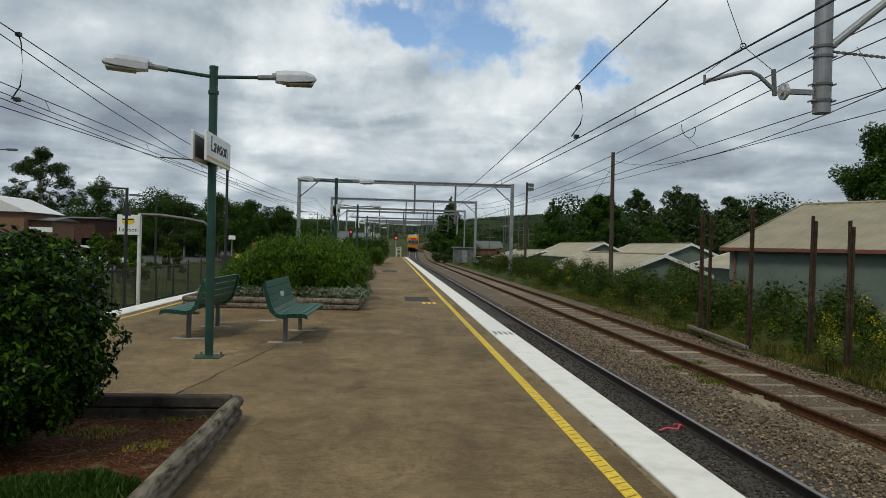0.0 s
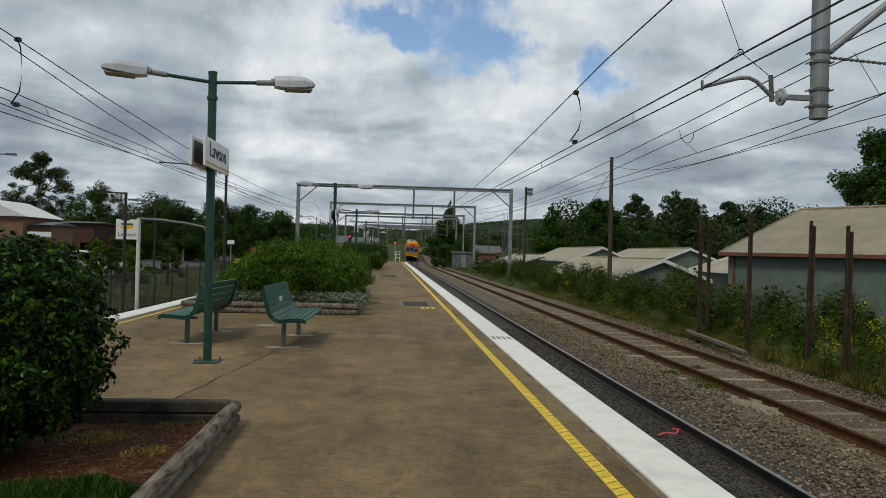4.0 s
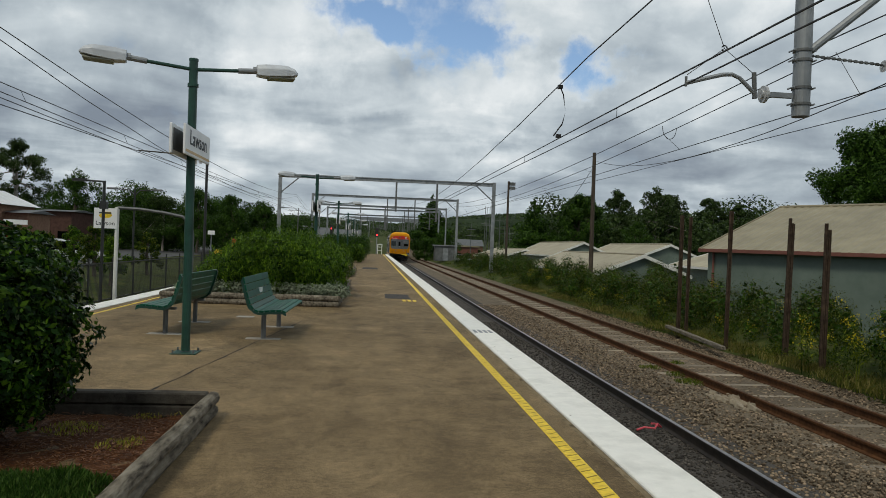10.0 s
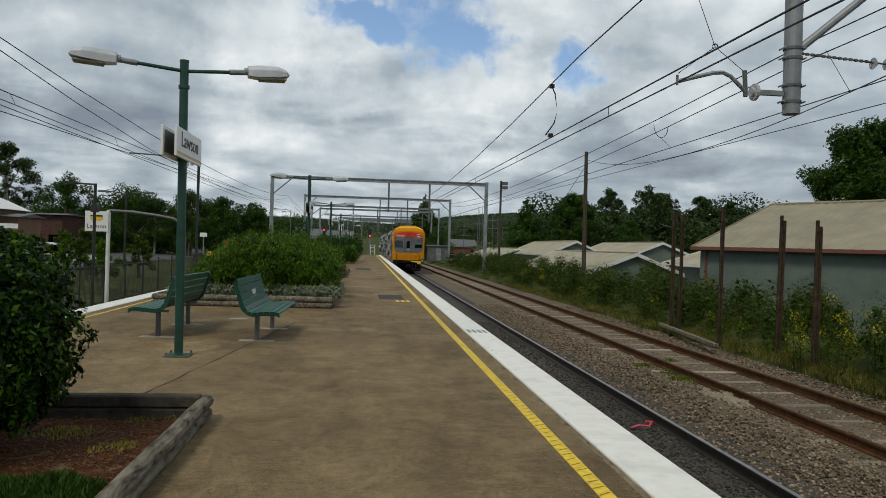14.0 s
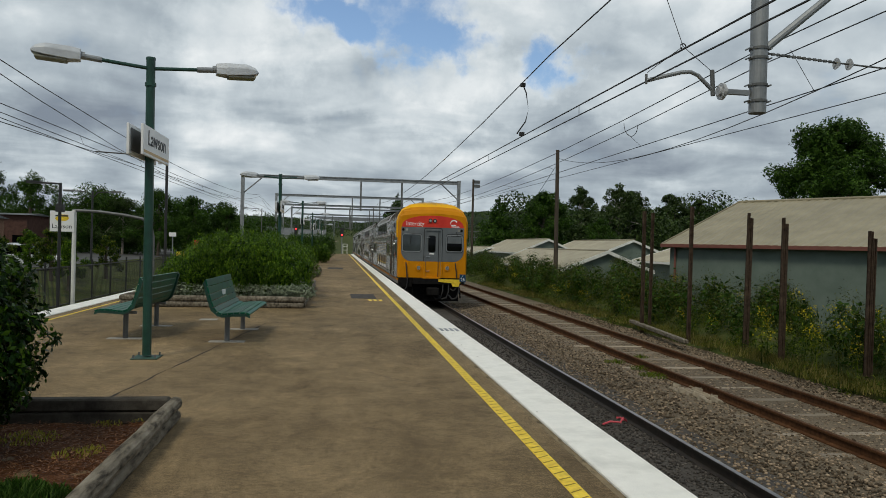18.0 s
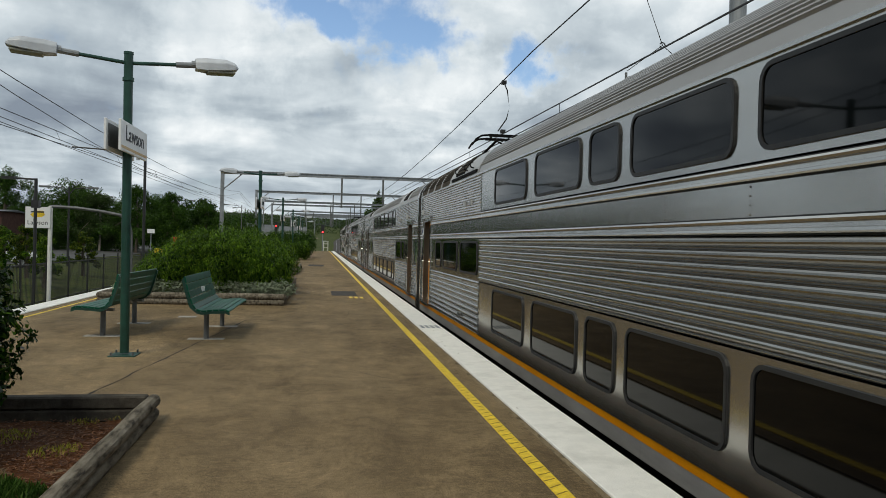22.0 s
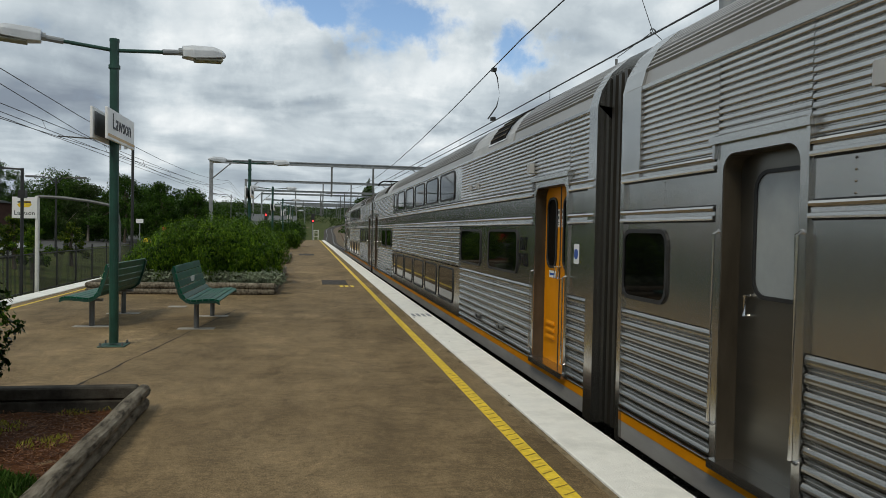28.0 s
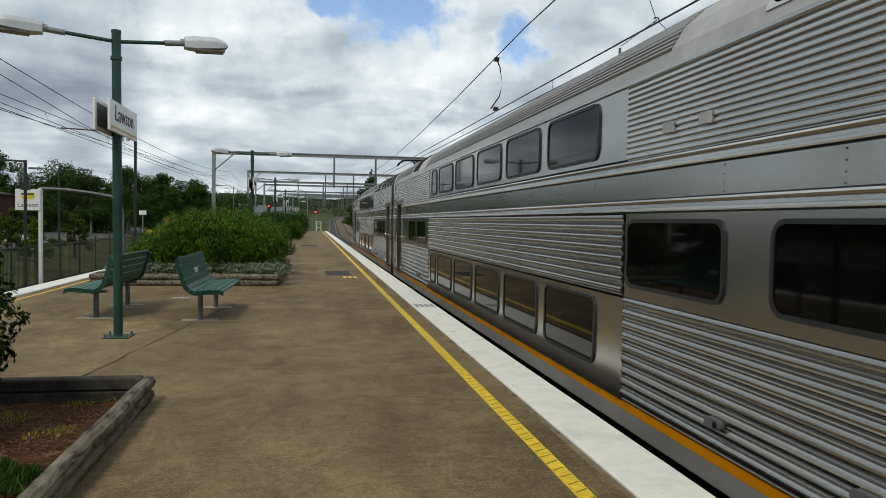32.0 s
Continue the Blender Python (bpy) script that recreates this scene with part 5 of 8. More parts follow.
def train():
    five = [(6.30, 7.62), (7.90, 9.22), (9.47, 10.06), (10.32, 11.65), (12.02, 13.45)]
    motor = dict(mid=(6.15, 14.3), mids=[(4.50, 5.88), (14.47, 15.72), (16.05, 17.36), (17.65, 18.22)], doors=[(2.40, 3.29), (18.94, 19.82)], staff=[(1.13, 1.68)], ups=five, lows=five)
    six = [(5.52, 6.05), (6.28, 7.52), (7.80, 9.08), (9.36, 10.62), (10.92, 12.2), (12.5, 13.7)]
    c1 = coach("front_car", "silver ribbed double-deck train car with yellow, red and grey driving cab", code="DIM\n8077", codes=[2.04, 20.05], cab=True, pan=17.3, decals=[20.1], code_z=1.15, **motor)
    cab_front(c1)
    c2 = coach("middle_car", "silver ribbed double-deck train car with orange doors", mid=(5.04, 14.3), mids=[(2.92, 3.5), (3.77, 4.93), (14.6, 15.5), (19.8, 20.42)], doors=[(1.2, 2.02), (16.92, 17.83)], staff=[(18.5, 19.15)],
               ups=six, lows=six, code="DCT\n9037", codes=[2.46, 16.5], green=[(0.3, 0.66)])
    six = [(5.75, 7.0), (7.3, 8.55), (8.85, 10.1), (10.4, 11.65), (11.95, 13.2), (13.5, 14.0)]
    c3 = coach("middle_car", "silver ribbed double-deck train car with orange doors", mid=(5.2, 14.3), mids=[(2.15, 3.43), (3.9, 5.14), (14.7, 15.9), (16.2, 17.3)], doors=[(0.58, 1.48), (18.7, 19.6)], staff=[],
               ups=six, lows=six, code="DIT\n9105", codes=[1.9], decals=[0.34], front=-0.09)
    c4 = coach("rear_car", "silver ribbed double-deck train car with pantograph", code="DIM\n8079", codes=[], cab=True, pan=17.3, **motor)
    return c1, c2, c3, c4


CARS = train()
for c in CARS:
    c.scale = TRAIN_SCALE

# ---- sleepers and stones ----
def sleepers(parent, x, y0, y1, step, mesh, wob, lift=0.0):
    rng = random.Random(int(x * 10))
    y = y0
    while y < y1:
        ob = new("sleeper", mesh)
        ob.parent = parent
        ob.matrix_basis = pose(x + bend(y) + rng.uniform(-0.03, 0.03), y + rng.uniform(-wob, wob), BED - 0.045 + lift + rise(y) + rng.uniform(-0.012, 0.006), 0, 0, rng.uniform(-1.2, 1.2))
        y += step


bm = bmesh.new()
add_box(bm, -1.25, 1.25, -0.085, 0.085, -0.06, 0.06)
SLEEPER = mesh_of("sleeper", bm, M["sleeper"], bevel=0.012)
bm = bmesh.new()
add_box(bm, -1.25, 1.25, -0.115, 0.115, -0.06, 0.055)
SLEEPER_DARK = mesh_of("sleeper_dark", bm, M["dark_timber"], bevel=0.012)
sleepers(track_far, TRACK_F, 3.1, 100, 1.16, SLEEPER, 0.05)
sleepers(track_near, TRACK_N, 3.1, 80, 0.62, SLEEPER_DARK, 0.03, -0.015)


def stones(name, spots, n, lo, hi, mat, label, seed):
    """Loose crushed stone: many small lumps in one mesh."""
    rng = np.random.default_rng(seed)
    base = np.array([(-1, -1, -0.6), (1, -1, -0.5), (1, 1, -0.6), (-1, 1, -0.5), (-0.7, -0.6, 0.7), (0.6, -0.7, 0.6), (0.7, 0.6, 0.8), (-0.6, 0.7, 0.6)]) * 0.5
    quads = np.array([(0, 3, 2, 1), (4, 5, 6, 7), (0, 1, 5, 4), (1, 2, 6, 5), (2, 3, 7, 6), (3, 0, 4, 7)])
    areas = np.array([(b - a) * (d - c) for a, b, c, d, z in spots])
    pick = rng.choice(len(spots), n, p=areas / areas.sum())
    sp = np.array(spots)[pick]
    # closer to the camera's end the stones lie thicker
    x = sp[:, 0] + (sp[:, 1] - sp[:, 0]) * rng.random(n)
    y = sp[:, 2] + (sp[:, 3] - sp[:, 2]) * rng.random(n) ** 1.5
    size = lo + (hi - lo) * rng.random(n) ** 2
    ang = rng.random(n) * 6.283
    jit = 1 + 0.35 * (rng.random((n, 8, 3)) - 0.5)
    v = base[None] * jit * size[:, None, None] * np.array([1, 0.8, 0.75])
    c, s = np.cos(ang)[:, None], np.sin(ang)[:, None]
    vx, vy = v[:, :, 0] * c - v[:, :, 1] * s, v[:, :, 0] * s + v[:, :, 1] * c
    out = np.stack([vx + x[:, None], vy + y[:, None], v[:, :, 2] + (sp[:, 4] + size * 0.16)[:, None]], -1).reshape(-1, 3)
    faces = (quads[None] + 8 * np.arange(n)[:, None, None]).reshape(-1, 4)
    ob = new(name, fast_mesh(name, out, faces, mat))
    return tagged(ob, label, "gravel", kind="stuff")


def fast_mesh(name, v, quads, mat):
    me = bpy.data.meshes.new(name)
    me.vertices.add(len(v))
    me.vertices.foreach_set("co", np.ascontiguousarray(v, dtype=np.float32).ravel())
    k = quads.shape[1]
    me.loops.add(quads.size)
    me.loops.foreach_set("vertex_index", np.ascontiguousarray(quads, dtype=np.int32).ravel())
    me.polygons.add(len(quads))
    me.polygons.foreach_set("loop_start", np.arange(0, quads.size, k, dtype=np.int32))
    me.polygons.foreach_set("loop_total", np.full(len(quads), k, dtype=np.int32))
    me.update(calc_edges=True)
    me.validate()
    me.materials.append(mat)
    return me


def island_stone(name, lo, hi):
    mat = material(name, [lo, hi], 0.9, scale=9, bump=0.3)
    nt = mat.node_tree
    geo = nt.nodes.new("ShaderNodeNewGeometry")
    ramp = nt.nodes.new("ShaderNodeValToRGB")
    e = ramp.color_ramp.elements
    e[0].color, e[1].color = (*lo, 1), (*hi, 1)
    e.new(0.55).color = (*[(a + b) / 2.8 for a, b in zip(lo, hi)], 1)
    nt.links.new(geo.outputs["Random Per Island"], ramp.inputs[0])
    nt.links.new(ramp.outputs[0], nt.nodes["Principled BSDF"].inputs["Base Color"])
    return mat


M["stones"] = island_stone("brown_stones", (0.04, 0.029, 0.018), (0.37, 0.28, 0.19))
M["stones_dark"] = island_stone("oily_stones", (0.03, 0.027, 0.024), (0.13, 0.115, 0.10))
stones("ballast_stones", [(TRACK_N + 0.85, TRACK_F - 0.85, 3, 34, BED), (TRACK_F - 0.7, TRACK_F + 0.7, 3, 34, BED - 0.008), (TRACK_F + 0.82, TRACK_F + 2.3, 3, 34, BED - 0.01)], 46000, 0.02, 0.055, M["stones"], "loose brown crushed-stone ballast", 1)
stones("track_stones", [(EDGE_R + 0.02, TRACK_N + 0.7, 3, 26, BED + 0.004)], 19000, 0.02, 0.05, M["stones_dark"], "dark oily ballast under the near track", 2)


# ---- foliage ----
def leaves(name, blobs, n, size, mat, parent=None, seed=1, inner=0.55, aspect=0.5, up=0.25, label="", droop=0.0, clump=0.0, corners=4, lumpy=1.0):
    """Many small leaves through ellipsoids (x, y, z, rx, ry, rz), thickest near their skins, in uneven clumps."""
    rng = np.random.default_rng(seed)
    b = np.array(blobs, dtype=float)
    w = (b[:, 3] * b[:, 4] * b[:, 5]) ** 0.67
    k = rng.choice(len(b), n, p=w / w.sum())
    d = rng.normal(size=(n, 3))
    d /= np.linalg.norm(d, axis=1)[:, None]
    r = inner + (1.0 - inner) * rng.random(n) ** 0.6
    lump = 1 + lumpy * (0.16 * np.sin(d[:, 0] * 7 + k) * np.cos(d[:, 2] * 6 + 2 * k) + 0.10 * np.sin(d[:, 1] * 13 + d[:, 2] * 11))
    p = b[k, :3] + d * b[k, 3:] * (r * lump)[:, None]
    if clump:
        q = np.floor(p / clump)
        h = np.sin(q @ np.array([12.99, 78.23, 37.7])) * 43758.5
        keep = (h - np.floor(h)) > 0.22
        p, d = p[keep], d[keep]
        n = len(p)
    nrm = d + rng.normal(size=(n, 3)) * 0.7 + np.array([0, 0, up])
    nrm /= np.linalg.norm(nrm, axis=1)[:, None]
    t = np.cross(nrm, rng.normal(size=(n, 3)))
    t[:, 2] -= droop
    t -= nrm * (t * nrm).sum(1)[:, None]
    t /= np.linalg.norm(t, axis=1)[:, None] + 1e-9
    s = np.cross(nrm, t)
    L = size * (0.6 + 0.8 * rng.random(n))[:, None]
    W = L * aspect
    if corners == 3:
        v = np.stack([p - t * L, p + t * L * 0.4 - s * W, p + t * L + s * W], 1).reshape(-1, 3)
    else:
        v = np.stack([p - t * L, p - s * W + nrm * W * 0.25, p + t * L, p + s * W + nrm * W * 0.25], 1).reshape(-1, 3)
    me = fast_mesh(name, v, np.arange(corners * n).reshape(-1, corners), mat)
    ob = new(name, me)
    if parent is not None:
        ob.parent = parent
    return tagged(ob, label)


def trunk_mesh(bm, base, top, r, limbs, rng):
    base, top = Vector(base), Vector(top)
    mid = base.lerp(top, 0.5) + Vector((rng.uniform(-1, 1), rng.uniform(-1, 1), 0)) * r * 1.2
    add_rod(bm, base, mid, r, r * 0.75, 8)
    add_rod(bm, mid, top, r * 0.75, r * 0.35, 8)
    for q in limbs:
        s = base.lerp(top, rng.uniform(0.45, 0.85))
        add_rod(bm, s, q, r * 0.36, r * 0.1, 6)


def tree(x, y, h, spread, mat, seed, label, clumps=14, n=5000, leaf=0.16, bare=0.35, bark="bark", name="tree", z0=None, flat=0.8, lump=0.85):
    rng = random.Random(seed)
    clumps, n, leaf = int(clumps * 3.6), int(n * 4.2), leaf * 0.46
    z = ground_height(x, y) - 0.1 if z0 is None else z0
    t = thing(name, label, "tree", at=pose(x, y, z))
    blobs = []
    for i in range(clumps):
        a = i * 2.4 + rng.uniform(0, 0.8)
        u = (i + 0.5) / clumps
        k = math.sin(math.pi * min(1, 0.25 + 0.75 * u)) ** 0.6
        rad = spread * k * rng.uniform(0.2, 0.86)
        s = spread * rng.uniform(0.13, 0.30) * lump
        blobs.append((rad * math.cos(a), rad * math.sin(a), h * (bare + (0.93 - bare) * u) + rng.uniform(-0.05, 0.05) * h, s, s, s * flat))
    bm = bmesh.new()
    trunk_mesh(bm, (0, 0, 0), (0, 0, h * 0.86), max(0.1, h * 0.022), [] if name == "sapling" else [b[:3] for b in blobs[::4]], rng)
    part("trunk", bm, M[bark], t)
    leaves("crown", blobs, n, leaf, mat, t, seed, 0.35, 0.6, clump=spread * 0.09, corners=3)
    return t


def conifer(x, y, h, spread, mat, seed, label, n=3500, leaf=0.16, z0=None):
    z = ground_height(x, y) - 0.1 if z0 is None else z0
    t = thing("tree", label, "tree", at=pose(x, y, z))
    rng = random.Random(seed)
    blobs = []
    for i in range(16):
        u = i / 15
        k = spread * (1 - u) * 0.62 + 0.2
        a = i * 2.4
        blobs.append((k * 0.6 * math.cos(a), k * 0.6 * math.sin(a), h * (0.12 + 0.82 * u), k, k, h * 0.09))
    bm = bmesh.new()
    add_rod(bm, (0, 0, 0), (0, 0, h * 0.95), h * 0.025, 0.03)
    part("trunk", bm, M["bark"], t)
    leaves("crown", blobs, n * 3, leaf * 0.55, mat, t, seed, 0.3, 0.6, clump=spread * 0.08, corners=3)
    return t


# ---- planter beds and shrubs on the platform ----
def log(name, a, b, r, parent, seed):
    """A weathered round log, slightly uneven, with cut ends."""
    rng = random.Random(seed)
    a, b = Vector(a), Vector(b)
    n = max(3, int((b - a).length / 0.45))
    bm = bmesh.new()
    q = (b - a).to_track_quat("Z", "Y")
    rings = []
    for i in range(n + 1):
        c = a.lerp(b, i / n) + Vector((rng.uniform(-1, 1), rng.uniform(-1, 1), rng.uniform(-1, 1))) * 0.004
        k = r * (0.94 if i in (0, n) else 1.0) * rng.uniform(0.97, 1.03)
        rings.append([bm.verts.new(c + q @ Vector((k * math.cos(j * math.pi / 6) * rng.uniform(0.96, 1.03), k * math.sin(j * math.pi / 6), 0))) for j in range(12)])
    for p, s in zip(rings, rings[1:]):
        for j in range(12):
            bm.faces.new((p[j], p[(j + 1) % 12], s[(j + 1) % 12], s[j]))
    bm.faces.new(rings[0]), bm.faces.new(rings[-1])
    return part(name, bm, M["timber"], parent, "weathered grey log", smooth=False)


def near_bed():
    bed = thing("planter_bed", "log-edged garden bed of brown bark mulch", "garden bed")
    x1, y1 = -1.115, 5.88
    log("log", (x1 - 0.075, y1 + 0.05, 0.04), (x1 - 0.07, 2.5, 0.04), 0.052, bed, 5)
    log("log", (x1 - 0.066, y1 + 0.04, 0.142), (x1 - 0.056, 2.5, 0.138), 0.055, bed, 6)
    for k in range(2):
        box("board", -5.0, x1 - 0.1, y1 - 0.06, y1 + 0.05, 0.1 * k, 0.095 + 0.1 * k, M["dark_timber"], bed, "old dark timber edging", bevel=0.012)
    log("log", (-1.34, 2.55, 0.07), (-5.0, 2.55, 0.07), 0.075, bed, 9)
    n, m = 34, 30
    v = [(-5.0 + (x1 - 0.1 + 5.0) * i / n, 2.6 + (y1 - 2.66) * j / m, 0.015 + 0.045 * noise.noise((i * 0.5, j * 0.5, 3)) + 0.02 * noise.noise((i * 1.7, j * 1.7, 8))) for j in range(m + 1) for i in range(n + 1)]
    f = [(j * (n + 1) + i, j * (n + 1) + i + 1, (j + 1) * (n + 1) + i + 1, (j + 1) * (n + 1) + i) for j in range(m) for i in range(n)]
    s = new("mulch", raw("mulch", v, f, M["soil"], True))
    s.parent = bed
    rng = np.random.default_rng(3)
    k = 26000
    p = np.stack([-4.6 + 3.4 * rng.random(k), 2.8 + 2.9 * rng.random(k), 0.02 + 0.05 * rng.random(k)], -1)
    ang = rng.random(k) * 6.28
    t = np.stack([np.cos(ang), np.sin(ang), 0.5 * (rng.random(k) - 0.5)], -1)
    q = np.stack([-np.sin(ang), np.cos(ang), 0.6 * (rng.random(k) - 0.5)], -1)
    L = (0.006 + 0.02 * rng.random(k))[:, None]
    W = (0.0015 + 0.0025 * rng.random(k))[:, None]
    v = np.stack([p - t * L - q * W, p + t * L - q * W, p + t * L + q * W, p - t * L + q * W], 1).reshape(-1, 3)
    chips = new("mulch_litter", fast_mesh("mulch_litter", v, np.arange(4 * k).reshape(-1, 4), M["chips"]))
    chips.parent = bed
    tagged(chips, "scattered red-brown bark chips", kind="stuff")


M["chips"] = foliage_mat("bark_chips", [(0.04, 0.016, 0.007), (0.14, 0.056, 0.023), (0.26, 0.13, 0.058)])
near_bed()


def blades(name, spots, n, h, mat, label, seed, lean=0.35):
    """Upright grass blades over discs (x, y, z, r)."""
    rng = np.random.default_rng(seed)
    s = np.array(spots, dtype=float)
    k = rng.choice(len(s), n, p=s[:, 3] ** 2 / (s[:, 3] ** 2).sum())
    a, r = rng.random(n) * 6.28, np.sqrt(rng.random(n))
    p = s[k, :3] + np.stack([np.cos(a) * r * s[k, 3], np.sin(a) * r * s[k, 3], np.zeros(n)], -1)
    hh = h * (0.5 + 0.8 * rng.random(n)) * (1 - 0.5 * r)
    b = rng.random(n) * 6.28
    w = np.stack([np.cos(b), np.sin(b), np.zeros(n)], -1) * (0.02 * h + 0.004)
    tip = p + np.stack([rng.normal(size=n) * lean * hh, rng.normal(size=n) * lean * hh, hh], -1)
    mid = p + (tip - p) * 0.55 + np.array([0, 0, 1]) * (hh * 0.1)[:, None]
    v = np.stack([p - w, p + w, mid + w * 0.7, tip, mid - w * 0.7], 1).reshape(-1, 3)
    ob = new(name, fast_mesh(name, v, np.arange(5 * n).reshape(-1, 5), mat))
    return tagged(ob, label, "grass", kind="stuff")


blades("bed_grass", [(-1.85, 3.95, 0.04, 0.34), (-1.5, 4.02, 0.04, 0.22), (-2.2, 3.8, 0.04, 0.4), (-1.75, 3.6, 0.04, 0.35), (-1.62, 4.15, 0.05, 0.16)], 11000, 0.085, M["bed_blade"], "tuft of green grass in the garden bed", 4)
blades("dry_grass", [(-1.57, 4.92, 0.04, 0.14), (-1.5, 5.0, 0.04, 0.1), (-1.6, 5.68, 0.04, 0.1), (-1.4, 5.74, 0.04, 0.06), (-2.0, 5.3, 0.04, 0.2)], 520, 0.035, M["dry_blade"], "sparse yellow grass in the mulch", 6)


def shrub():
    s = thing("shrub", "dense dark green glossy-leaved round shrub in the garden bed", "shrub", at=pose(-2.63, 4.95, -0.04))
    bm = bmesh.new()
    rng = random.Random(4)
    for i in range(9):
        a = i * 0.7
        add_rod(bm, (0.05 * math.cos(a), 0.05 * math.sin(a), 0), (0.55 * math.cos(a), 0.55 * math.sin(a), rng.uniform(0.6, 1.1)), 0.022, 0.008, 6)
    part("branchwork", bm, M["bark"], s)
    core = [(0, 0, 0.82, 0.66, 0.66, 0.56), (0.28, -0.1, 0.75, 0.42, 0.42, 0.42), (-0.3, 0.1, 0.8, 0.45, 0.45, 0.45), (0.05, -0.25, 0.62, 0.5, 0.45, 0.42)]
    leaves("dark_leaves", [(x, y, z, a * 0.86, b * 0.86, c * 0.86) for x, y, z, a, b, c in core], 14000, 0.034, M["leaf_dark"], s, 2, 0.3)
    skin = [(0, 0, 0.80, 0.77, 0.77, 0.62), (0.30, -0.1, 0.72, 0.46, 0.46, 0.5), (-0.35, 0.1, 0.8, 0.5, 0.5, 0.5), (0.1, -0.3, 0.6, 0.55, 0.5, 0.45), (0.15, 0.1, 1.1, 0.45, 0.45, 0.34), (-0.25, -0.15, 1.12, 0.42, 0.42, 0.34)]
    leaves("leaves", skin, 48000, 0.025, M["leaf_dark"], s, 3, 0.84, 0.5)


shrub()


def log_bed(x0, x1, y0, y1, label):
    b = thing("planter_bed", label, "garden bed")
    for k, z in enumerate((0.065, 0.185)):
        log("log", (x0, y0, z), (x1, y0, z), 0.064, b, 11 + k)
        log("log", (x1 - 0.02, y0 + 0.05, z), (x1 - 0.02, y1, z), 0.062, b, 21 + k)
        log("log", (x0, y0 + 0.05, z), (x0, y1, z), 0.062, b, 31 + k)
    box("soil", x0 + 0.05, x1 - 0.08, y0 + 0.05, y1, 0.0, 0.2, M["soil"], b, "dark soil")
    return b


log_bed(-4.35, -0.66, 15.85, 23.5, "log-edged garden bed with a low silver border")
log_bed(-4.2, -0.80, 30.0, 37.0, "log-edged garden bed with a small hedge")


def hedge(name, label, blobs, n, size, mat, seed, fuzzy=0.0, inner=0.7):
    h = thing(name, label, "hedge")
    rng = random.Random(seed)
    bm = bmesh.new()
    for x, y, z, rx, ry, rz in blobs[:14]:
        add_rod(bm, (x, y, 0.1), (x + rng.uniform(-0.2, 0.2), y, z), 0.03, 0.012, 5)
    part("branchwork", bm, M["bark"], h)
    # darker leaf colour inside stands in for the hedge's inner shade
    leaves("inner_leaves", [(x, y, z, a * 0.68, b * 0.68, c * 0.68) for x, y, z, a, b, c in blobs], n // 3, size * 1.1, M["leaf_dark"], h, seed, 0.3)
    leaves("leaves", blobs, int(n * 1.4), size, mat, h, seed + 1, inner, 0.2, up=0.3, droop=-2.2, corners=3)
    return h


rng = random.Random(8)
big = []
for i in range(26):
    x = -3.35 + 2.2 * (i % 9) / 8 + rng.uniform(-0.12, 0.12)
    y = 16.9 + 2.1 * (i // 9) + rng.uniform(-0.3, 0.3)
    k = 1 - 0.36 * abs((x + 2.05) / 1.4) ** 2.2
    big.append((x, y, 0.66 * k + 0.12, 0.56, 0.75, 0.86 * k * rng.uniform(0.92, 1.05)))
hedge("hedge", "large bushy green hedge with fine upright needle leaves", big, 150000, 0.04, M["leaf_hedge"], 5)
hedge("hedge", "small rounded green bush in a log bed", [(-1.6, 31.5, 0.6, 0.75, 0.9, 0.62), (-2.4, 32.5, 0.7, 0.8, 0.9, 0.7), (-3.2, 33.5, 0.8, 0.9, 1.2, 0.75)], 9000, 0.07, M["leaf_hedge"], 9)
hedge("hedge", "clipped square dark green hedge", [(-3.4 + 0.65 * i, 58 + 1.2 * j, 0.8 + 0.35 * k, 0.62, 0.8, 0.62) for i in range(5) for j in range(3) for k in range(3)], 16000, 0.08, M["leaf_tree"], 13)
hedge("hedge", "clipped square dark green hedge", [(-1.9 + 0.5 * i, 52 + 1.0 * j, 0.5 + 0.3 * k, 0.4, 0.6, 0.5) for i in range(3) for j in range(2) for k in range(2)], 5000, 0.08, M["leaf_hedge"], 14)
b = thing("border_plants", "low silver-green border plants along the log edging", "plants")
leaves("leaves", [(-3.9 + 0.27 * i, 16.05 + 0.06 * (i % 3), 0.33, 0.26, 0.2, 0.16) for i in range(13)] + [(-0.95, 16.3 + 0.5 * i, 0.34, 0.2, 0.35, 0.12) for i in range(13)], 14000, 0.03, M["leaf_silver"], b, 3, 0.5, 0.5, 0.8)


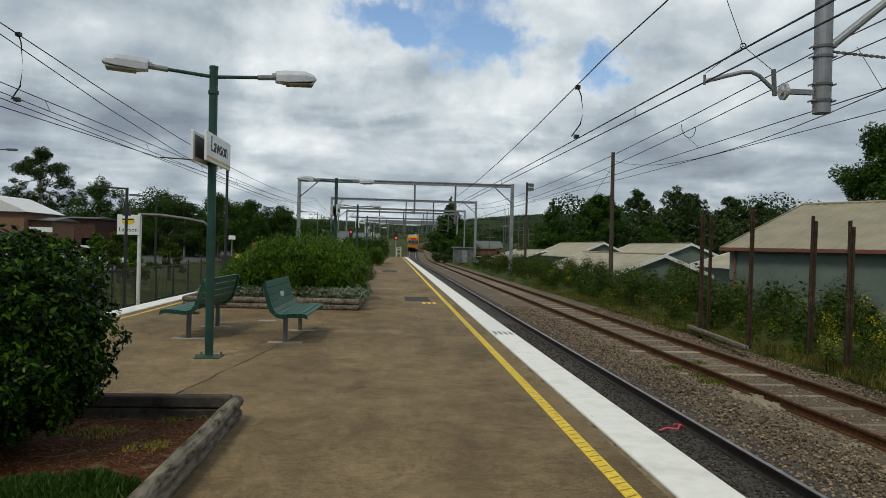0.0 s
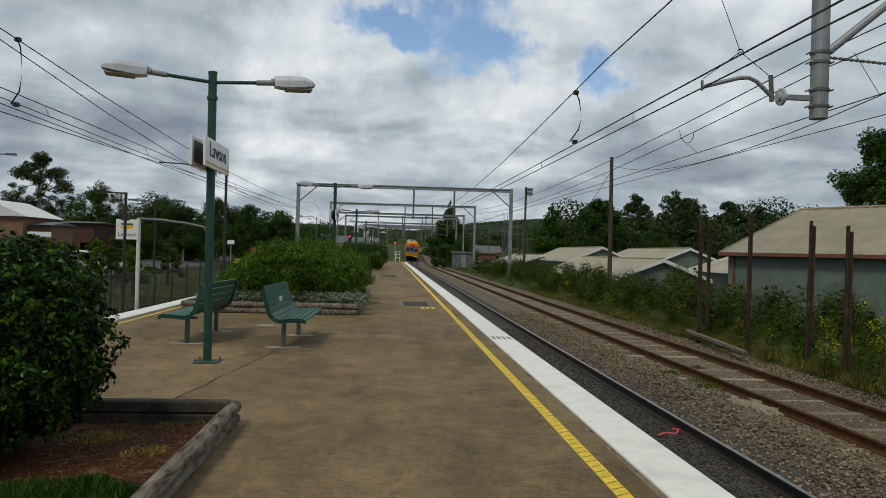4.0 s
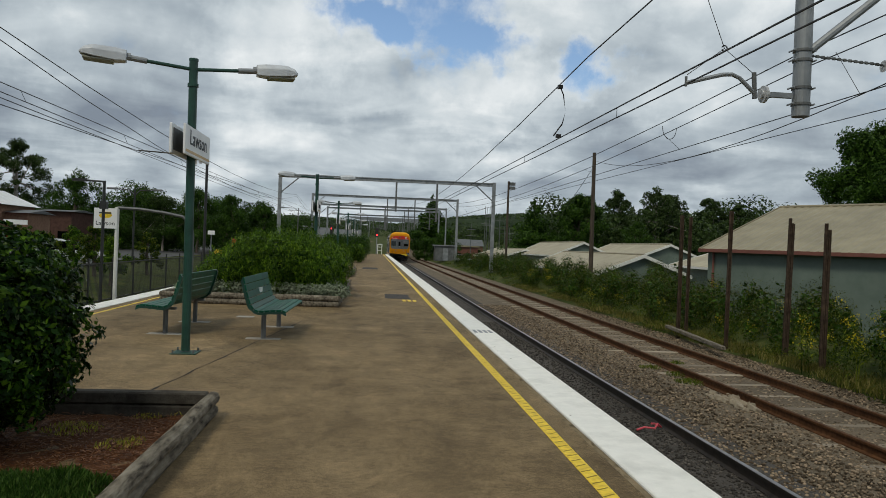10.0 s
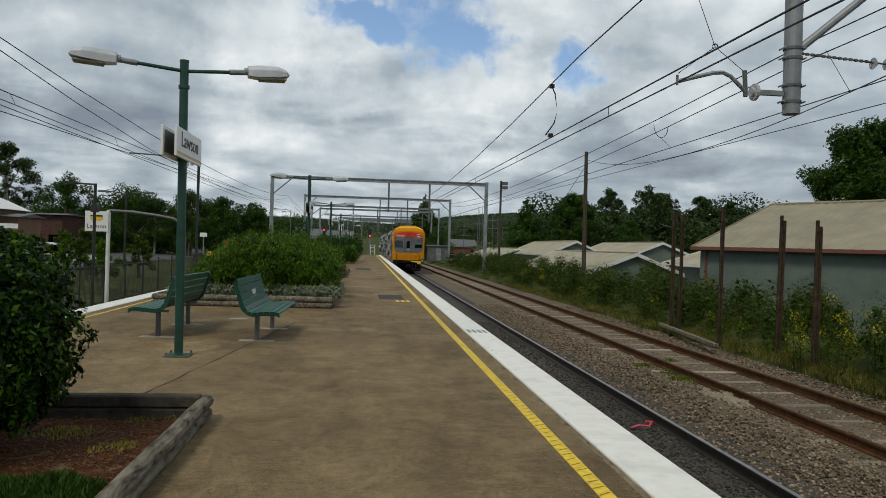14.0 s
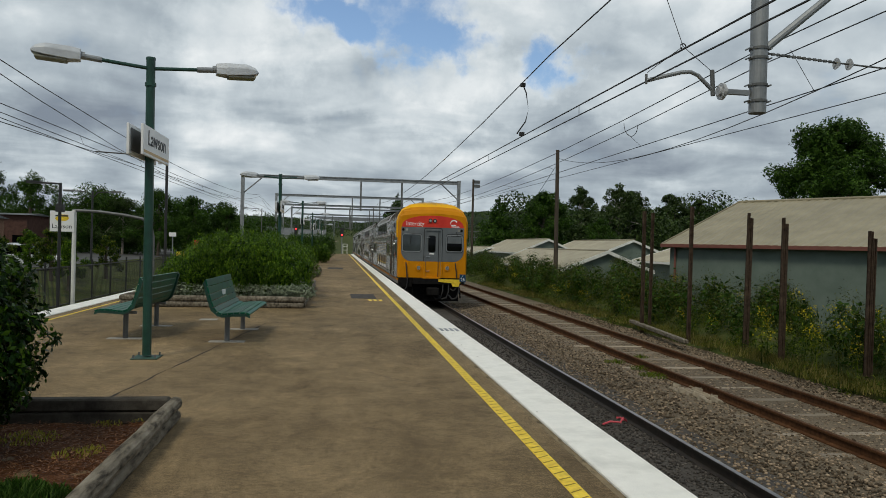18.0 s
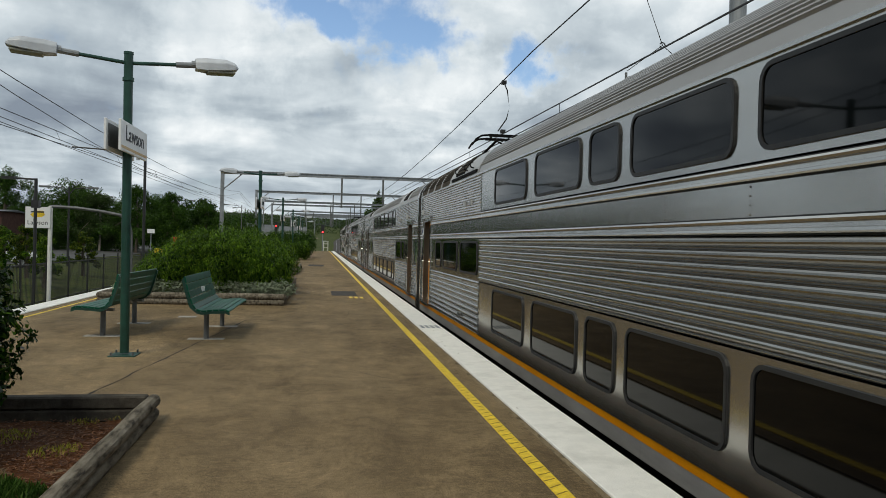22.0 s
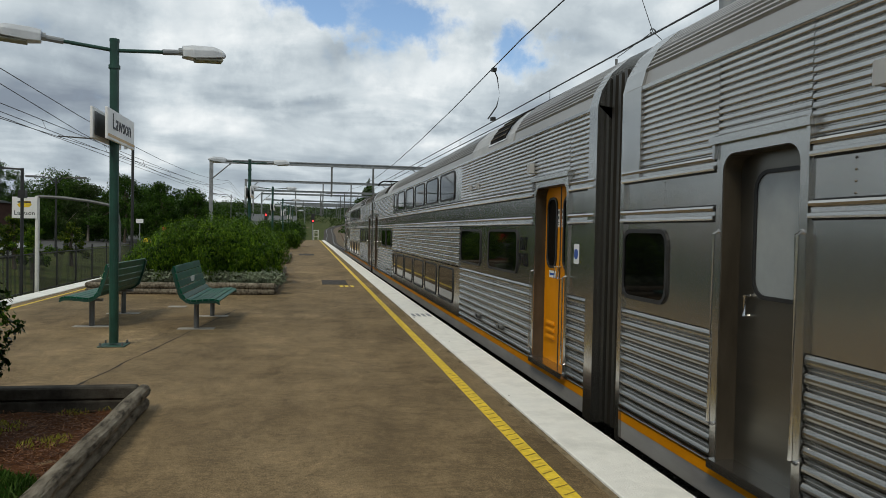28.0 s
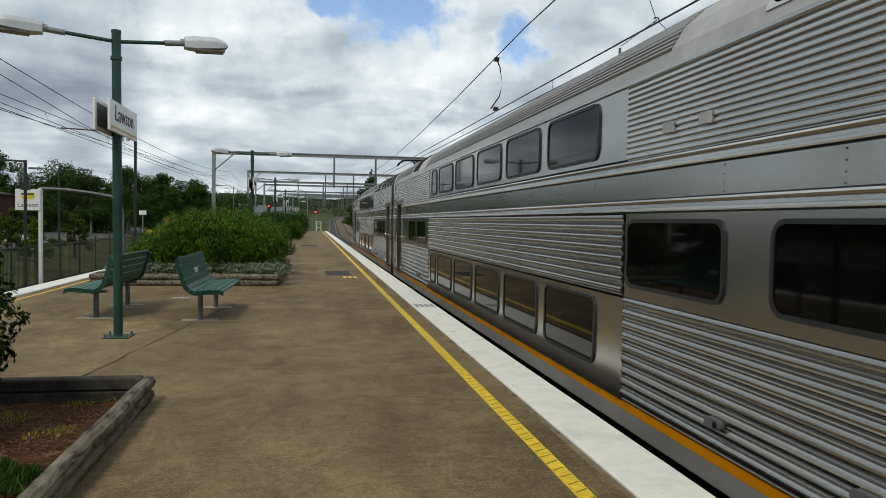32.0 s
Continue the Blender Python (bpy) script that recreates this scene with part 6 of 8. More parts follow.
# ---- platform furniture ----
def platform_lamp(y, x=-2.16, detail=True):
    l = thing("platform_lamp", "dark green double-arm platform lamp post with station name board", "lamp post", "platform lamps", at=pose(x, y, 0, 0, -0.45, 0))
    rod("post", (0, 0, 0.03), (0, 0, 3.51), 0.051, M["green_paint"], l, seg=14)
    rod("cap", (0, 0, 3.51), (0, 0, 3.54), 0.055, M["green_paint"], l, seg=14)
    rod("collar", (0, 0, 3.2), (0, 0, 3.24), 0.064, M["green_paint"], l, seg=14)
    bm = bmesh.new()
    add_box(bm, -0.15, 0.15, -0.15, 0.15, 0.0, 0.014)
    p = part("base_plate", bm, M["green_paint"], l, "green base plate", bevel=0.004)
    for dx in (-0.12, 0.12):
        for dy in (-0.12, 0.12):
            rod("bolt", (dx, dy, 0.014), (dx, dy, 0.05), 0.011, M["galv_dark"], p, seg=6)
    for s in (-1, 1):
        arm = new("arm")
        arm.parent, arm.matrix_basis = l, pose(0, 0, 0, 0, 0, 15)
        rod("tube", (0, 0, 3.41), (s * 0.62, 0.0, 3.46), 0.022, M["green_paint"], arm)
        rod("spigot", (s * 0.52, 0.0, 3.452), (s * 0.76, 0.0, 3.473), 0.034, M["galv"], arm)
        head = new("lamp_head")
        head.parent, head.matrix_basis = l, pose(0, 0, 0, 0, 0, 15) @ pose(s * 0.74, 0, 3.47, 0, -3 * s, 0)
        tagged(head, "grey street-lamp head")
        bm = bmesh.new()
        v = []
        for x0, w, z0, z1 in ((0.0, 0.075, -0.055, 0.075), (0.12, 0.10, -0.07, 0.085), (0.36, 0.11, -0.06, 0.08), (0.46, 0.09, -0.045, 0.045), (0.50, 0.06, -0.03, 0.0)):
            v.append([bm.verts.new((s * x0, yy, zz)) for yy, zz in ((-w, z0), (w, z0), (w, z0 + (z1 - z0) * 0.6), (w * 0.6, z1), (-w * 0.6, z1), (-w, z0 + (z1 - z0) * 0.6))])
        for a, c in zip(v, v[1:]):
            for i in range(6):
                bm.faces.new((a[i], a[(i + 1) % 6], c[(i + 1) % 6], c[i]))
        bm.faces.new(v[0]), bm.faces.new(v[-1])
        part("housing", bm, M["lamp_white"], head, bevel=0.006)
        bm = bmesh.new()
        add_box(bm, min(s * 0.13, s * 0.46), max(s * 0.13, s * 0.46), -0.085, 0.085, -0.095, -0.062)
        part("lens", bm, M["lamp_lens"], head, "dirty yellowed lens", bevel=0.01)
        rod("neck", (s * -0.04, 0, 0.01), (s * 0.02, 0, 0.01), 0.045, M["galv"], head)
    # back-to-back name boards, one on each side of the post
    for s in (-1, 1):
        bd = new("name_board")
        bd.parent, bd.matrix_basis = l, pose(s * 0.075, 0.0, 2.50, 0, 0, 0)
        tagged(bd, "white name board with tan stripe")
        box("panel", -0.014, 0.014, -0.63, 0.58, -0.17, 0.17, M["sign_white"], bd, bevel=0.004)
        x0, x1 = sorted((-s * 0.016, -s * 0.024))
        box("backing", x0, x1, -0.57, 0.52, -0.125, 0.125, M["galv_dark"], bd, "grey backing")
        x0, x1 = sorted((s * 0.012, s * 0.017))
        box("stripe", x0, x1, -0.61, 0.56, -0.14, -0.11, M["sign_tan"], bd, "tan stripe")
        lettering("station_name", "Lawson", 0.25, M["ink"], bd, Matrix.Translation((s * 0.017, -0.02, 0.035)) @ pose(0, 0, 0, 90, 0, 90 * s), "black station name", 1.1)
        for y in (-0.1, 0.1):
            x0, x1 = sorted((0, -s * 0.06))
            box("bracket", x0, x1, y - 0.02, y + 0.02, 0.06, 0.1, M["galv_dark"], bd)
    return l


for i, y in enumerate((9.07, 23.6, 38.3, 53.0, 68.0, 83.0)):
    platform_lamp(y, -2.17 if i == 0 else -1.78)


def bench(x, y, face, label, half=1.0, turn=-1.0):
    """A slatted park bench: contoured seat and back on two pedestal legs; face is the side it looks to."""
    b = thing("bench", label, "bench", "platform benches", at=pose(x, y, 0, 0, 0, turn))
    f = face
    prof = [(0.46, 0.40), (0.40, 0.425), (0.32, 0.425), (0.24, 0.42), (0.16, 0.41), (0.085, 0.405), (0.02, 0.43), (-0.03, 0.495), (-0.06, 0.58), (-0.09, 0.675), (-0.115, 0.775), (-0.14, 0.875)]
    for i, (u, z) in enumerate(prof[:-1]):
        u2, z2 = prof[i + 1]
        d = Vector((u2 - u, z2 - z)).normalized()
        nrm = Vector((-d.y, d.x))
        bm = bmesh.new()
        w, th = (Vector((u2 - u, z2 - z)).length / 2 - 0.005), 0.012
        c = Vector(((u + u2) / 2, (z + z2) / 2))
        pts = [c - d * w - nrm * th, c + d * w - nrm * th, c + d * w + nrm * th, c - d * w + nrm * th]
        slab(bm, [(p.x, p.y) for p in pts], lambda a, q, yy: (f * a, yy, q), -half, half)
        part("seat_slat" if i < 6 else "back_slat", bm, M["bench_green"], b, "green painted timber slat", bevel=0.004)
    for yy in (0.02 - half, half - 0.02):
        bm = bmesh.new()
        lo = [(u, z - 0.012) for u, z in prof]
        hi = [(u - (0.03 if z > 0.45 else 0), z - 0.045) for u, z in prof]
        slab(bm, lo + hi[::-1], lambda a, q, d: (f * a, yy + d, q), -0.02, 0.02)
        part("end_frame", bm, M["green_paint"], b, "dark green end frame")
    for yy in (0.26 - half, half - 0.26):
        rod("leg", (f * 0.12, yy, 0.0), (f * 0.12, yy, 0.37), 0.035, M["galv_dark"], b, "grey steel pedestal leg")
        box("bracket", min(f * -0.02, f * 0.36), max(f * -0.02, f * 0.36), yy - 0.03, yy + 0.03, 0.35, 0.385, M["galv_dark"], b)
        box("footing", f * 0.12 - 0.24, f * 0.12 + 0.24, yy - 0.09, yy + 0.09, -0.02, 0.006, M["footing"], b, "pale concrete footing patch")
    box("plaque", min(f * -0.05, f * -0.075), max(f * -0.05, f * -0.075), -0.1, 0.1, 0.61, 0.68, M["sign_white"], b, "small pale plaque").rotation_euler = (0, 0, 0)
    return b


M["footing"] = material("pale_footing", [(0.26, 0.24, 0.21), (0.42, 0.4, 0.36)], 0.85, scale=12, dark=0.3, dark_scale=4)
bench(-1.57, 11.26, 1, "dark green slatted bench on grey pedestals facing the near track")
bench(-2.74, 11.58, -1, "dark green slatted bench on grey pedestals facing the far side", 1.05, -1.5)


def platform_marks():
    """Patches, cracks, ironwork and paint on the platform."""
    box("service_cover", 0.40, 1.05, 18.9, 20.5, -0.01, 0.005, M["asphalt_dark"], plat, "dark square patch")
    for i in range(3):
        box("paint_mark", 0.82 + 0.13 * i, 0.90 + 0.13 * i, 18.1, 18.6, -0.01, 0.004, M["yellow_paint"], plat, "yellow painted mark")
    box("service_cover", -0.5, 0.35, 40.0, 42.5, -0.01, 0.005, M["asphalt_dark"], plat, "dark patch")
    for i in range(4):
        box("stencil", EDGE_R - 0.36 + 0.085 * i, EDGE_R - 0.31 + 0.085 * i, 11.9, 12.3, -0.01, 0.0085, M["galv"], plat, "grey stencilled mark")
    box("footing_patch", -2.35, -2.05, 13.3, 13.55, -0.01, 0.005, M["footing"], plat, "pale concrete patch")
    rngc = random.Random(12)

    def crack(x, y, ang, length, w):
        pts = [(x, y)]
        n = int(length / 0.12)
        for i in range(n):
            ang += rngc.uniform(-0.35, 0.35) * 0.5
            pts.append((pts[-1][0] + 0.12 * math.cos(ang), pts[-1][1] + 0.12 * math.sin(ang)))
        v, f = [], []
        for i, (px, py) in enumerate(pts):
            k = 0.6 * w * rngc.uniform(0.3, 1.2)
            v += [(px - k, py, 0.0035), (px + k, py + k * 0.4, 0.0035)]
            if i:
                f.append((2 * i - 2, 2 * i - 1, 2 * i + 1, 2 * i))
        ob = new("crack", raw("crack", v, f, M["crack"]))
        ob.parent = plat
    crack(0.55, 16.2, -1.4, 3.0, 0.006)
    crack(1.05, 9.9, -1.2, 1.4, 0.008)
    crack(0.9, 7.4, 2.4, 0.9, 0.008)
    # seams between pours
    for x0, y0, x1, y1, w in ((-1.2, 13.1, 1.35, 12.0, 0.012), (-1.15, 13.0, -1.95, 6.6, 0.018), (-0.9, 21.5, 1.3, 21.2, 0.012)):
        n = 40
        v, f = [], []
        for i in range(n + 1):
            t = i / n
            px, py = x0 + (x1 - x0) * t + rngc.uniform(-0.012, 0.012), y0 + (y1 - y0) * t + rngc.uniform(-0.012, 0.012)
            k = 0.6 * w * rngc.uniform(0.3, 1.5)
            d = Vector((x1 - x0, y1 - y0)).normalized()
            v += [(px - d.y * k, py + d.x * k, 0.003), (px + d.y * k, py - d.x * k, 0.003)]
            if i:
                f.append((2 * i - 2, 2 * i - 1, 2 * i + 1, 2 * i))
        ob = new("seam", raw("seam", v, f, M["crack"]))
        ob.parent = plat
    # spots of missing paint on the coping
    for i in range(18):
        px, py = rngc.uniform(EDGE_R - 0.39, EDGE_R - 0.30 + 0.25 * rngc.random() ** 3), rngc.uniform(3.2, 30)
        k = rngc.uniform(0.004, 0.014)
        v = [(px + k * math.cos(a) * rngc.uniform(0.5, 1.3), py + 1.8 * k * math.sin(a) * rngc.uniform(0.5, 1.3), 0.0085) for a in (j * 0.785 for j in range(8))]
        ob = new("paint_chip", raw("paint_chip", v, [tuple(range(8))], M["concrete"]))
        ob.parent = plat
    # raised dashes worn into the yellow line
    for i in range(150):
        y = 3.2 + i * 0.115
        ob = new("tread_mark", TREAD)
        ob.parent, ob.matrix_basis = plat, pose(1.44 + rngc.uniform(-0.006, 0.006), y, 0.0055, 0, 0, rngc.uniform(-4, 4))


M["crack"] = material("crack_shadow", [(0.03, 0.027, 0.023), (0.055, 0.048, 0.04)], 0.95, scale=10)
M["tread"] = material("worn_through_paint", [(0.20, 0.14, 0.03), (0.34, 0.24, 0.04)], 0.8, scale=30)
TREAD = raw("tread_mark", [(-0.044, -0.022, 0), (-0.036, -0.032, 0), (0.044, 0.014, 0), (0.036, 0.024, 0)], [(0, 1, 2, 3)], M["tread"])
platform_marks()

# ---- overhead line ----
def wire(name, pts, r=0.008, parent=None, mat=None):
    bm = bmesh.new()
    add_tube(bm, pts, r, 5)
    return part(name, bm, mat or M["wire"], parent)


def line(x, zs, y0, y1, label, links=((0, 1),), step=7.0, span=58.6, phase=8.6):
    """The wires over one track (height, sag, offset, radius, slope), with droppers between them."""
    o = thing("overhead_line", label, "overhead wire")
    def z_at(w, y):
        u = ((y - phase) / span) % 1.0
        return w[0] - w[1] * 4 * u * (1 - u) + w[4] * (min(y, 67.0) - phase) + rise(y) * 0.9
    n = int((y1 - y0) / 6)
    for w in zs:
        wire("wire", [(x + w[2] + bend(y), y, z_at(w, y)) for y in (y0 + (y1 - y0) * i / n for i in range(n + 1))], w[3], o)
    for a, b in links:
        y = y0 + 3.2
        while y < min(y1, 110):
            za, zb = z_at(zs[a], y), z_at(zs[b], y)
            wire("dropper", [(x + zs[a][2], y, za), (x + zs[b][2] + 0.003, y + 0.004, zb)], 0.005, o)
            y += step
    return o


near_line = line(3.60, [(4.93, 0.76, 0.0, 0.011, 0.004), (3.66, 0.03, 0.16, 0.011, 0.011), (3.50, 0.0, 0.16, 0.010, 0.010)], -6, 250, "dark overhead wires with droppers above the near track", ((1, 2),))
far_line = line(7.36, [(5.18, 0.72, 0.0, 0.011, 0.003), (4.92, 0.84, 0.0, 0.010, 0.003), (4.14, 0.03, 0.44, 0.010, 0.001)], -6, 250, "dark overhead wires with droppers above the siding", ((1, 2),))
side_line = line(7.36, [(4.36, 0.0, 2.5, 0.010, 0.010)], -6, 130, "dark feeder wire beside the siding", ())
left_line = line(TRACK_L, [(5.45, 0.92, 0.0, 0.011, 0.002), (5.42, 1.46, 0.0, 0.010, 0.0), (4.13, 0.0, 0.0, 0.010, 0.003), (3.94, 0.02, 0.1, 0.009, 0.0), (3.86, 0.05, 0.05, 0.009, 0.0), (3.63, 0.0, 0.0, 0.010, 0.018)], -6, 250, "dark overhead wires above the far-side track", ((2, 3),), 6.0)


wire("feeder", [(12.28 - 4.08 * u, 40 - 31.4 * u, 6.5 - 5.49 * u + 3.57 * u * u) for u in (i / 16 for i in range(19))], 0.011, side_line)


def jumper(parent, x, y, z0, z1, dx):
    pts = [(x, y, z0), (x + dx * 0.5, y, z0 - 0.15), (x + dx * 0.9, y, (z0 + z1) / 2), (x + dx * 0.5, y, z1 + 0.25), (x - 0.1, y, z1)]
    wire("jumper_cable", pts, 0.014, parent)
    for z in (z0, z1):
        bm = bmesh.new()
        add_box(bm, x - 0.045, x + 0.045, y - 0.05, y + 0.05, z - 0.035, z + 0.035)
        part("clamp", bm, M["wire"], parent)


jumper(near_line, 3.62, 14.3, 4.66, 3.68, 0.14)
jumper(left_line, TRACK_L, 14.1, 5.16, 3.95, 0.1)
bm = bmesh.new()
add_tube(bm, [(7.36 + 0.02 * math.cos(a), 17.85 - 0.4 * math.cos(a), 4.62 - 0.1 * math.cos(a) + 0.3 * math.sin(a)) for a in (radians(d) for d in range(180, 361, 20))], 0.008, 5)
part("wire_loop", bm, M["wire"], far_line)


def portal(y, xl, xr, h, drops=(), name="overhead_portal", label="grey steel overhead-line portal with knee braces", base=None, r=0.15):
    zz = rise(y)
    bx = bend(y)
    p = thing(name, label, "overhead gantry", "overhead portals", at=pose(bx, y, zz))
    for x, s in ((xl, 1), (xr, -1)):
        g = BED + 0.1 if base is None else base
        box("leg", x - r, x + r, -r, r, g, h + 0.22, M["galv"], p, "grey steel mast", bevel=0.01)
        box("footing", x - 0.3, x + 0.3, -0.3, 0.3, g - 0.3, g + 0.12, M["concrete"], p)
        rod("knee_brace", (x, 0, h - 1.6), (x + s * 1.7, 0, h - 0.1), 0.06, M["galv"], p)
    bm = bmesh.new()
    n = 3
    for z in (-0.13, 0.13):
        add_box(bm, xl + 0.1, xr - 0.1, -0.1, 0.1, h + z - 0.035, h + z + 0.035)
    add_box(bm, xl + 0.1, xr - 0.1, -0.03, 0.03, h - 0.12, h + 0.12)
    part("beam", bm, M["galv"], p, "grey steel cross beam")
    for x, z in drops:
        d = box("drop_post", x - 0.08, x + 0.08, -0.08, 0.08, z, h - 0.1, M["galv_dark"], p, "drop post")
        for dz in (0.25,):
            s = -1 if x > 0 else 1
            rod("register_arm", (x, 0, z + dz), (x + s * 1.3, 0, z + dz + 0.12), 0.025, M["galv_dark"], d)
    return p


portal(67.2, -8.5, 11.05, 7.25, ((2.0, 4.4), (5.75, 3.6)))
portal(104, -8.6, 11.9, 7.95, ((1.9, 4.2), (5.8, 3.6)))
portal(144, -9.2, 12.6, 8.0, ((1.9, 4.0), (5.8, 3.4)))
portal(196, -9.0, 12.4, 7.2, ((1.9, 4.0),))
portal(250, -9.0, 12.4, 7.2, ((1.9, 4.0),))
portal(320, -9.5, 12.4, 7.2)
for y, xl, xr, h in ((123, -9.0, 12.2, 7.6), (168, -9.1, 12.6, 7.4), (222, -9.0, 12.4, 7.2), (284, -9.3, 12.4, 7.2)):
    portal(y, xl, xr, h, ((-2.2, 4.2), (1.9, 4.0), (5.8, 3.6), (9.4, 4.0)), r=0.11)


def near_mast():
    """The portal overhead whose drop post, registration arm and tie show above the tracks."""
    y = 8.6
    p = portal(y, -9.7, 10.6, 7.6, (), label="grey steel overhead-line portal with a round drop post")
    d = rod("drop_post", (5.22, 0, 3.17), (5.22, 0, 7.5), 0.105, M["galv"], p, "round grey drop post", seg=20)
    for z in (3.32, 3.52, 3.86, 3.98):
        bm = bmesh.new()
        add_rod(bm, (5.22, 0, z - 0.016), (5.22, 0, z + 0.016), 0.117, seg=20)
        part("clamp", bm, M["galv_dark"], d, "bolted clamp band")
        for x in (5.085, 5.355):
            rod("bolt", (x, -0.07, z), (x, 0.07, z), 0.012, M["galv"], d, seg=6)
    a = new("registration_arm")
    a.parent = p
    tagged(a, "grey steel registration arm with porcelain insulator")
    box("bracket", 4.80, 5.1, -0.03, 0.03, 3.39, 3.45, M["galv"], a)
    for x, r in ((4.70, 0.06), (4.735, 0.105), (4.77, 0.06)):
        rod("insulator", (x - 0.018, 0, 3.42), (x + 0.018, 0, 3.42), r, M["porcelain"], a, seg=18)
    rod("clamp", (4.62, 0, 3.36), (4.60, 0, 3.68), 0.028, M["galv_dark"], a)
    bm = bmesh.new()
    add_tube(bm, [(4.62, 0, 3.42), (4.42, 0, 3.60), (4.32, 0, 3.64), (4.2, 0, 3.63), (3.98, 0, 3.57), (3.74, 0, 3.50)], 0.026, 8)
    part("arm", bm, M["galv"], a)
    rod("clip", (3.74, 0, 3.46), (3.74, 0, 3.58), 0.016, M["galv_dark"], a)
    wire("tie_wire", [(4.60, 0, 3.66), (4.21, 0, 3.95)], 0.0045, a)
    wire("tie_wire", [(3.75, 0, 3.60), (4.21, 0, 3.95)], 0.0045, a)
    wire("tie_wire", [(4.21, 0, 3.95), (3.55, 0, 5.6)], 0.0045, a)
    bm = bmesh.new()
    add_tube(bm, [(4.21 + 0.035 * math.cos(t), 0, 3.95 + 0.035 * math.sin(t)) for t in (i * math.pi / 6 for i in range(13))], 0.008, 5)
    part("ring", bm, M["wire"], a)
    rod("brace", (5.3, 0, 3.98), (7.6, 0, 5.9), 0.05, M["galv"], p, "diagonal steel brace")
    t = new("span_tie")
    t.parent = p
    tagged(t, "chain tie with disc insulators")
    bm = bmesh.new()
    for i in range(26):
        x = 5.34 + i * 0.036
        z = 3.93 - 0.055 * (i / 26)
        add_box(bm, x - 0.022, x + 0.022, -0.006 - 0.012 * (i % 2), 0.006 + 0.012 * (i % 2), z - 0.006 - 0.012 * ((i + 1) % 2), z + 0.006 + 0.012 * ((i + 1) % 2))
    part("chain", bm, M["galv_dark"], t)
    for x in (6.32, 6.5):
        rod("insulator", (x - 0.03, 0, 3.86), (x + 0.02, 0, 3.86), 0.075, M["porcelain"], t, seg=16, r1=0.03)
    rod("tie", (6.2, 0, 3.875), (8.9, 0, 3.75), 0.012, M["galv_dark"], t)
    rod("drop_post", (9.2, 0, 3.2), (9.2, 0, 7.5), 0.105, M["galv"], p, "round grey drop post", seg=16)
    rod("register_arm", (9.1, 0, 3.55), (7.2, 0, 3.62), 0.026, M["galv"], p)


near_mast()


def side_mast():
    m = thing("overhead_mast", "thin dark mast with a registration arm over the far-side track", "mast", at=pose(-5.0, 22.5, 0))
    rod("post", (0, 0, 0), (0, 0, 3.72), 0.04, M["black_steel"], m)
    bm = bmesh.new()
    add_tube(bm, [(0, 0, 3.55), (-0.1, 0, 3.7), (-0.35, 0, 3.82), (-1.0, 0, 3.86), (-2.0, 0, 3.9)], 0.022, 6)
    part("arm", bm, M["black_steel"], m)
    rod("insulator", (-0.2, 0, 3.6), (-0.2, 0, 3.75), 0.05, M["porcelain"], m)


side_mast()


# ---- beyond the siding ----
def old_posts():
    rng = random.Random(3)
    for px, y, h, w, n in ((9.95, 22.8, 4.0, 0.055, 1), (10.25, 22.9, 3.85, 0.045, 1), (10.15, 20.0, 3.95, 0.05, 1), (10.5, 17.6, 3.55, 0.026, 2), (10.4, 15.9, 3.4, 0.026, 2), (10.5, 13.2, 3.0, 0.035, 2), (10.6, 11.2, 3.0, 0.035, 2)):
        z = ground_height(px, y) - 0.3
        p = thing("old_post", "rusty brown steel channel post in the weeds", "post", "rusty posts", at=pose(px, y, z, rng.uniform(-1, 1), rng.uniform(-1.2, 1.2), 0))
        for k in range(n):
            dx = 0.085 * k - 0.0425 * (n - 1)
            top = h + 0.3 - 0.14 * k
            bm = bmesh.new()
            add_box(bm, dx - w, dx + w, -0.012, 0.012, 0, top)
            add_box(bm, dx - w, dx - w + 0.02, -0.06, 0.012, 0, top + rng.uniform(-0.05, 0.03))
            add_box(bm, dx + w - 0.02, dx + w, -0.06, 0.012, 0, top)
            part("channel", bm, M["rust_post"], p)


old_posts()


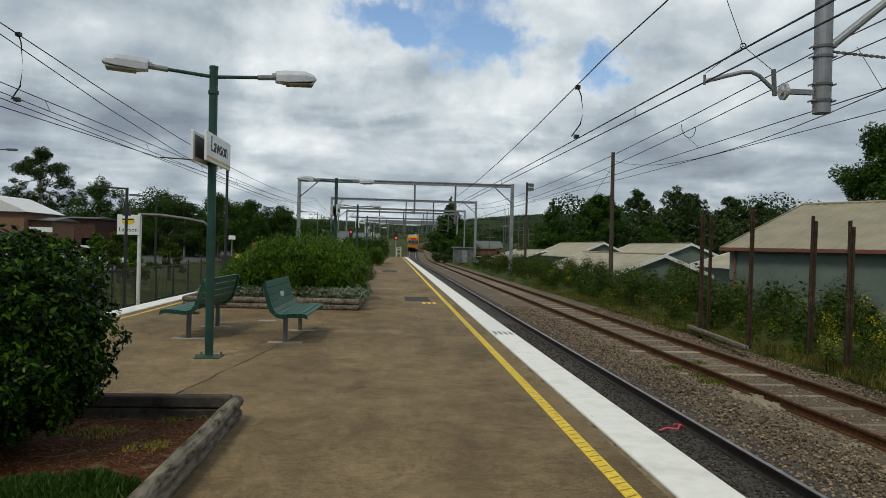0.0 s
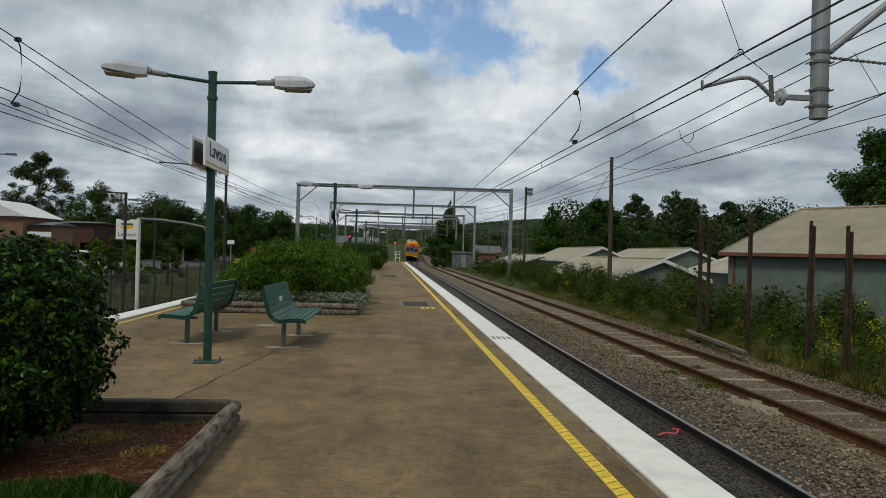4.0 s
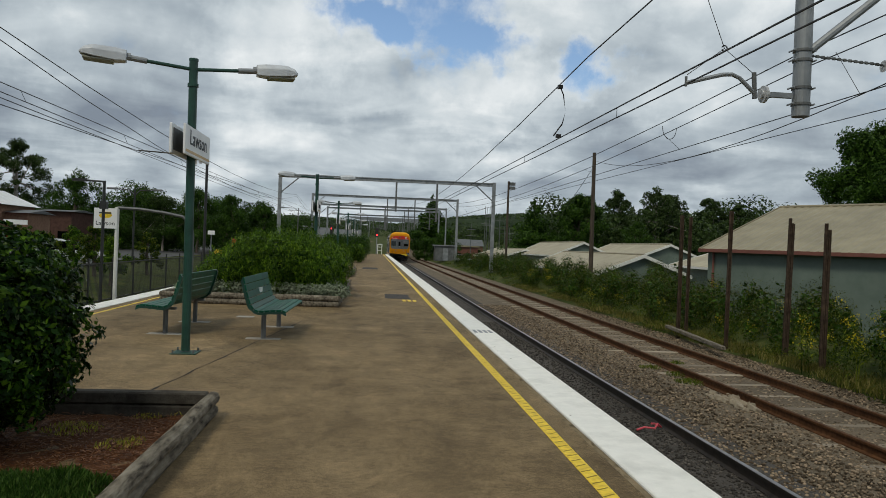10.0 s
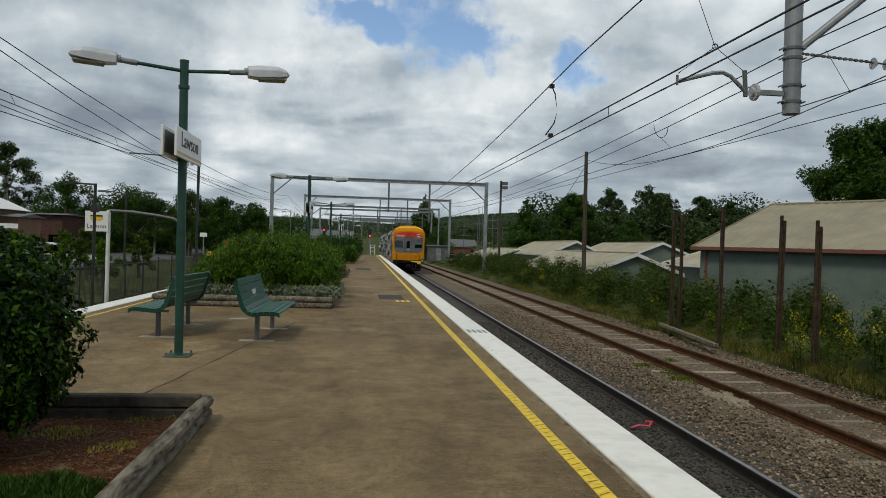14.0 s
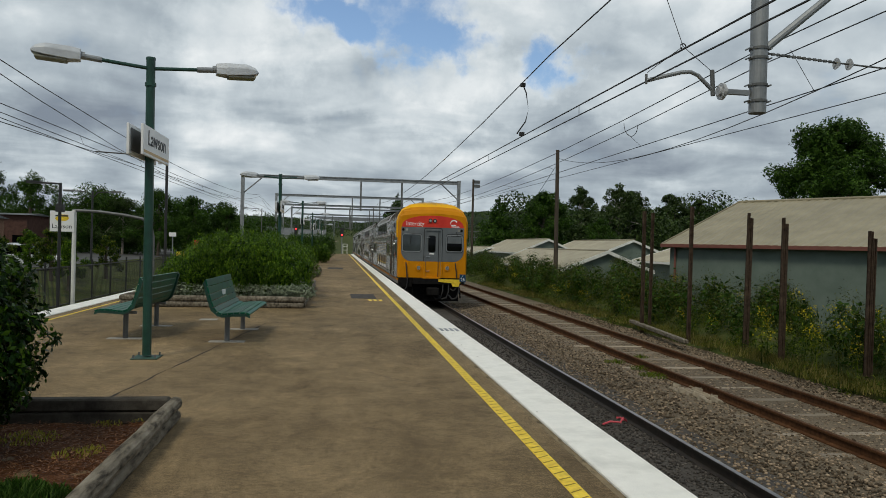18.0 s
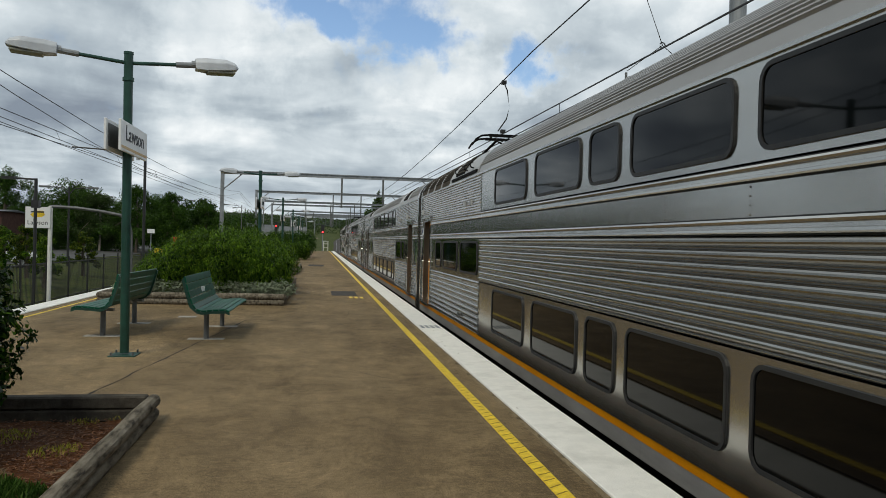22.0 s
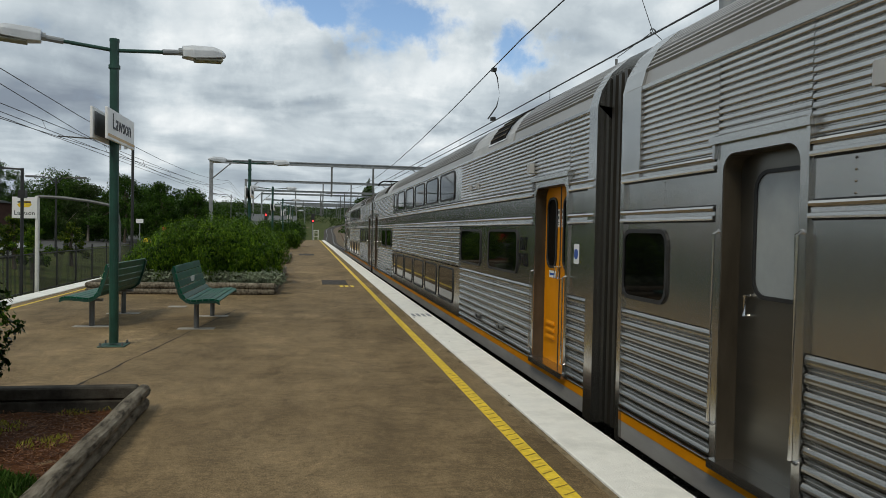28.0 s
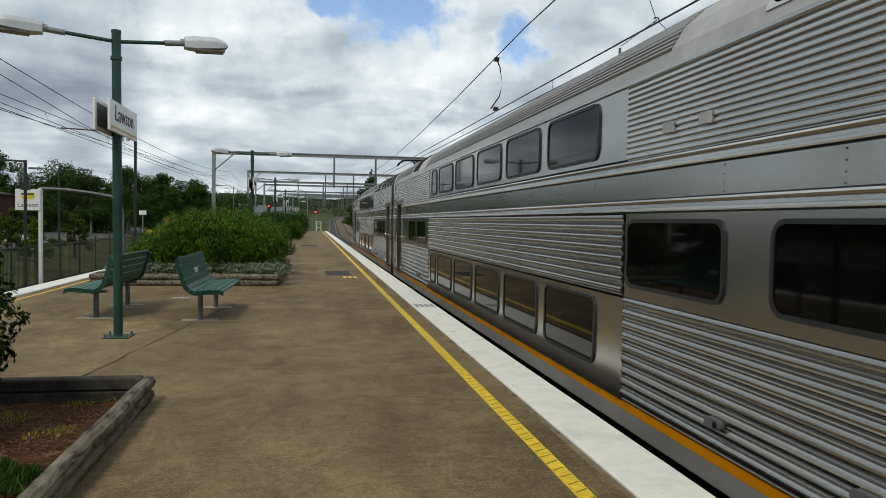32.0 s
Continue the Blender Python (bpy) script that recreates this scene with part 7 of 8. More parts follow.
def shed(x, y, ang, length, depth, eave, ridge, base, label, gable_first=True, over=0.25, trim="white_trim", gutter=False):
    """A gabled shed: corner at (x, y), wall along the heading ang, roof ridge along it too."""
    s = thing("shed", label, "shed", "sheds", at=pose(x, y, 0, 0, 0, ang))
    w = M["wall_green"]
    box("wall", 0, length, 0, 0.15, base, eave, w, s, "pale green sheet wall")
    box("wall", 0, length, depth - 0.15, depth, base, eave, w, s)
    for u0, u1 in ((0.0, 0.15), (length - 0.15, length)):
        bm = bmesh.new()
        slab(bm, [(0.15, base), (depth - 0.15, base), (depth - 0.15, eave), (depth / 2, ridge - 0.06), (0.15, eave)], lambda a, b, d: (d, a, b), u0, u1)
        part("gable_wall", bm, w, s)
    for a0, a1 in ((-over, depth / 2), (depth + over, depth / 2)):
        k = (ridge - eave) / (depth / 2)
        z0 = eave - over * k
        bm = bmesh.new()
        v = []
        n = 2 * int((length + 2 * over) / 0.38)
        rows = [[], []]
        for i in range(n + 1):
            u = -over + (length + 2 * over) * i / n
            bump = 0.035 if i % 2 else 0.0
            rows[0].append(bm.verts.new((u, a0, z0 + bump)))
            rows[1].append(bm.verts.new((u, a1, ridge + bump)))
        for i in range(n):
            bm.faces.new((rows[0][i], rows[0][i + 1], rows[1][i + 1], rows[1][i]))
        r = bmesh.ops.extrude_face_region(bm, geom=bm.faces[:])
        bmesh.ops.translate(bm, verts=[q for q in r["geom"] if isinstance(q, bmesh.types.BMVert)], vec=(0, 0, -0.05))
        part("roof", bm, M["roof_cream"] if gutter else M["roof_pale"], s, "cream corrugated roof sheet")
        for u in (-over - 0.03, length + over + 0.03):
            bm = bmesh.new()
            slab(bm, [(a0, z0 + 0.05), (a1, ridge + 0.05), (a1, ridge - 0.16), (a0, z0 - 0.16)], lambda a, b, d: (d, a, b), u - 0.02, u + 0.02)
            part("barge_board", bm, M[trim], s, "barge board")
    rod("ridge_cap", (-over, depth / 2, ridge + 0.03), (length + over, depth / 2, ridge + 0.03), 0.07, M["roof_cream"], s)
    bm = bmesh.new()
    add_box(bm, -over, length + over, -over - 0.12, -over, eave - over * 0.3 - 0.14, eave - over * 0.3)
    part("gutter", bm, M["gutter"] if gutter else M[trim], s, "gutter")
    if gutter:
        rod("downpipe", (0.3, -0.06, base), (0.3, -0.06, eave - 0.1), 0.05, M["gutter"], s)
    return s


shed(14.4, 30.2, -61, 30, 11.5, 1.80, 3.85, -3.0, "large shed with cream sheet roof and pale green walls", gutter=True, trim="roof_cream")
shed(13.3, 60.0, -90, 18, 5.4, 0.25, 1.32, -3.0, "low shed with cream gabled roof and white barge boards")
shed(20.5, 48.0, -90, 12, 7.5, 0.8, 1.95, -3.0, "low shed with cream gabled roof and white barge boards")
shed(23.0, 78.0, -90, 16, 6.0, 1.1, 2.3, -3.0, "low shed with cream gabled roof and white barge boards")
shed(17.6, 88.0, -90, 18, 6.0, 1.0, 2.3, -3.0, "low shed with cream gabled roof and white barge boards")
shed(14.8, 104.0, -90, 20, 6.0, 0.4, 1.4, -3.0, "low shed with cream gabled roof and white barge boards")

bt = thing("timber_baulk", "weathered timber baulk lying in the grass", "timber", at=pose(9.7, 21.2, ground_height(9.7, 21.2) + 0.34, 0, 2, -7.5))
box("baulk", -0.08, 0.08, -2.7, 2.7, -0.08, 0.03, M["timber"], bt, bevel=0.02)
rg = thing("red_rag", "scrap of red plastic tape beside the rail", "litter", at=pose(TRACK_N + 0.42, 10.6, BED + 0.04))
bm = bmesh.new()
add_tube(bm, [(-0.22, 0, 0), (-0.08, 0.05, 0.03), (0.05, -0.02, 0.03), (0.12, 0.06, 0.08), (0.2, 0.12, 0.02), (0.13, 0.2, 0.05), (0.05, 0.12, 0.07)], 0.016, 6)
part("tape", bm, material("red_tape", [(0.5, 0.04, 0.06), (0.62, 0.08, 0.10)], 0.5, scale=8), rg)
sr = thing("dropped_stones", "pile of pale dirt and stones between the tracks", "stones", at=pose(6.75, 12.9, BED))
bm = bmesh.new()
rng = random.Random(6)
for i in range(40):
    a, r = rng.uniform(0, 6.28), rng.uniform(0, 0.9)
    s = rng.uniform(0.03, 0.08)
    add_box(bm, -s, s, -s, s, -s * 0.6, s * 0.6, pose(r * math.cos(a) * 0.35, r * math.sin(a), 0.02, 20 * rng.random(), 20, 90 * rng.random()))
tagged(part("rubble", bm, material("pale_dirt", [(0.22, 0.18, 0.13), (0.36, 0.31, 0.23)], 0.9, scale=9), sr, bevel=0.008), kind="stuff")


M["leaf_bush"] = foliage_mat("bush_leaves", [(0.012, 0.018, 0.003), (0.048, 0.062, 0.008), (0.15, 0.165, 0.02)])
M["bank_blade"] = foliage_mat("bank_grass_blades", [(0.05, 0.062, 0.010), (0.13, 0.13, 0.026), (0.27, 0.22, 0.08)])


def weeds():
    rng = random.Random(21)
    low, mid, bush, flower = [], [], [], []
    for i in range(520):
        y = 3 + 100 * rng.random() ** 1.6
        x = rng.uniform(10.0, 14.5)
        z = ground_height(x, y)
        s = rng.uniform(0.22, 0.5)
        low.append((x, y, z + s * 0.35, s * 1.2, s * 1.2, s * 0.6))
    for i in range(290):
        y = 8 + 85 * rng.random() ** 1.3
        x = rng.uniform(10.5, 14.0)
        z = ground_height(x, y)
        s = rng.uniform(0.45, 1.0)
        s *= 0.82 if y < 22 else 1.0
        bush.append((x, y, z + s * 0.95, s * 0.62, s * 0.7, s * 1.15))
    for i in range(70):
        y = rng.uniform(8, 17) if i < 50 else rng.uniform(17, 50)
        x = rng.uniform(9.9, 11.6)
        s = rng.uniform(0.15, 0.3)
        flower.append((x, y, ground_height(x, y) + rng.uniform(0.5, 1.25), s, s, s * 0.8))
    a = thing("weed_bank", "overgrown bank of green weeds and bushes beside the siding", "weeds", kind="stuff")
    leaves("low_weeds", low, 150000, 0.045, M["leaf_weed"], a, 31, 0.2, 0.2, 0.5, droop=-0.8, corners=3)
    # shrunken bushes in a darker leaf colour, painting the shade within
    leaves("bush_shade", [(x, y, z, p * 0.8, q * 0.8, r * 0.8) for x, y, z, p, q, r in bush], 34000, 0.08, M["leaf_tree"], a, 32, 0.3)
    leaves("bushes", bush, 380000, 0.032, M["leaf_bush"], a, 33, 0.5, 0.3, 0.5, clump=0.16, droop=-0.9, corners=3)
    leaves("flowers", flower, 2200, 0.022, M["leaf_yellow"], a, 34, 0.2, 0.7)
    leaves("flower_stalks", [(x, y, z - 0.25, p * 1.1, q * 1.1, r * 1.8) for x, y, z, p, q, r in flower], 6000, 0.05, M["leaf_weed"], a, 35, 0.2, 0.25, droop=-1)
    st = bmesh.new()
    for x, y, z, p, q, r in flower[:60]:
        add_rod(st, (x, y, ground_height(x, y)), (x + rng.uniform(-0.1, 0.1), y, z), 0.008, 0.004, 4)
    part("stalks", st, M["leaf_weed"], a)


weeds()
blades("bank_grass", [(random.Random(i).uniform(9.95, 11.1), 5 + 45 * random.Random(i + 999).random() ** 1.3, BED + 0.12, 0.45) for i in range(220)], 32000, 0.24, M["bank_blade"], "long green and straw-coloured grass beside the ballast", 41, 0.3)
blades("track_grass", [(6.8, 14.8, BED, 0.35), (6.9, 15.7, BED, 0.3), (6.6, 16.6, BED, 0.25), (7.6, 17.4, BED, 0.2)], 1100, 0.1, M["blade"], "tufts of grass between the tracks", 42, 0.4)

# ---- poles ----
pl = thing("power_pole", "tall dark wooden pole beside the railway", "pole", at=pose(12.25, 40, ground_height(12.25, 40) - 0.2))
rod("pole", (0, 0, 0), (-0.05, 0, 7.9), 0.14, M["wood_pole"], pl, r1=0.10)
wire("stay_wire", [(0, 0, 7.2), (-1.6, 4, 3.2)], 0.012, pl)
pl = thing("power_pole", "tall dark pole with floodlights", "pole", at=pose(13.3, 72, ground_height(13.3, 72) - 0.2))
rod("pole", (0, 0, 0), (0, 0, 9.3), 0.13, M["wood_pole"], pl, r1=0.1)
for dz in (8.5, 8.9):
    box("floodlight", 0.1, 0.65, -0.2, 0.2, dz, dz + 0.3, M["galv_dark"], pl)
for i, (x, y, h) in enumerate(((19.5, 125, 11), (20.8, 130, 11.5), (23.0, 132, 10.5), (24.5, 135, 9.5), (21.5, 140, 12), (26, 138, 8), (17.5, 130, 8))):
    pl = thing("switchyard_mast", "slim grey switchyard mast", "mast", "switchyard masts", at=pose(x, y, ground_height(x, y)))
    rod("mast", (0, 0, 0), (0, 0, h), 0.09, M["galv_dark"], pl, r1=0.04)
    for k in (0.72, 0.86):
        rod("cross_arm", (-0.8, 0, h * k), (0.8, 0, h * k), 0.05, M["galv_dark"], pl)
hut = thing("relay_hut", "small grey trackside equipment hut", "hut", at=pose(11.1, 112, ground_height(11.1, 112)))
box("body", -1.6, 1.6, -1.2, 1.2, 0, 2.3, M["galv_dark"], hut)
box("roof", -1.8, 1.8, -1.4, 1.4, 2.3, 2.45, M["galv"], hut)
box("door", -0.4, 0.4, -1.23, -1.2, 0.1, 2.0, M["galv"], hut)
sb = thing("substation_building", "red-brown building beside a switchyard", "building", at=pose(17.5, 148, ground_height(17.5, 148)))
box("wall", -3.5, 3.5, -3, 3, 0, 3.6, M["gutter"], sb)
box("roof", -3.8, 3.8, -3.3, 3.3, 3.6, 3.9, M["roof_cream"], sb)
for i in range(3):
    box("window", -2.6 + 1.8 * i, -1.6 + 1.8 * i, -3.04, -2.98, 1.2, 2.4, M["tinted_glass"], sb)


def signal():
    s = thing("railway_signal", "railway signal showing red at the platform end", "signal", at=pose(0.55, 101, 0))
    rod("post", (0, 0, BED), (0, 0, 2.6), 0.07, M["galv"], s)
    box("head", -0.22, 0.22, -0.1, 0.1, 2.3, 3.5, M["black_steel"], s)
    rod("red_light", (0, -0.1, 2.55), (0, -0.14, 2.55), 0.10, glow("red_light", (1.0, 0.03, 0.03), 6.0), s, "lit red light")
    rod("dark_light", (0, -0.1, 3.1), (0, -0.14, 3.1), 0.12, M["rubber"], s)
    for x in (0.15, 0.7):
        rod("fence_post", (x, -3, 0 if x < 2.1 else BED), (x, -3, 1.35), 0.05, M["white_trim"], s)
    for z in (0.5, 0.95, 1.3):
        rod("fence_rail", (0.1, -3, z), (0.75, -3, z), 0.04, M["white_trim"], s)


signal()
far = thing("railway_signal", "railway signal showing red beside the far-side track", "signal", at=pose(-5.7, 101.5, BED))
rod("post", (0, 0, 0), (0, 0, 3.9), 0.07, M["galv"], far)
box("head", -0.2, 0.2, -0.1, 0.1, 3.6, 5.0, M["black_steel"], far)
rod("red_light", (0, -0.1, 4.5), (0, -0.14, 4.5), 0.10, glow("red_lamp", (1.0, 0.03, 0.03), 5.0), far, "lit red light")
rod("dark_light", (0, -0.1, 4.05), (0, -0.14, 4.05), 0.10, M["rubber"], far)


# ---- beyond the far-side track ----
def fence():
    f = thing("fence", "black steel picket fence along the far-side track", "fence")
    x = -9.75
    for i in range(27):
        y = 12 + i * 2.4
        z = ground_height(x, y)
        rod("post", (x, y, z), (x, y, z + 1.75), 0.035, M["black_steel"], f, seg=6)
    for z in (0.2, 1.55):
        bm = bmesh.new()
        add_box(bm, x - 0.02, x + 0.02, 12, 74.4, BED + z, BED + z + 0.04)
        part("rail", bm, M["black_steel"], f)
    v = bmesh.new()
    for i in range(560):
        y = 12 + i * 0.111
        add_box(v, x - 0.006, x + 0.006, y - 0.006, y + 0.006, BED + 0.1, BED + 1.6)
    tagged(part("picket_infill", v, M["black_steel"], f), "thin black pickets", kind="stuff")


fence()


def arch_sign():
    a = thing("station_sign", "white station sign with yellow symbol on an arched frame", "sign", at=pose(-9.22, 27.5, ground_height(-9.22, 27.5)))
    h = 2.36 - ground_height(-9.22, 27.5)
    rod("post", (0, 0, 0), (0, 0, h), 0.07, M["white_trim"], a)
    bm = bmesh.new()
    add_tube(bm, [(0, 0, h - 0.02), (0.8, 0, h - 0.04), (1.7, 0, h - 0.14), (2.3, 0, h - 0.25), (2.6, 0, h - 0.5), (2.68, 0, h - 0.9), (2.7, 0, 0)], 0.055, 8)
    part("arch", bm, M["galv_dark"], a, "grey arched tube")
    b = box("board", -0.78, 0.02, -0.09, -0.03, h - 0.78, h - 0.05, M["sign_white"], a, "white sign board")
    bm = bmesh.new()
    slab(bm, [(-0.62, h - 0.32), (-0.45, h - 0.18), (-0.2, h - 0.18), (-0.15, h - 0.32), (-0.25, h - 0.4), (-0.55, h - 0.4)], lambda u, w, d: (u, -0.09 - d, w), 0.0, 0.006)
    part("symbol", bm, M["yellow_paint"], b, "yellow symbol")
    box("symbol_bar", -0.6, -0.18, -0.1, -0.09, h - 0.25, h - 0.2, M["ink"], b)
    lettering("station_name", "Lawson", 0.22, M["ink"], b, Matrix.Translation((-0.38, -0.092, h - 0.6)) @ pose(0, 0, 0, 90, 0, 0))


arch_sign()


def street_lamp(x, y, h, arm, label, mat="black_steel", arms=(1,)):
    z = ground_height(x, y)
    s = thing("street_lamp", label, "street lamp", "street lamps", at=pose(x, y, z))
    rod("post", (0, 0, 0), (0, 0, h), 0.07, M[mat], s, r1=0.05)
    for d in arms:
        bm = bmesh.new()
        add_tube(bm, [(0, 0, h - 0.4), (d * arm * 0.3, 0, h - 0.05), (d * arm, 0, h)], 0.035, 6)
        part("arm", bm, M[mat], s)
        box("head", min(d * arm, d * (arm + 0.6)), max(d * arm, d * (arm + 0.6)), -0.12, 0.12, h - 0.06, h + 0.06, M["galv_dark"], s, bevel=0.02)
    return s


sl = thing("street_lamp", "black post with a flat lamp and a loudspeaker", "street lamp", at=pose(-9.0, 25.5, ground_height(-9.0, 25.5)))
LT = 3.16 - ground_height(-9.0, 25.5)
rod("post", (0, 0, 0), (0, 0, LT), 0.05, M["black_steel"], sl)
rod("arm", (0, 0, LT - 0.03), (-0.65, 0, LT - 0.01), 0.03, M["black_steel"], sl)
box("head", -1.0, -0.6, -0.12, 0.12, LT - 0.05, LT + 0.04, M["black_steel"], sl)
box("loudspeaker", -0.1, 0.12, -0.1, 0.1, LT - 0.95, LT - 0.7, M["black_steel"], sl)
street_lamp(-15.1, 48, 4.25 - ground_height(-15.1, 48), 1.1, "dark double-arm street lamp", arms=(-1, 1))
street_lamp(-24.0, 44, 7.0, 1.6, "dark street lamp beside the car park", arms=(1,))
street_lamp(-8.9, 88, 6.6, 1.6, "grey street lamp on a tall mast", "galv_dark", (-1,))
street_lamp(-17.5, 95, 6.5, 1.6, "grey street lamp on a tall mast", "galv_dark", (1,))
street_lamp(-12.5, 130, 7.5, 1.6, "grey street lamp on a tall mast", "galv_dark", (-1,))

# car park and street
v = [(x, y, ground_height(x, y) + 0.03) for y in range(16, 300, 6) for x in (-46, -40, -34, -29, -25, -21.5, -18.5)]
f = [(j * 7 + i, j * 7 + i + 1, j * 7 + 8 + i, j * 7 + 7 + i) for j in range(len(range(16, 300, 6)) - 1) for i in range(6)]
structure(new("road", raw("road", v, f, material("street_asphalt", [(0.06, 0.06, 0.06), (0.10, 0.10, 0.098)], 0.85, scale=0.6, dark=0.2, bump=0.3))), "grey asphalt car park and street", "road")


def car(x, y, rz, colour, label):
    c = thing("car", label, "car", "parked cars", at=pose(x, y, ground_height(x, y) + 0.03, 0, 0, rz))
    paint = material("car_paint", [colour, tuple(k * 0.92 for k in colour)], 0.25, scale=2)
    bm = bmesh.new()
    slab(bm, [(-2.1, 0.35), (2.1, 0.35), (2.15, 0.6), (2.0, 0.82), (1.1, 0.9), (-1.75, 0.92), (-2.1, 0.85), (-2.15, 0.6)], lambda a, b, d: (a, d, b), -0.86, 0.86)
    part("body", bm, paint, c, bevel=0.04)
    bm = bmesh.new()
    slab(bm, [(1.05, 0.9), (0.45, 1.38), (-1.0, 1.42), (-1.7, 0.92)], lambda a, b, d: (a, d, b), -0.74, 0.74)
    part("cabin_glass", bm, M["tinted_glass"], c, bevel=0.03)
    bm = bmesh.new()
    slab(bm, [(0.5, 1.36), (0.4, 1.44), (-0.95, 1.47), (-1.1, 1.40)], lambda a, b, d: (a, d, b), -0.7, 0.7)
    part("roof", bm, paint, c, bevel=0.02)
    for wx in (-1.3, 1.3):
        for wy in (-0.8, 0.8):
            w = rod("wheel", (wx, wy - 0.1, 0.32), (wx, wy + 0.1, 0.32), 0.32, M["rubber"], c, seg=16)
            rod("rim", (wx, wy - 0.11, 0.32), (wx, wy + 0.11, 0.32), 0.18, M["galv"], w, seg=12)
    return c


for i, (x, y, rz, col, lab) in enumerate(((-17.5, 44, 12, (0.62, 0.63, 0.64), "white hatchback parked on the street"), (-22, 46, 5, (0.45, 0.46, 0.47), "silver car parked on the street"), (-21.5, 52, 8, (0.55, 0.56, 0.57), "white car in the car park"), (-27, 50, 0, (0.3, 0.31, 0.33), "grey car in the car park"), (-31, 55, 0, (0.05, 0.06, 0.08), "dark car in the car park"), (-26, 57, 4, (0.35, 0.03, 0.03), "red car in the car park"),
                                         (-13.8, 150, 80, (0.65, 0.65, 0.65), "white van on the far street"), (-11.8, 158, 80, (0.6, 0.6, 0.6), "white car on the far street"), (14.6, 122, 10, (0.6, 0.6, 0.6), "white ute beside the railway"), (19.5, 126, 10, (0.58, 0.58, 0.6), "white car beside the switchyard"))):
    car(x, y, rz, col, lab)


def house(x, y, w, d, h, ridge, wall, roof, label, rz=0, name="house"):
    s = thing(name, label, "building", at=pose(x, y, ground_height(x, y) - 0.2, 0, 0, rz))
    box("wall", -w / 2, w / 2, -d / 2, d / 2, 0, h, M[wall] if isinstance(wall, str) else wall, s)
    bm = bmesh.new()
    slab(bm, [(-d / 2 - 0.4, h), (d / 2 + 0.4, h), (0, h + ridge)], lambda a, b, e: (e, a, b), -w / 2 - 0.3, w / 2 + 0.3)
    part("roof", bm, M[roof] if isinstance(roof, str) else roof, s)
    k = max(2, int(w / 2.2))
    for i in range(k):
        u = -w / 2 + (i + 0.5) * w / k
        win = box("window", u - 0.5, u + 0.5, -d / 2 - 0.03, -d / 2 + 0.02, 1.0, min(2.2, h - 0.3), M["tinted_glass"], s)
        box("sill", u - 0.58, u + 0.58, -d / 2 - 0.08, -d / 2, 0.92, 1.0, M["white_trim"], win)
    return s


brick = material("brown_brick", [(0.16, 0.09, 0.06), (0.26, 0.16, 0.11)], 0.85, scale=6, dark=0.2)
white_roof = material("pale_metal_roof", [(0.6, 0.6, 0.6), (0.72, 0.72, 0.71)], 0.5, scale=2)
shopred = material("red_brown_shop_wall", [(0.06, 0.032, 0.026), (0.10, 0.055, 0.042)], 0.8, scale=3)
house(-31.2, 62, 6, 5.2, 4.1, 1.3, brick, white_roof, "brown brick house with a pale gabled roof", 90)
house(-27.9, 62, 2.0, 4, 3.5, 0.3, brick, "galv_dark", "brown brick side wing", 0)
house(-33.6, 84, 3.4, 6, 4.3, 0.25, shopred, "galv_dark", "red-brown shop with a flat roof", 0, "shop")
house(-37.0, 83, 3.3, 6, 3.2, 0.25, "white_trim", "galv", "white shop with a flat roof", 0, "shop")
house(-45, 80, 5, 6, 2.6, 0.3, "white_trim", "galv", "white shop with a flat roof", 0, "shop")
house(-15, 175, 9, 8, 3.2, 1.8, "white_trim", "galv_dark", "white house on the far slope", 20)
house(-24, 215, 10, 8, 3.2, 1.8, brick, "galv_dark", "brick house on the far slope", 0)
house(-9, 262, 9, 8, 3.2, 1.6, "white_trim", "galv_dark", "white house with a grey roof on the slope", 0)
house(26, 205, 9, 8, 3.2, 1.8, brick, "galv_dark", "brick house among trees", 0)


def pole_sign(x, y, h, w, hh, mat, label):
    z = ground_height(x, y)
    s = thing("road_sign", label, "sign", at=pose(x, y, z))
    rod("post", (0, 0, 0), (0, 0, h), 0.035, M["galv"], s)
    box("board", -w / 2, w / 2, -0.06, -0.03, h - hh, h, mat, s)


pole_sign(-10.6, 52, 1.7, 0.55, 0.32, M["yellow_paint"], "yellow road sign on a grey post")
pole_sign(-12.0, 56, 2.8, 0.5, 0.3, M["sign_white"], "white sign on a grey post")
pole_sign(-9.3, 62, 3.0, 0.55, 0.32, M["sign_white"], "white sign on a grey post")
pole_sign(-11.0, 60, 2.4, 0.4, 0.7, M["train_red"], "red and white road sign")
pole_sign(-18.5, 40, 2.5, 1.2, 0.25, M["sign_white"], "white sign on a grey post")

# ---- trees ----
tree(-42.8, 92, 13.2, 4.6, M["leaf_gum"], 5, "tall gum tree with a sparse open crown", 17, 5200, 0.24, 0.42, "bark_pale", flat=0.6)
tree(-35, 90, 9.2, 4.4, M["leaf_tree"], 6, "round dark green tree", 14, 5200, 0.22, 0.2)
tree(-29, 96, 7.8, 4.6, M["leaf_tree"], 7, "round dark green tree", 14, 4600, 0.22, 0.2)
tree(-20.5, 88, 7.6, 4.4, M["leaf_tree"], 8, "dense dark green tree beside the street", 16, 6000, 0.2, 0.15)
tree(-15.8, 84, 6.9, 3.6, M["leaf_tree"], 9, "dense dark green tree beside the street", 16, 6000, 0.2, 0.12)
tree(-12.6, 86, 6.6, 3.0, M["leaf_tree"], 10, "dense dark green tree beside the street", 14, 5000, 0.2, 0.12)
tree(-25.5, 92, 7.0, 3.8, M["leaf_gum"], 11, "pale green gum tree", 14, 4200, 0.2, 0.25, "bark_pale")
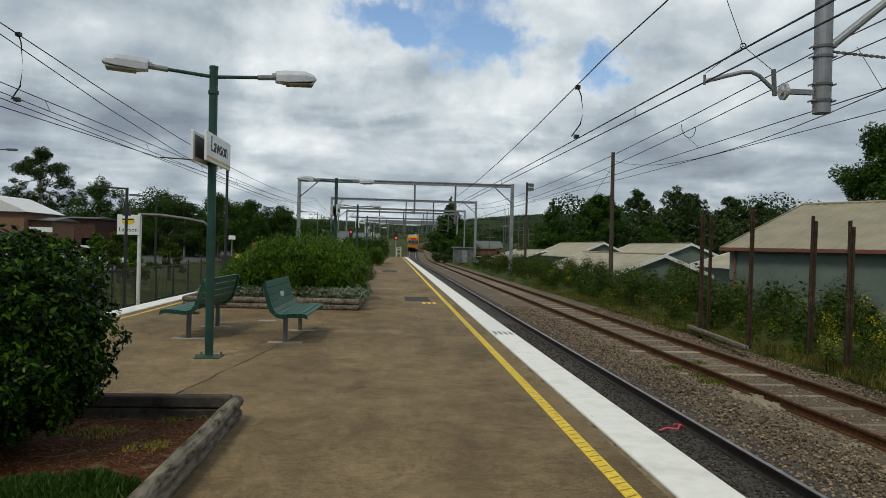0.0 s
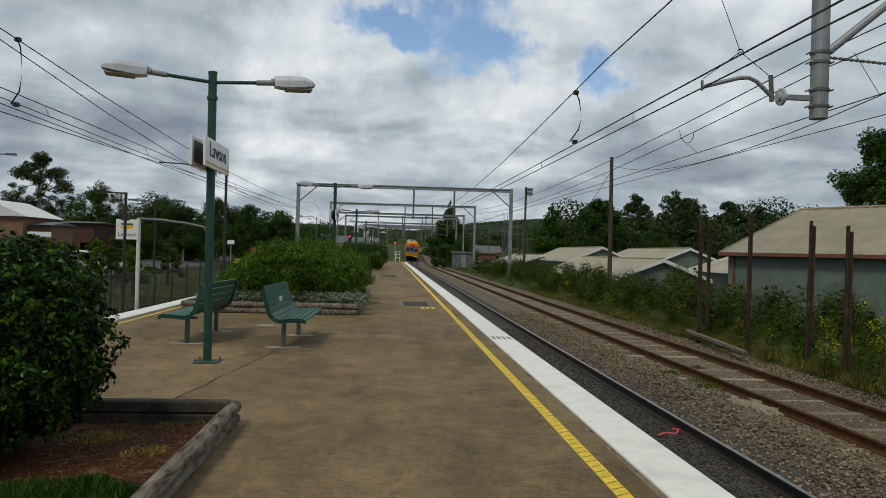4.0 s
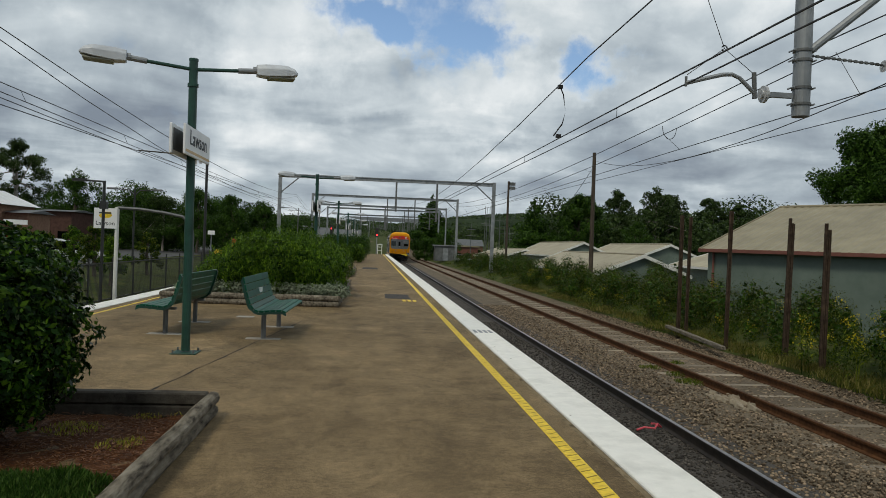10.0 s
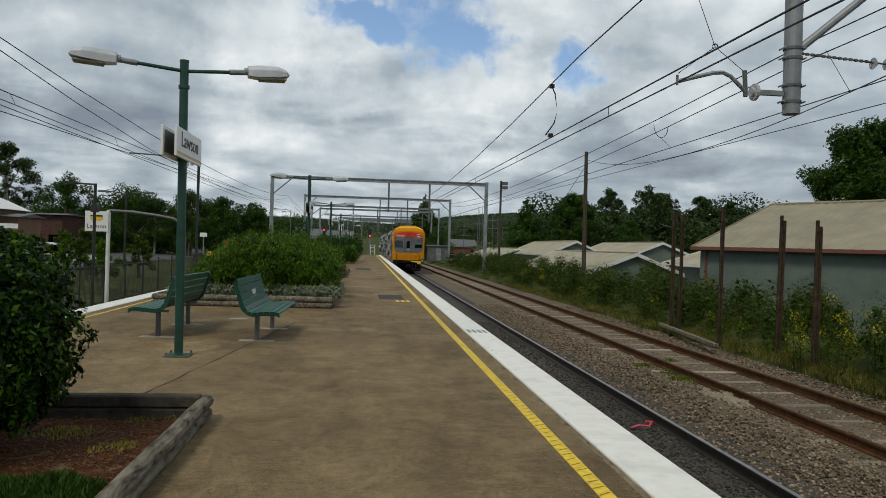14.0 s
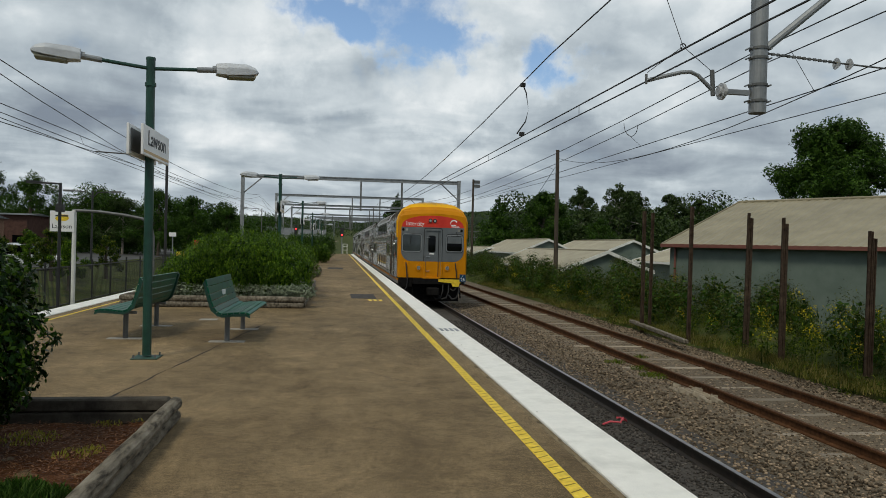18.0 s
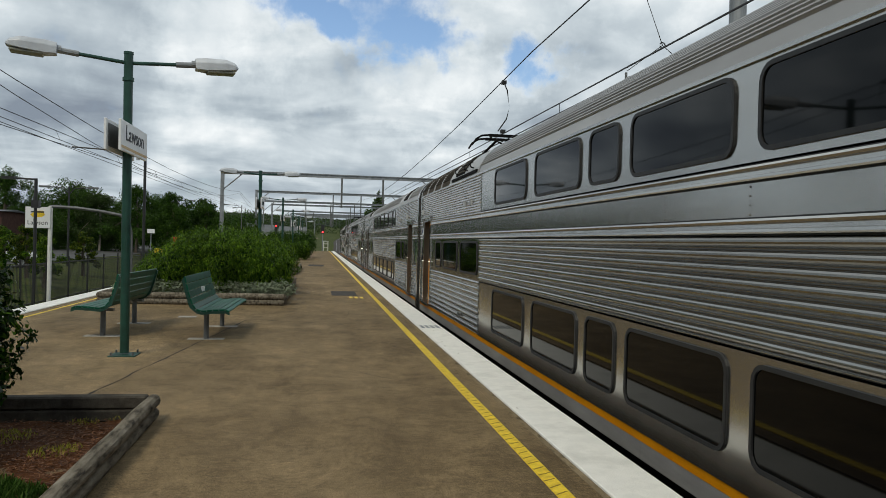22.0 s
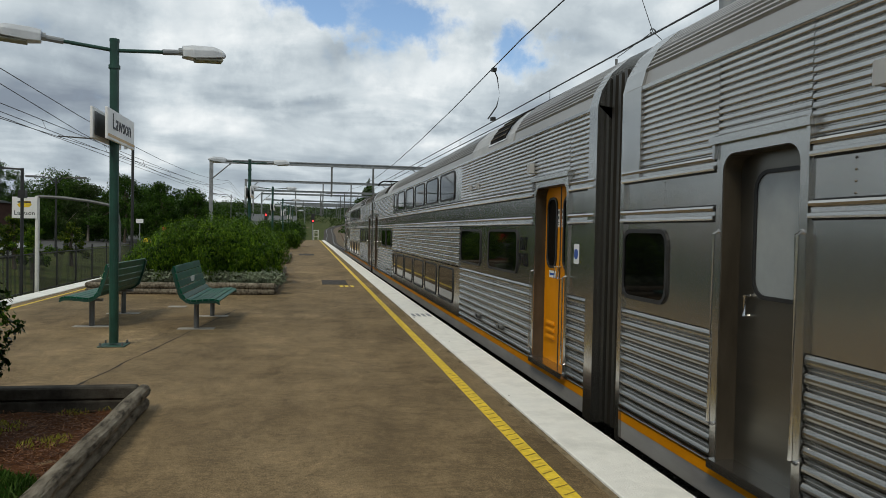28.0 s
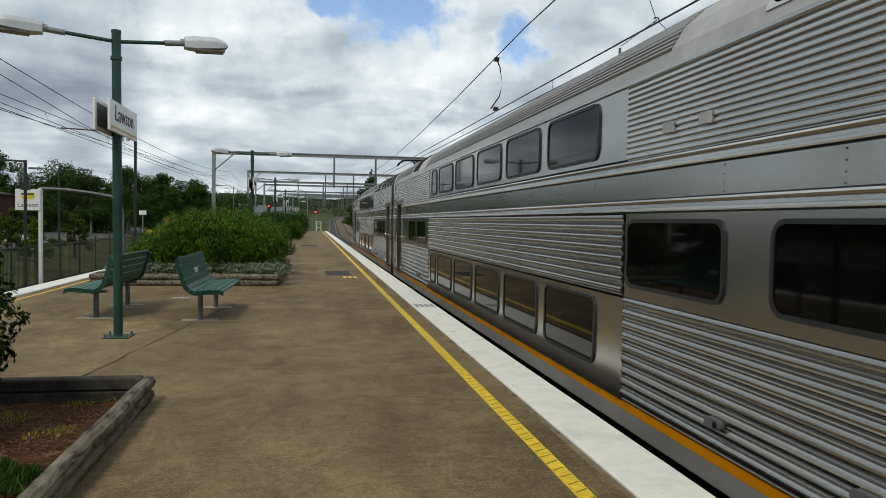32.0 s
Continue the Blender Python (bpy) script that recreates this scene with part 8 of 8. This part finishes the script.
for i, (x, y, h) in enumerate(((-11.6, 34, 2.3), (-13.4, 37, 2.6), (-15.5, 40, 2.4), (-14.2, 33, 2.2), (-17.2, 38, 2.4), (-12.4, 42, 2.5))):
    tree(x, y, h, 1.0, M["leaf_weed"] if i % 2 else M["leaf_hedge"], 20 + i, "young street tree with light green leaves", 9, 1500, 0.10, 0.3, name="sapling")
tree(45.6, 62, 17.2, 6.8, M["leaf_tree"], 12, "large dark green spreading tree behind the shed", 26, 17000, 0.30, 0.40, flat=0.85, lump=0.85)
conifer(21.8, 98, 11.4, 6.4, M["leaf_tree"], 13, "broad dark conifer beyond the sheds", 9000, 0.3)
tree(27.2, 95, 12.0, 5.2, M["leaf_tree"], 14, "bright green round tree", 18, 9000, 0.32, 0.12)
tree(35.0, 95, 8.6, 3.6, M["leaf_tree"], 15, "round dark green tree", 12, 3500, 0.22, 0.2)
conifer(12.0, 150, 12.6, 6.6, M["leaf_tree"], 16, "tall dark conifer beyond the hut", 9000, 0.42)
tree(13.0, 135, 5.0, 4.2, M["leaf_tree"], 17, "dark bush beside the hut", 12, 3500, 0.2, 0.1)
tree(9.2, 128, 4.2, 3.0, M["leaf_tree"], 18, "dark bush beside the track", 10, 3000, 0.2, 0.08)
for i in range(19):
    rng = random.Random(70 + i)
    x = 39 + 4.6 * i
    tree(x, 128 + rng.uniform(-8, 14), rng.uniform(14.6, 16.4) - (2.2 if i > 5 else 0), rng.uniform(5.0, 6.5), M["leaf_gum"], 40 + i, "tall gum tree in the far wood", 36, 4200, 0.40, 0.2, "bark_pale", flat=0.8, lump=0.6)


def far_wood():
    rng = random.Random(91)
    b = []
    for i in range(230):
        x = rng.uniform(-260, 330)
        y = rng.uniform(150, 330)
        if -60 < x < 45:
            y = rng.uniform(240, 420)
        if -9 < x - bend(y) < 14 and y < 330:
            continue
        z = ground_height(x, y)
        s = rng.uniform(4.0, 7.0)
        b.append((x, y, z + s * 0.55, s, s, s * 0.85))
    for i in range(90):
        x = rng.uniform(-150, -48)
        y = rng.uniform(90, 150)
        s = rng.uniform(3, 4.6)
        b.append((x, y, ground_height(x, y) + s * 0.6, s, s, s * 0.9))
    for i in range(460):
        x = rng.uniform(33, 150)
        y = rng.uniform(112, 145)
        s = rng.uniform(2.2, 4.0)
        b.append((x, y, ground_height(x, y) + s * 0.5 + rng.uniform(0, 12.4) * rng.random() ** 0.4, s, s, s * 0.8))
    street = []
    for i in range(190):
        x = rng.uniform(-62, -9)
        y = rng.uniform(92, 112) if x < -12 else 104
        s = rng.uniform(1.3, 2.3)
        street.append((x, y, ground_height(x, y) + s * 0.5 + rng.uniform(0, 6.2 if x < -20 else 4.8) * rng.random() ** 0.5, s, s, s * 0.8))
    ob = leaves("street_wood", street, 190000, 0.12, M["leaf_tree"], None, 79, 0.45, 0.7, corners=3)
    tagged(ob, "dense dark green trees along the street", "trees", kind="stuff")
    # tree belt out of view, added to darken what the train's side reflects
    belt = []
    for i in range(150):
        x, y = rng.uniform(-52, -32), rng.uniform(-70, 70)
        s = rng.uniform(1.6, 3.0)
        belt.append((x, y, ground_height(x, y) + s * 0.5 + rng.uniform(0, 5.0) * (0.6 + 0.4 * math.sin(y * 0.23)), s, s, s * 0.9))
    ob = leaves("roadside_wood", [q for q in belt if q[1] < 40], 40000, 0.45, M["leaf_tree"], None, 80, 0.45, 0.7, corners=3)
    tagged(ob, "unseen dark green trees added for the train's reflections", "trees", kind="stuff")
    ob = leaves("far_wood", b, 300000, 0.27, M["leaf_gum"], None, 77, 0.6, 0.7, corners=3)
    tagged(ob, "distant dark green wood on the hillside", "trees", kind="stuff")
    hills = [(250, 620, 26, 260, 120, 30), (-120, 640, 20, 260, 120, 24), (30, 560, 14, 130, 80, 16), (520, 500, 20, 260, 200, 24), (-420, 480, 18, 260, 200, 22)]
    v, f = [], []
    for x, y, z, a, c, d in hills:
        n0 = len(v)
        for j in range(13):
            for i in range(72):
                an, el = i * math.pi / 36, radians(90 * j / 12)
                k = 1 + 0.05 * noise.noise((i * 0.9, j * 1.7, x)) + 0.03 * noise.noise((i * 2.3, j * 3.1, x))
                v.append((x + a * k * math.cos(an) * math.cos(el), y + c * k * math.sin(an) * math.cos(el), z - 22 + d * k * math.sin(el)))
        f += [(n0 + j * 72 + i, n0 + j * 72 + (i + 1) % 72, n0 + j * 72 + 72 + (i + 1) % 72, n0 + j * 72 + 72 + i) for j in range(12) for i in range(72)]
    structure(new("backdrop", raw("backdrop", v, f, M["far_ground"], True)), "dark wooded hills on the horizon", "hills")
    ob = leaves("hill_trees", [(x, y, z - 21, a, c, d) for x, y, z, a, c, d in hills], 210000, 1.0, M["leaf_gum"], None, 78, 0.985, 0.8, corners=3, lumpy=0.06)
    tagged(ob, "wooded hills on the horizon", "trees", kind="stuff")


far_wood()


# ---- motions ----
NOSE = [(0.0, 203.0), (3.0, 175.0), (6.0, 147.0), (8.0, 128.0), (10.0, 108.5), (12.0, 88.5), (13.0, 78.4), (14.5, 63.6), (16.5, 45.9), (17.5, 36.1), (18.5, 26.2), (19.5, 16.9), (20.4, 8.88), (21.0, 3.74), (22.0, -4.52), (23.0, -12.3), (24.0, -19.1), (25.0, -25.1), (26.5, -33.0), (28.0, -39.7), (29.0, -42.75), (30.0, -44.7), (31.0, -45.7), (32.0, -46.05)]


def motions():
    for i, c in enumerate(CARS):
        rows = []
        length = CAR * TRAIN_SCALE[1]
        for t, y in NOSE:
            y0 = y + i * length + (0.40 if i > 1 else 0.0)
            y1 = y0 + length
            if i == 3:
                y0, y1 = y1, y0
            a = Vector((TRAIN_X + bend(y0), y0, TRAIN_Z + rise(y0)))
            b = Vector((TRAIN_X + bend(y1), y1, TRAIN_Z + rise(y1)))
            d = b - a
            yaw = math.degrees(math.atan2(-d.x, d.y)) % 360
            rows.append((t, pose(*a, math.degrees(math.atan2(d.z, math.hypot(d.x, d.y))), 0, yaw)))
        walk(c, rows)


motions()
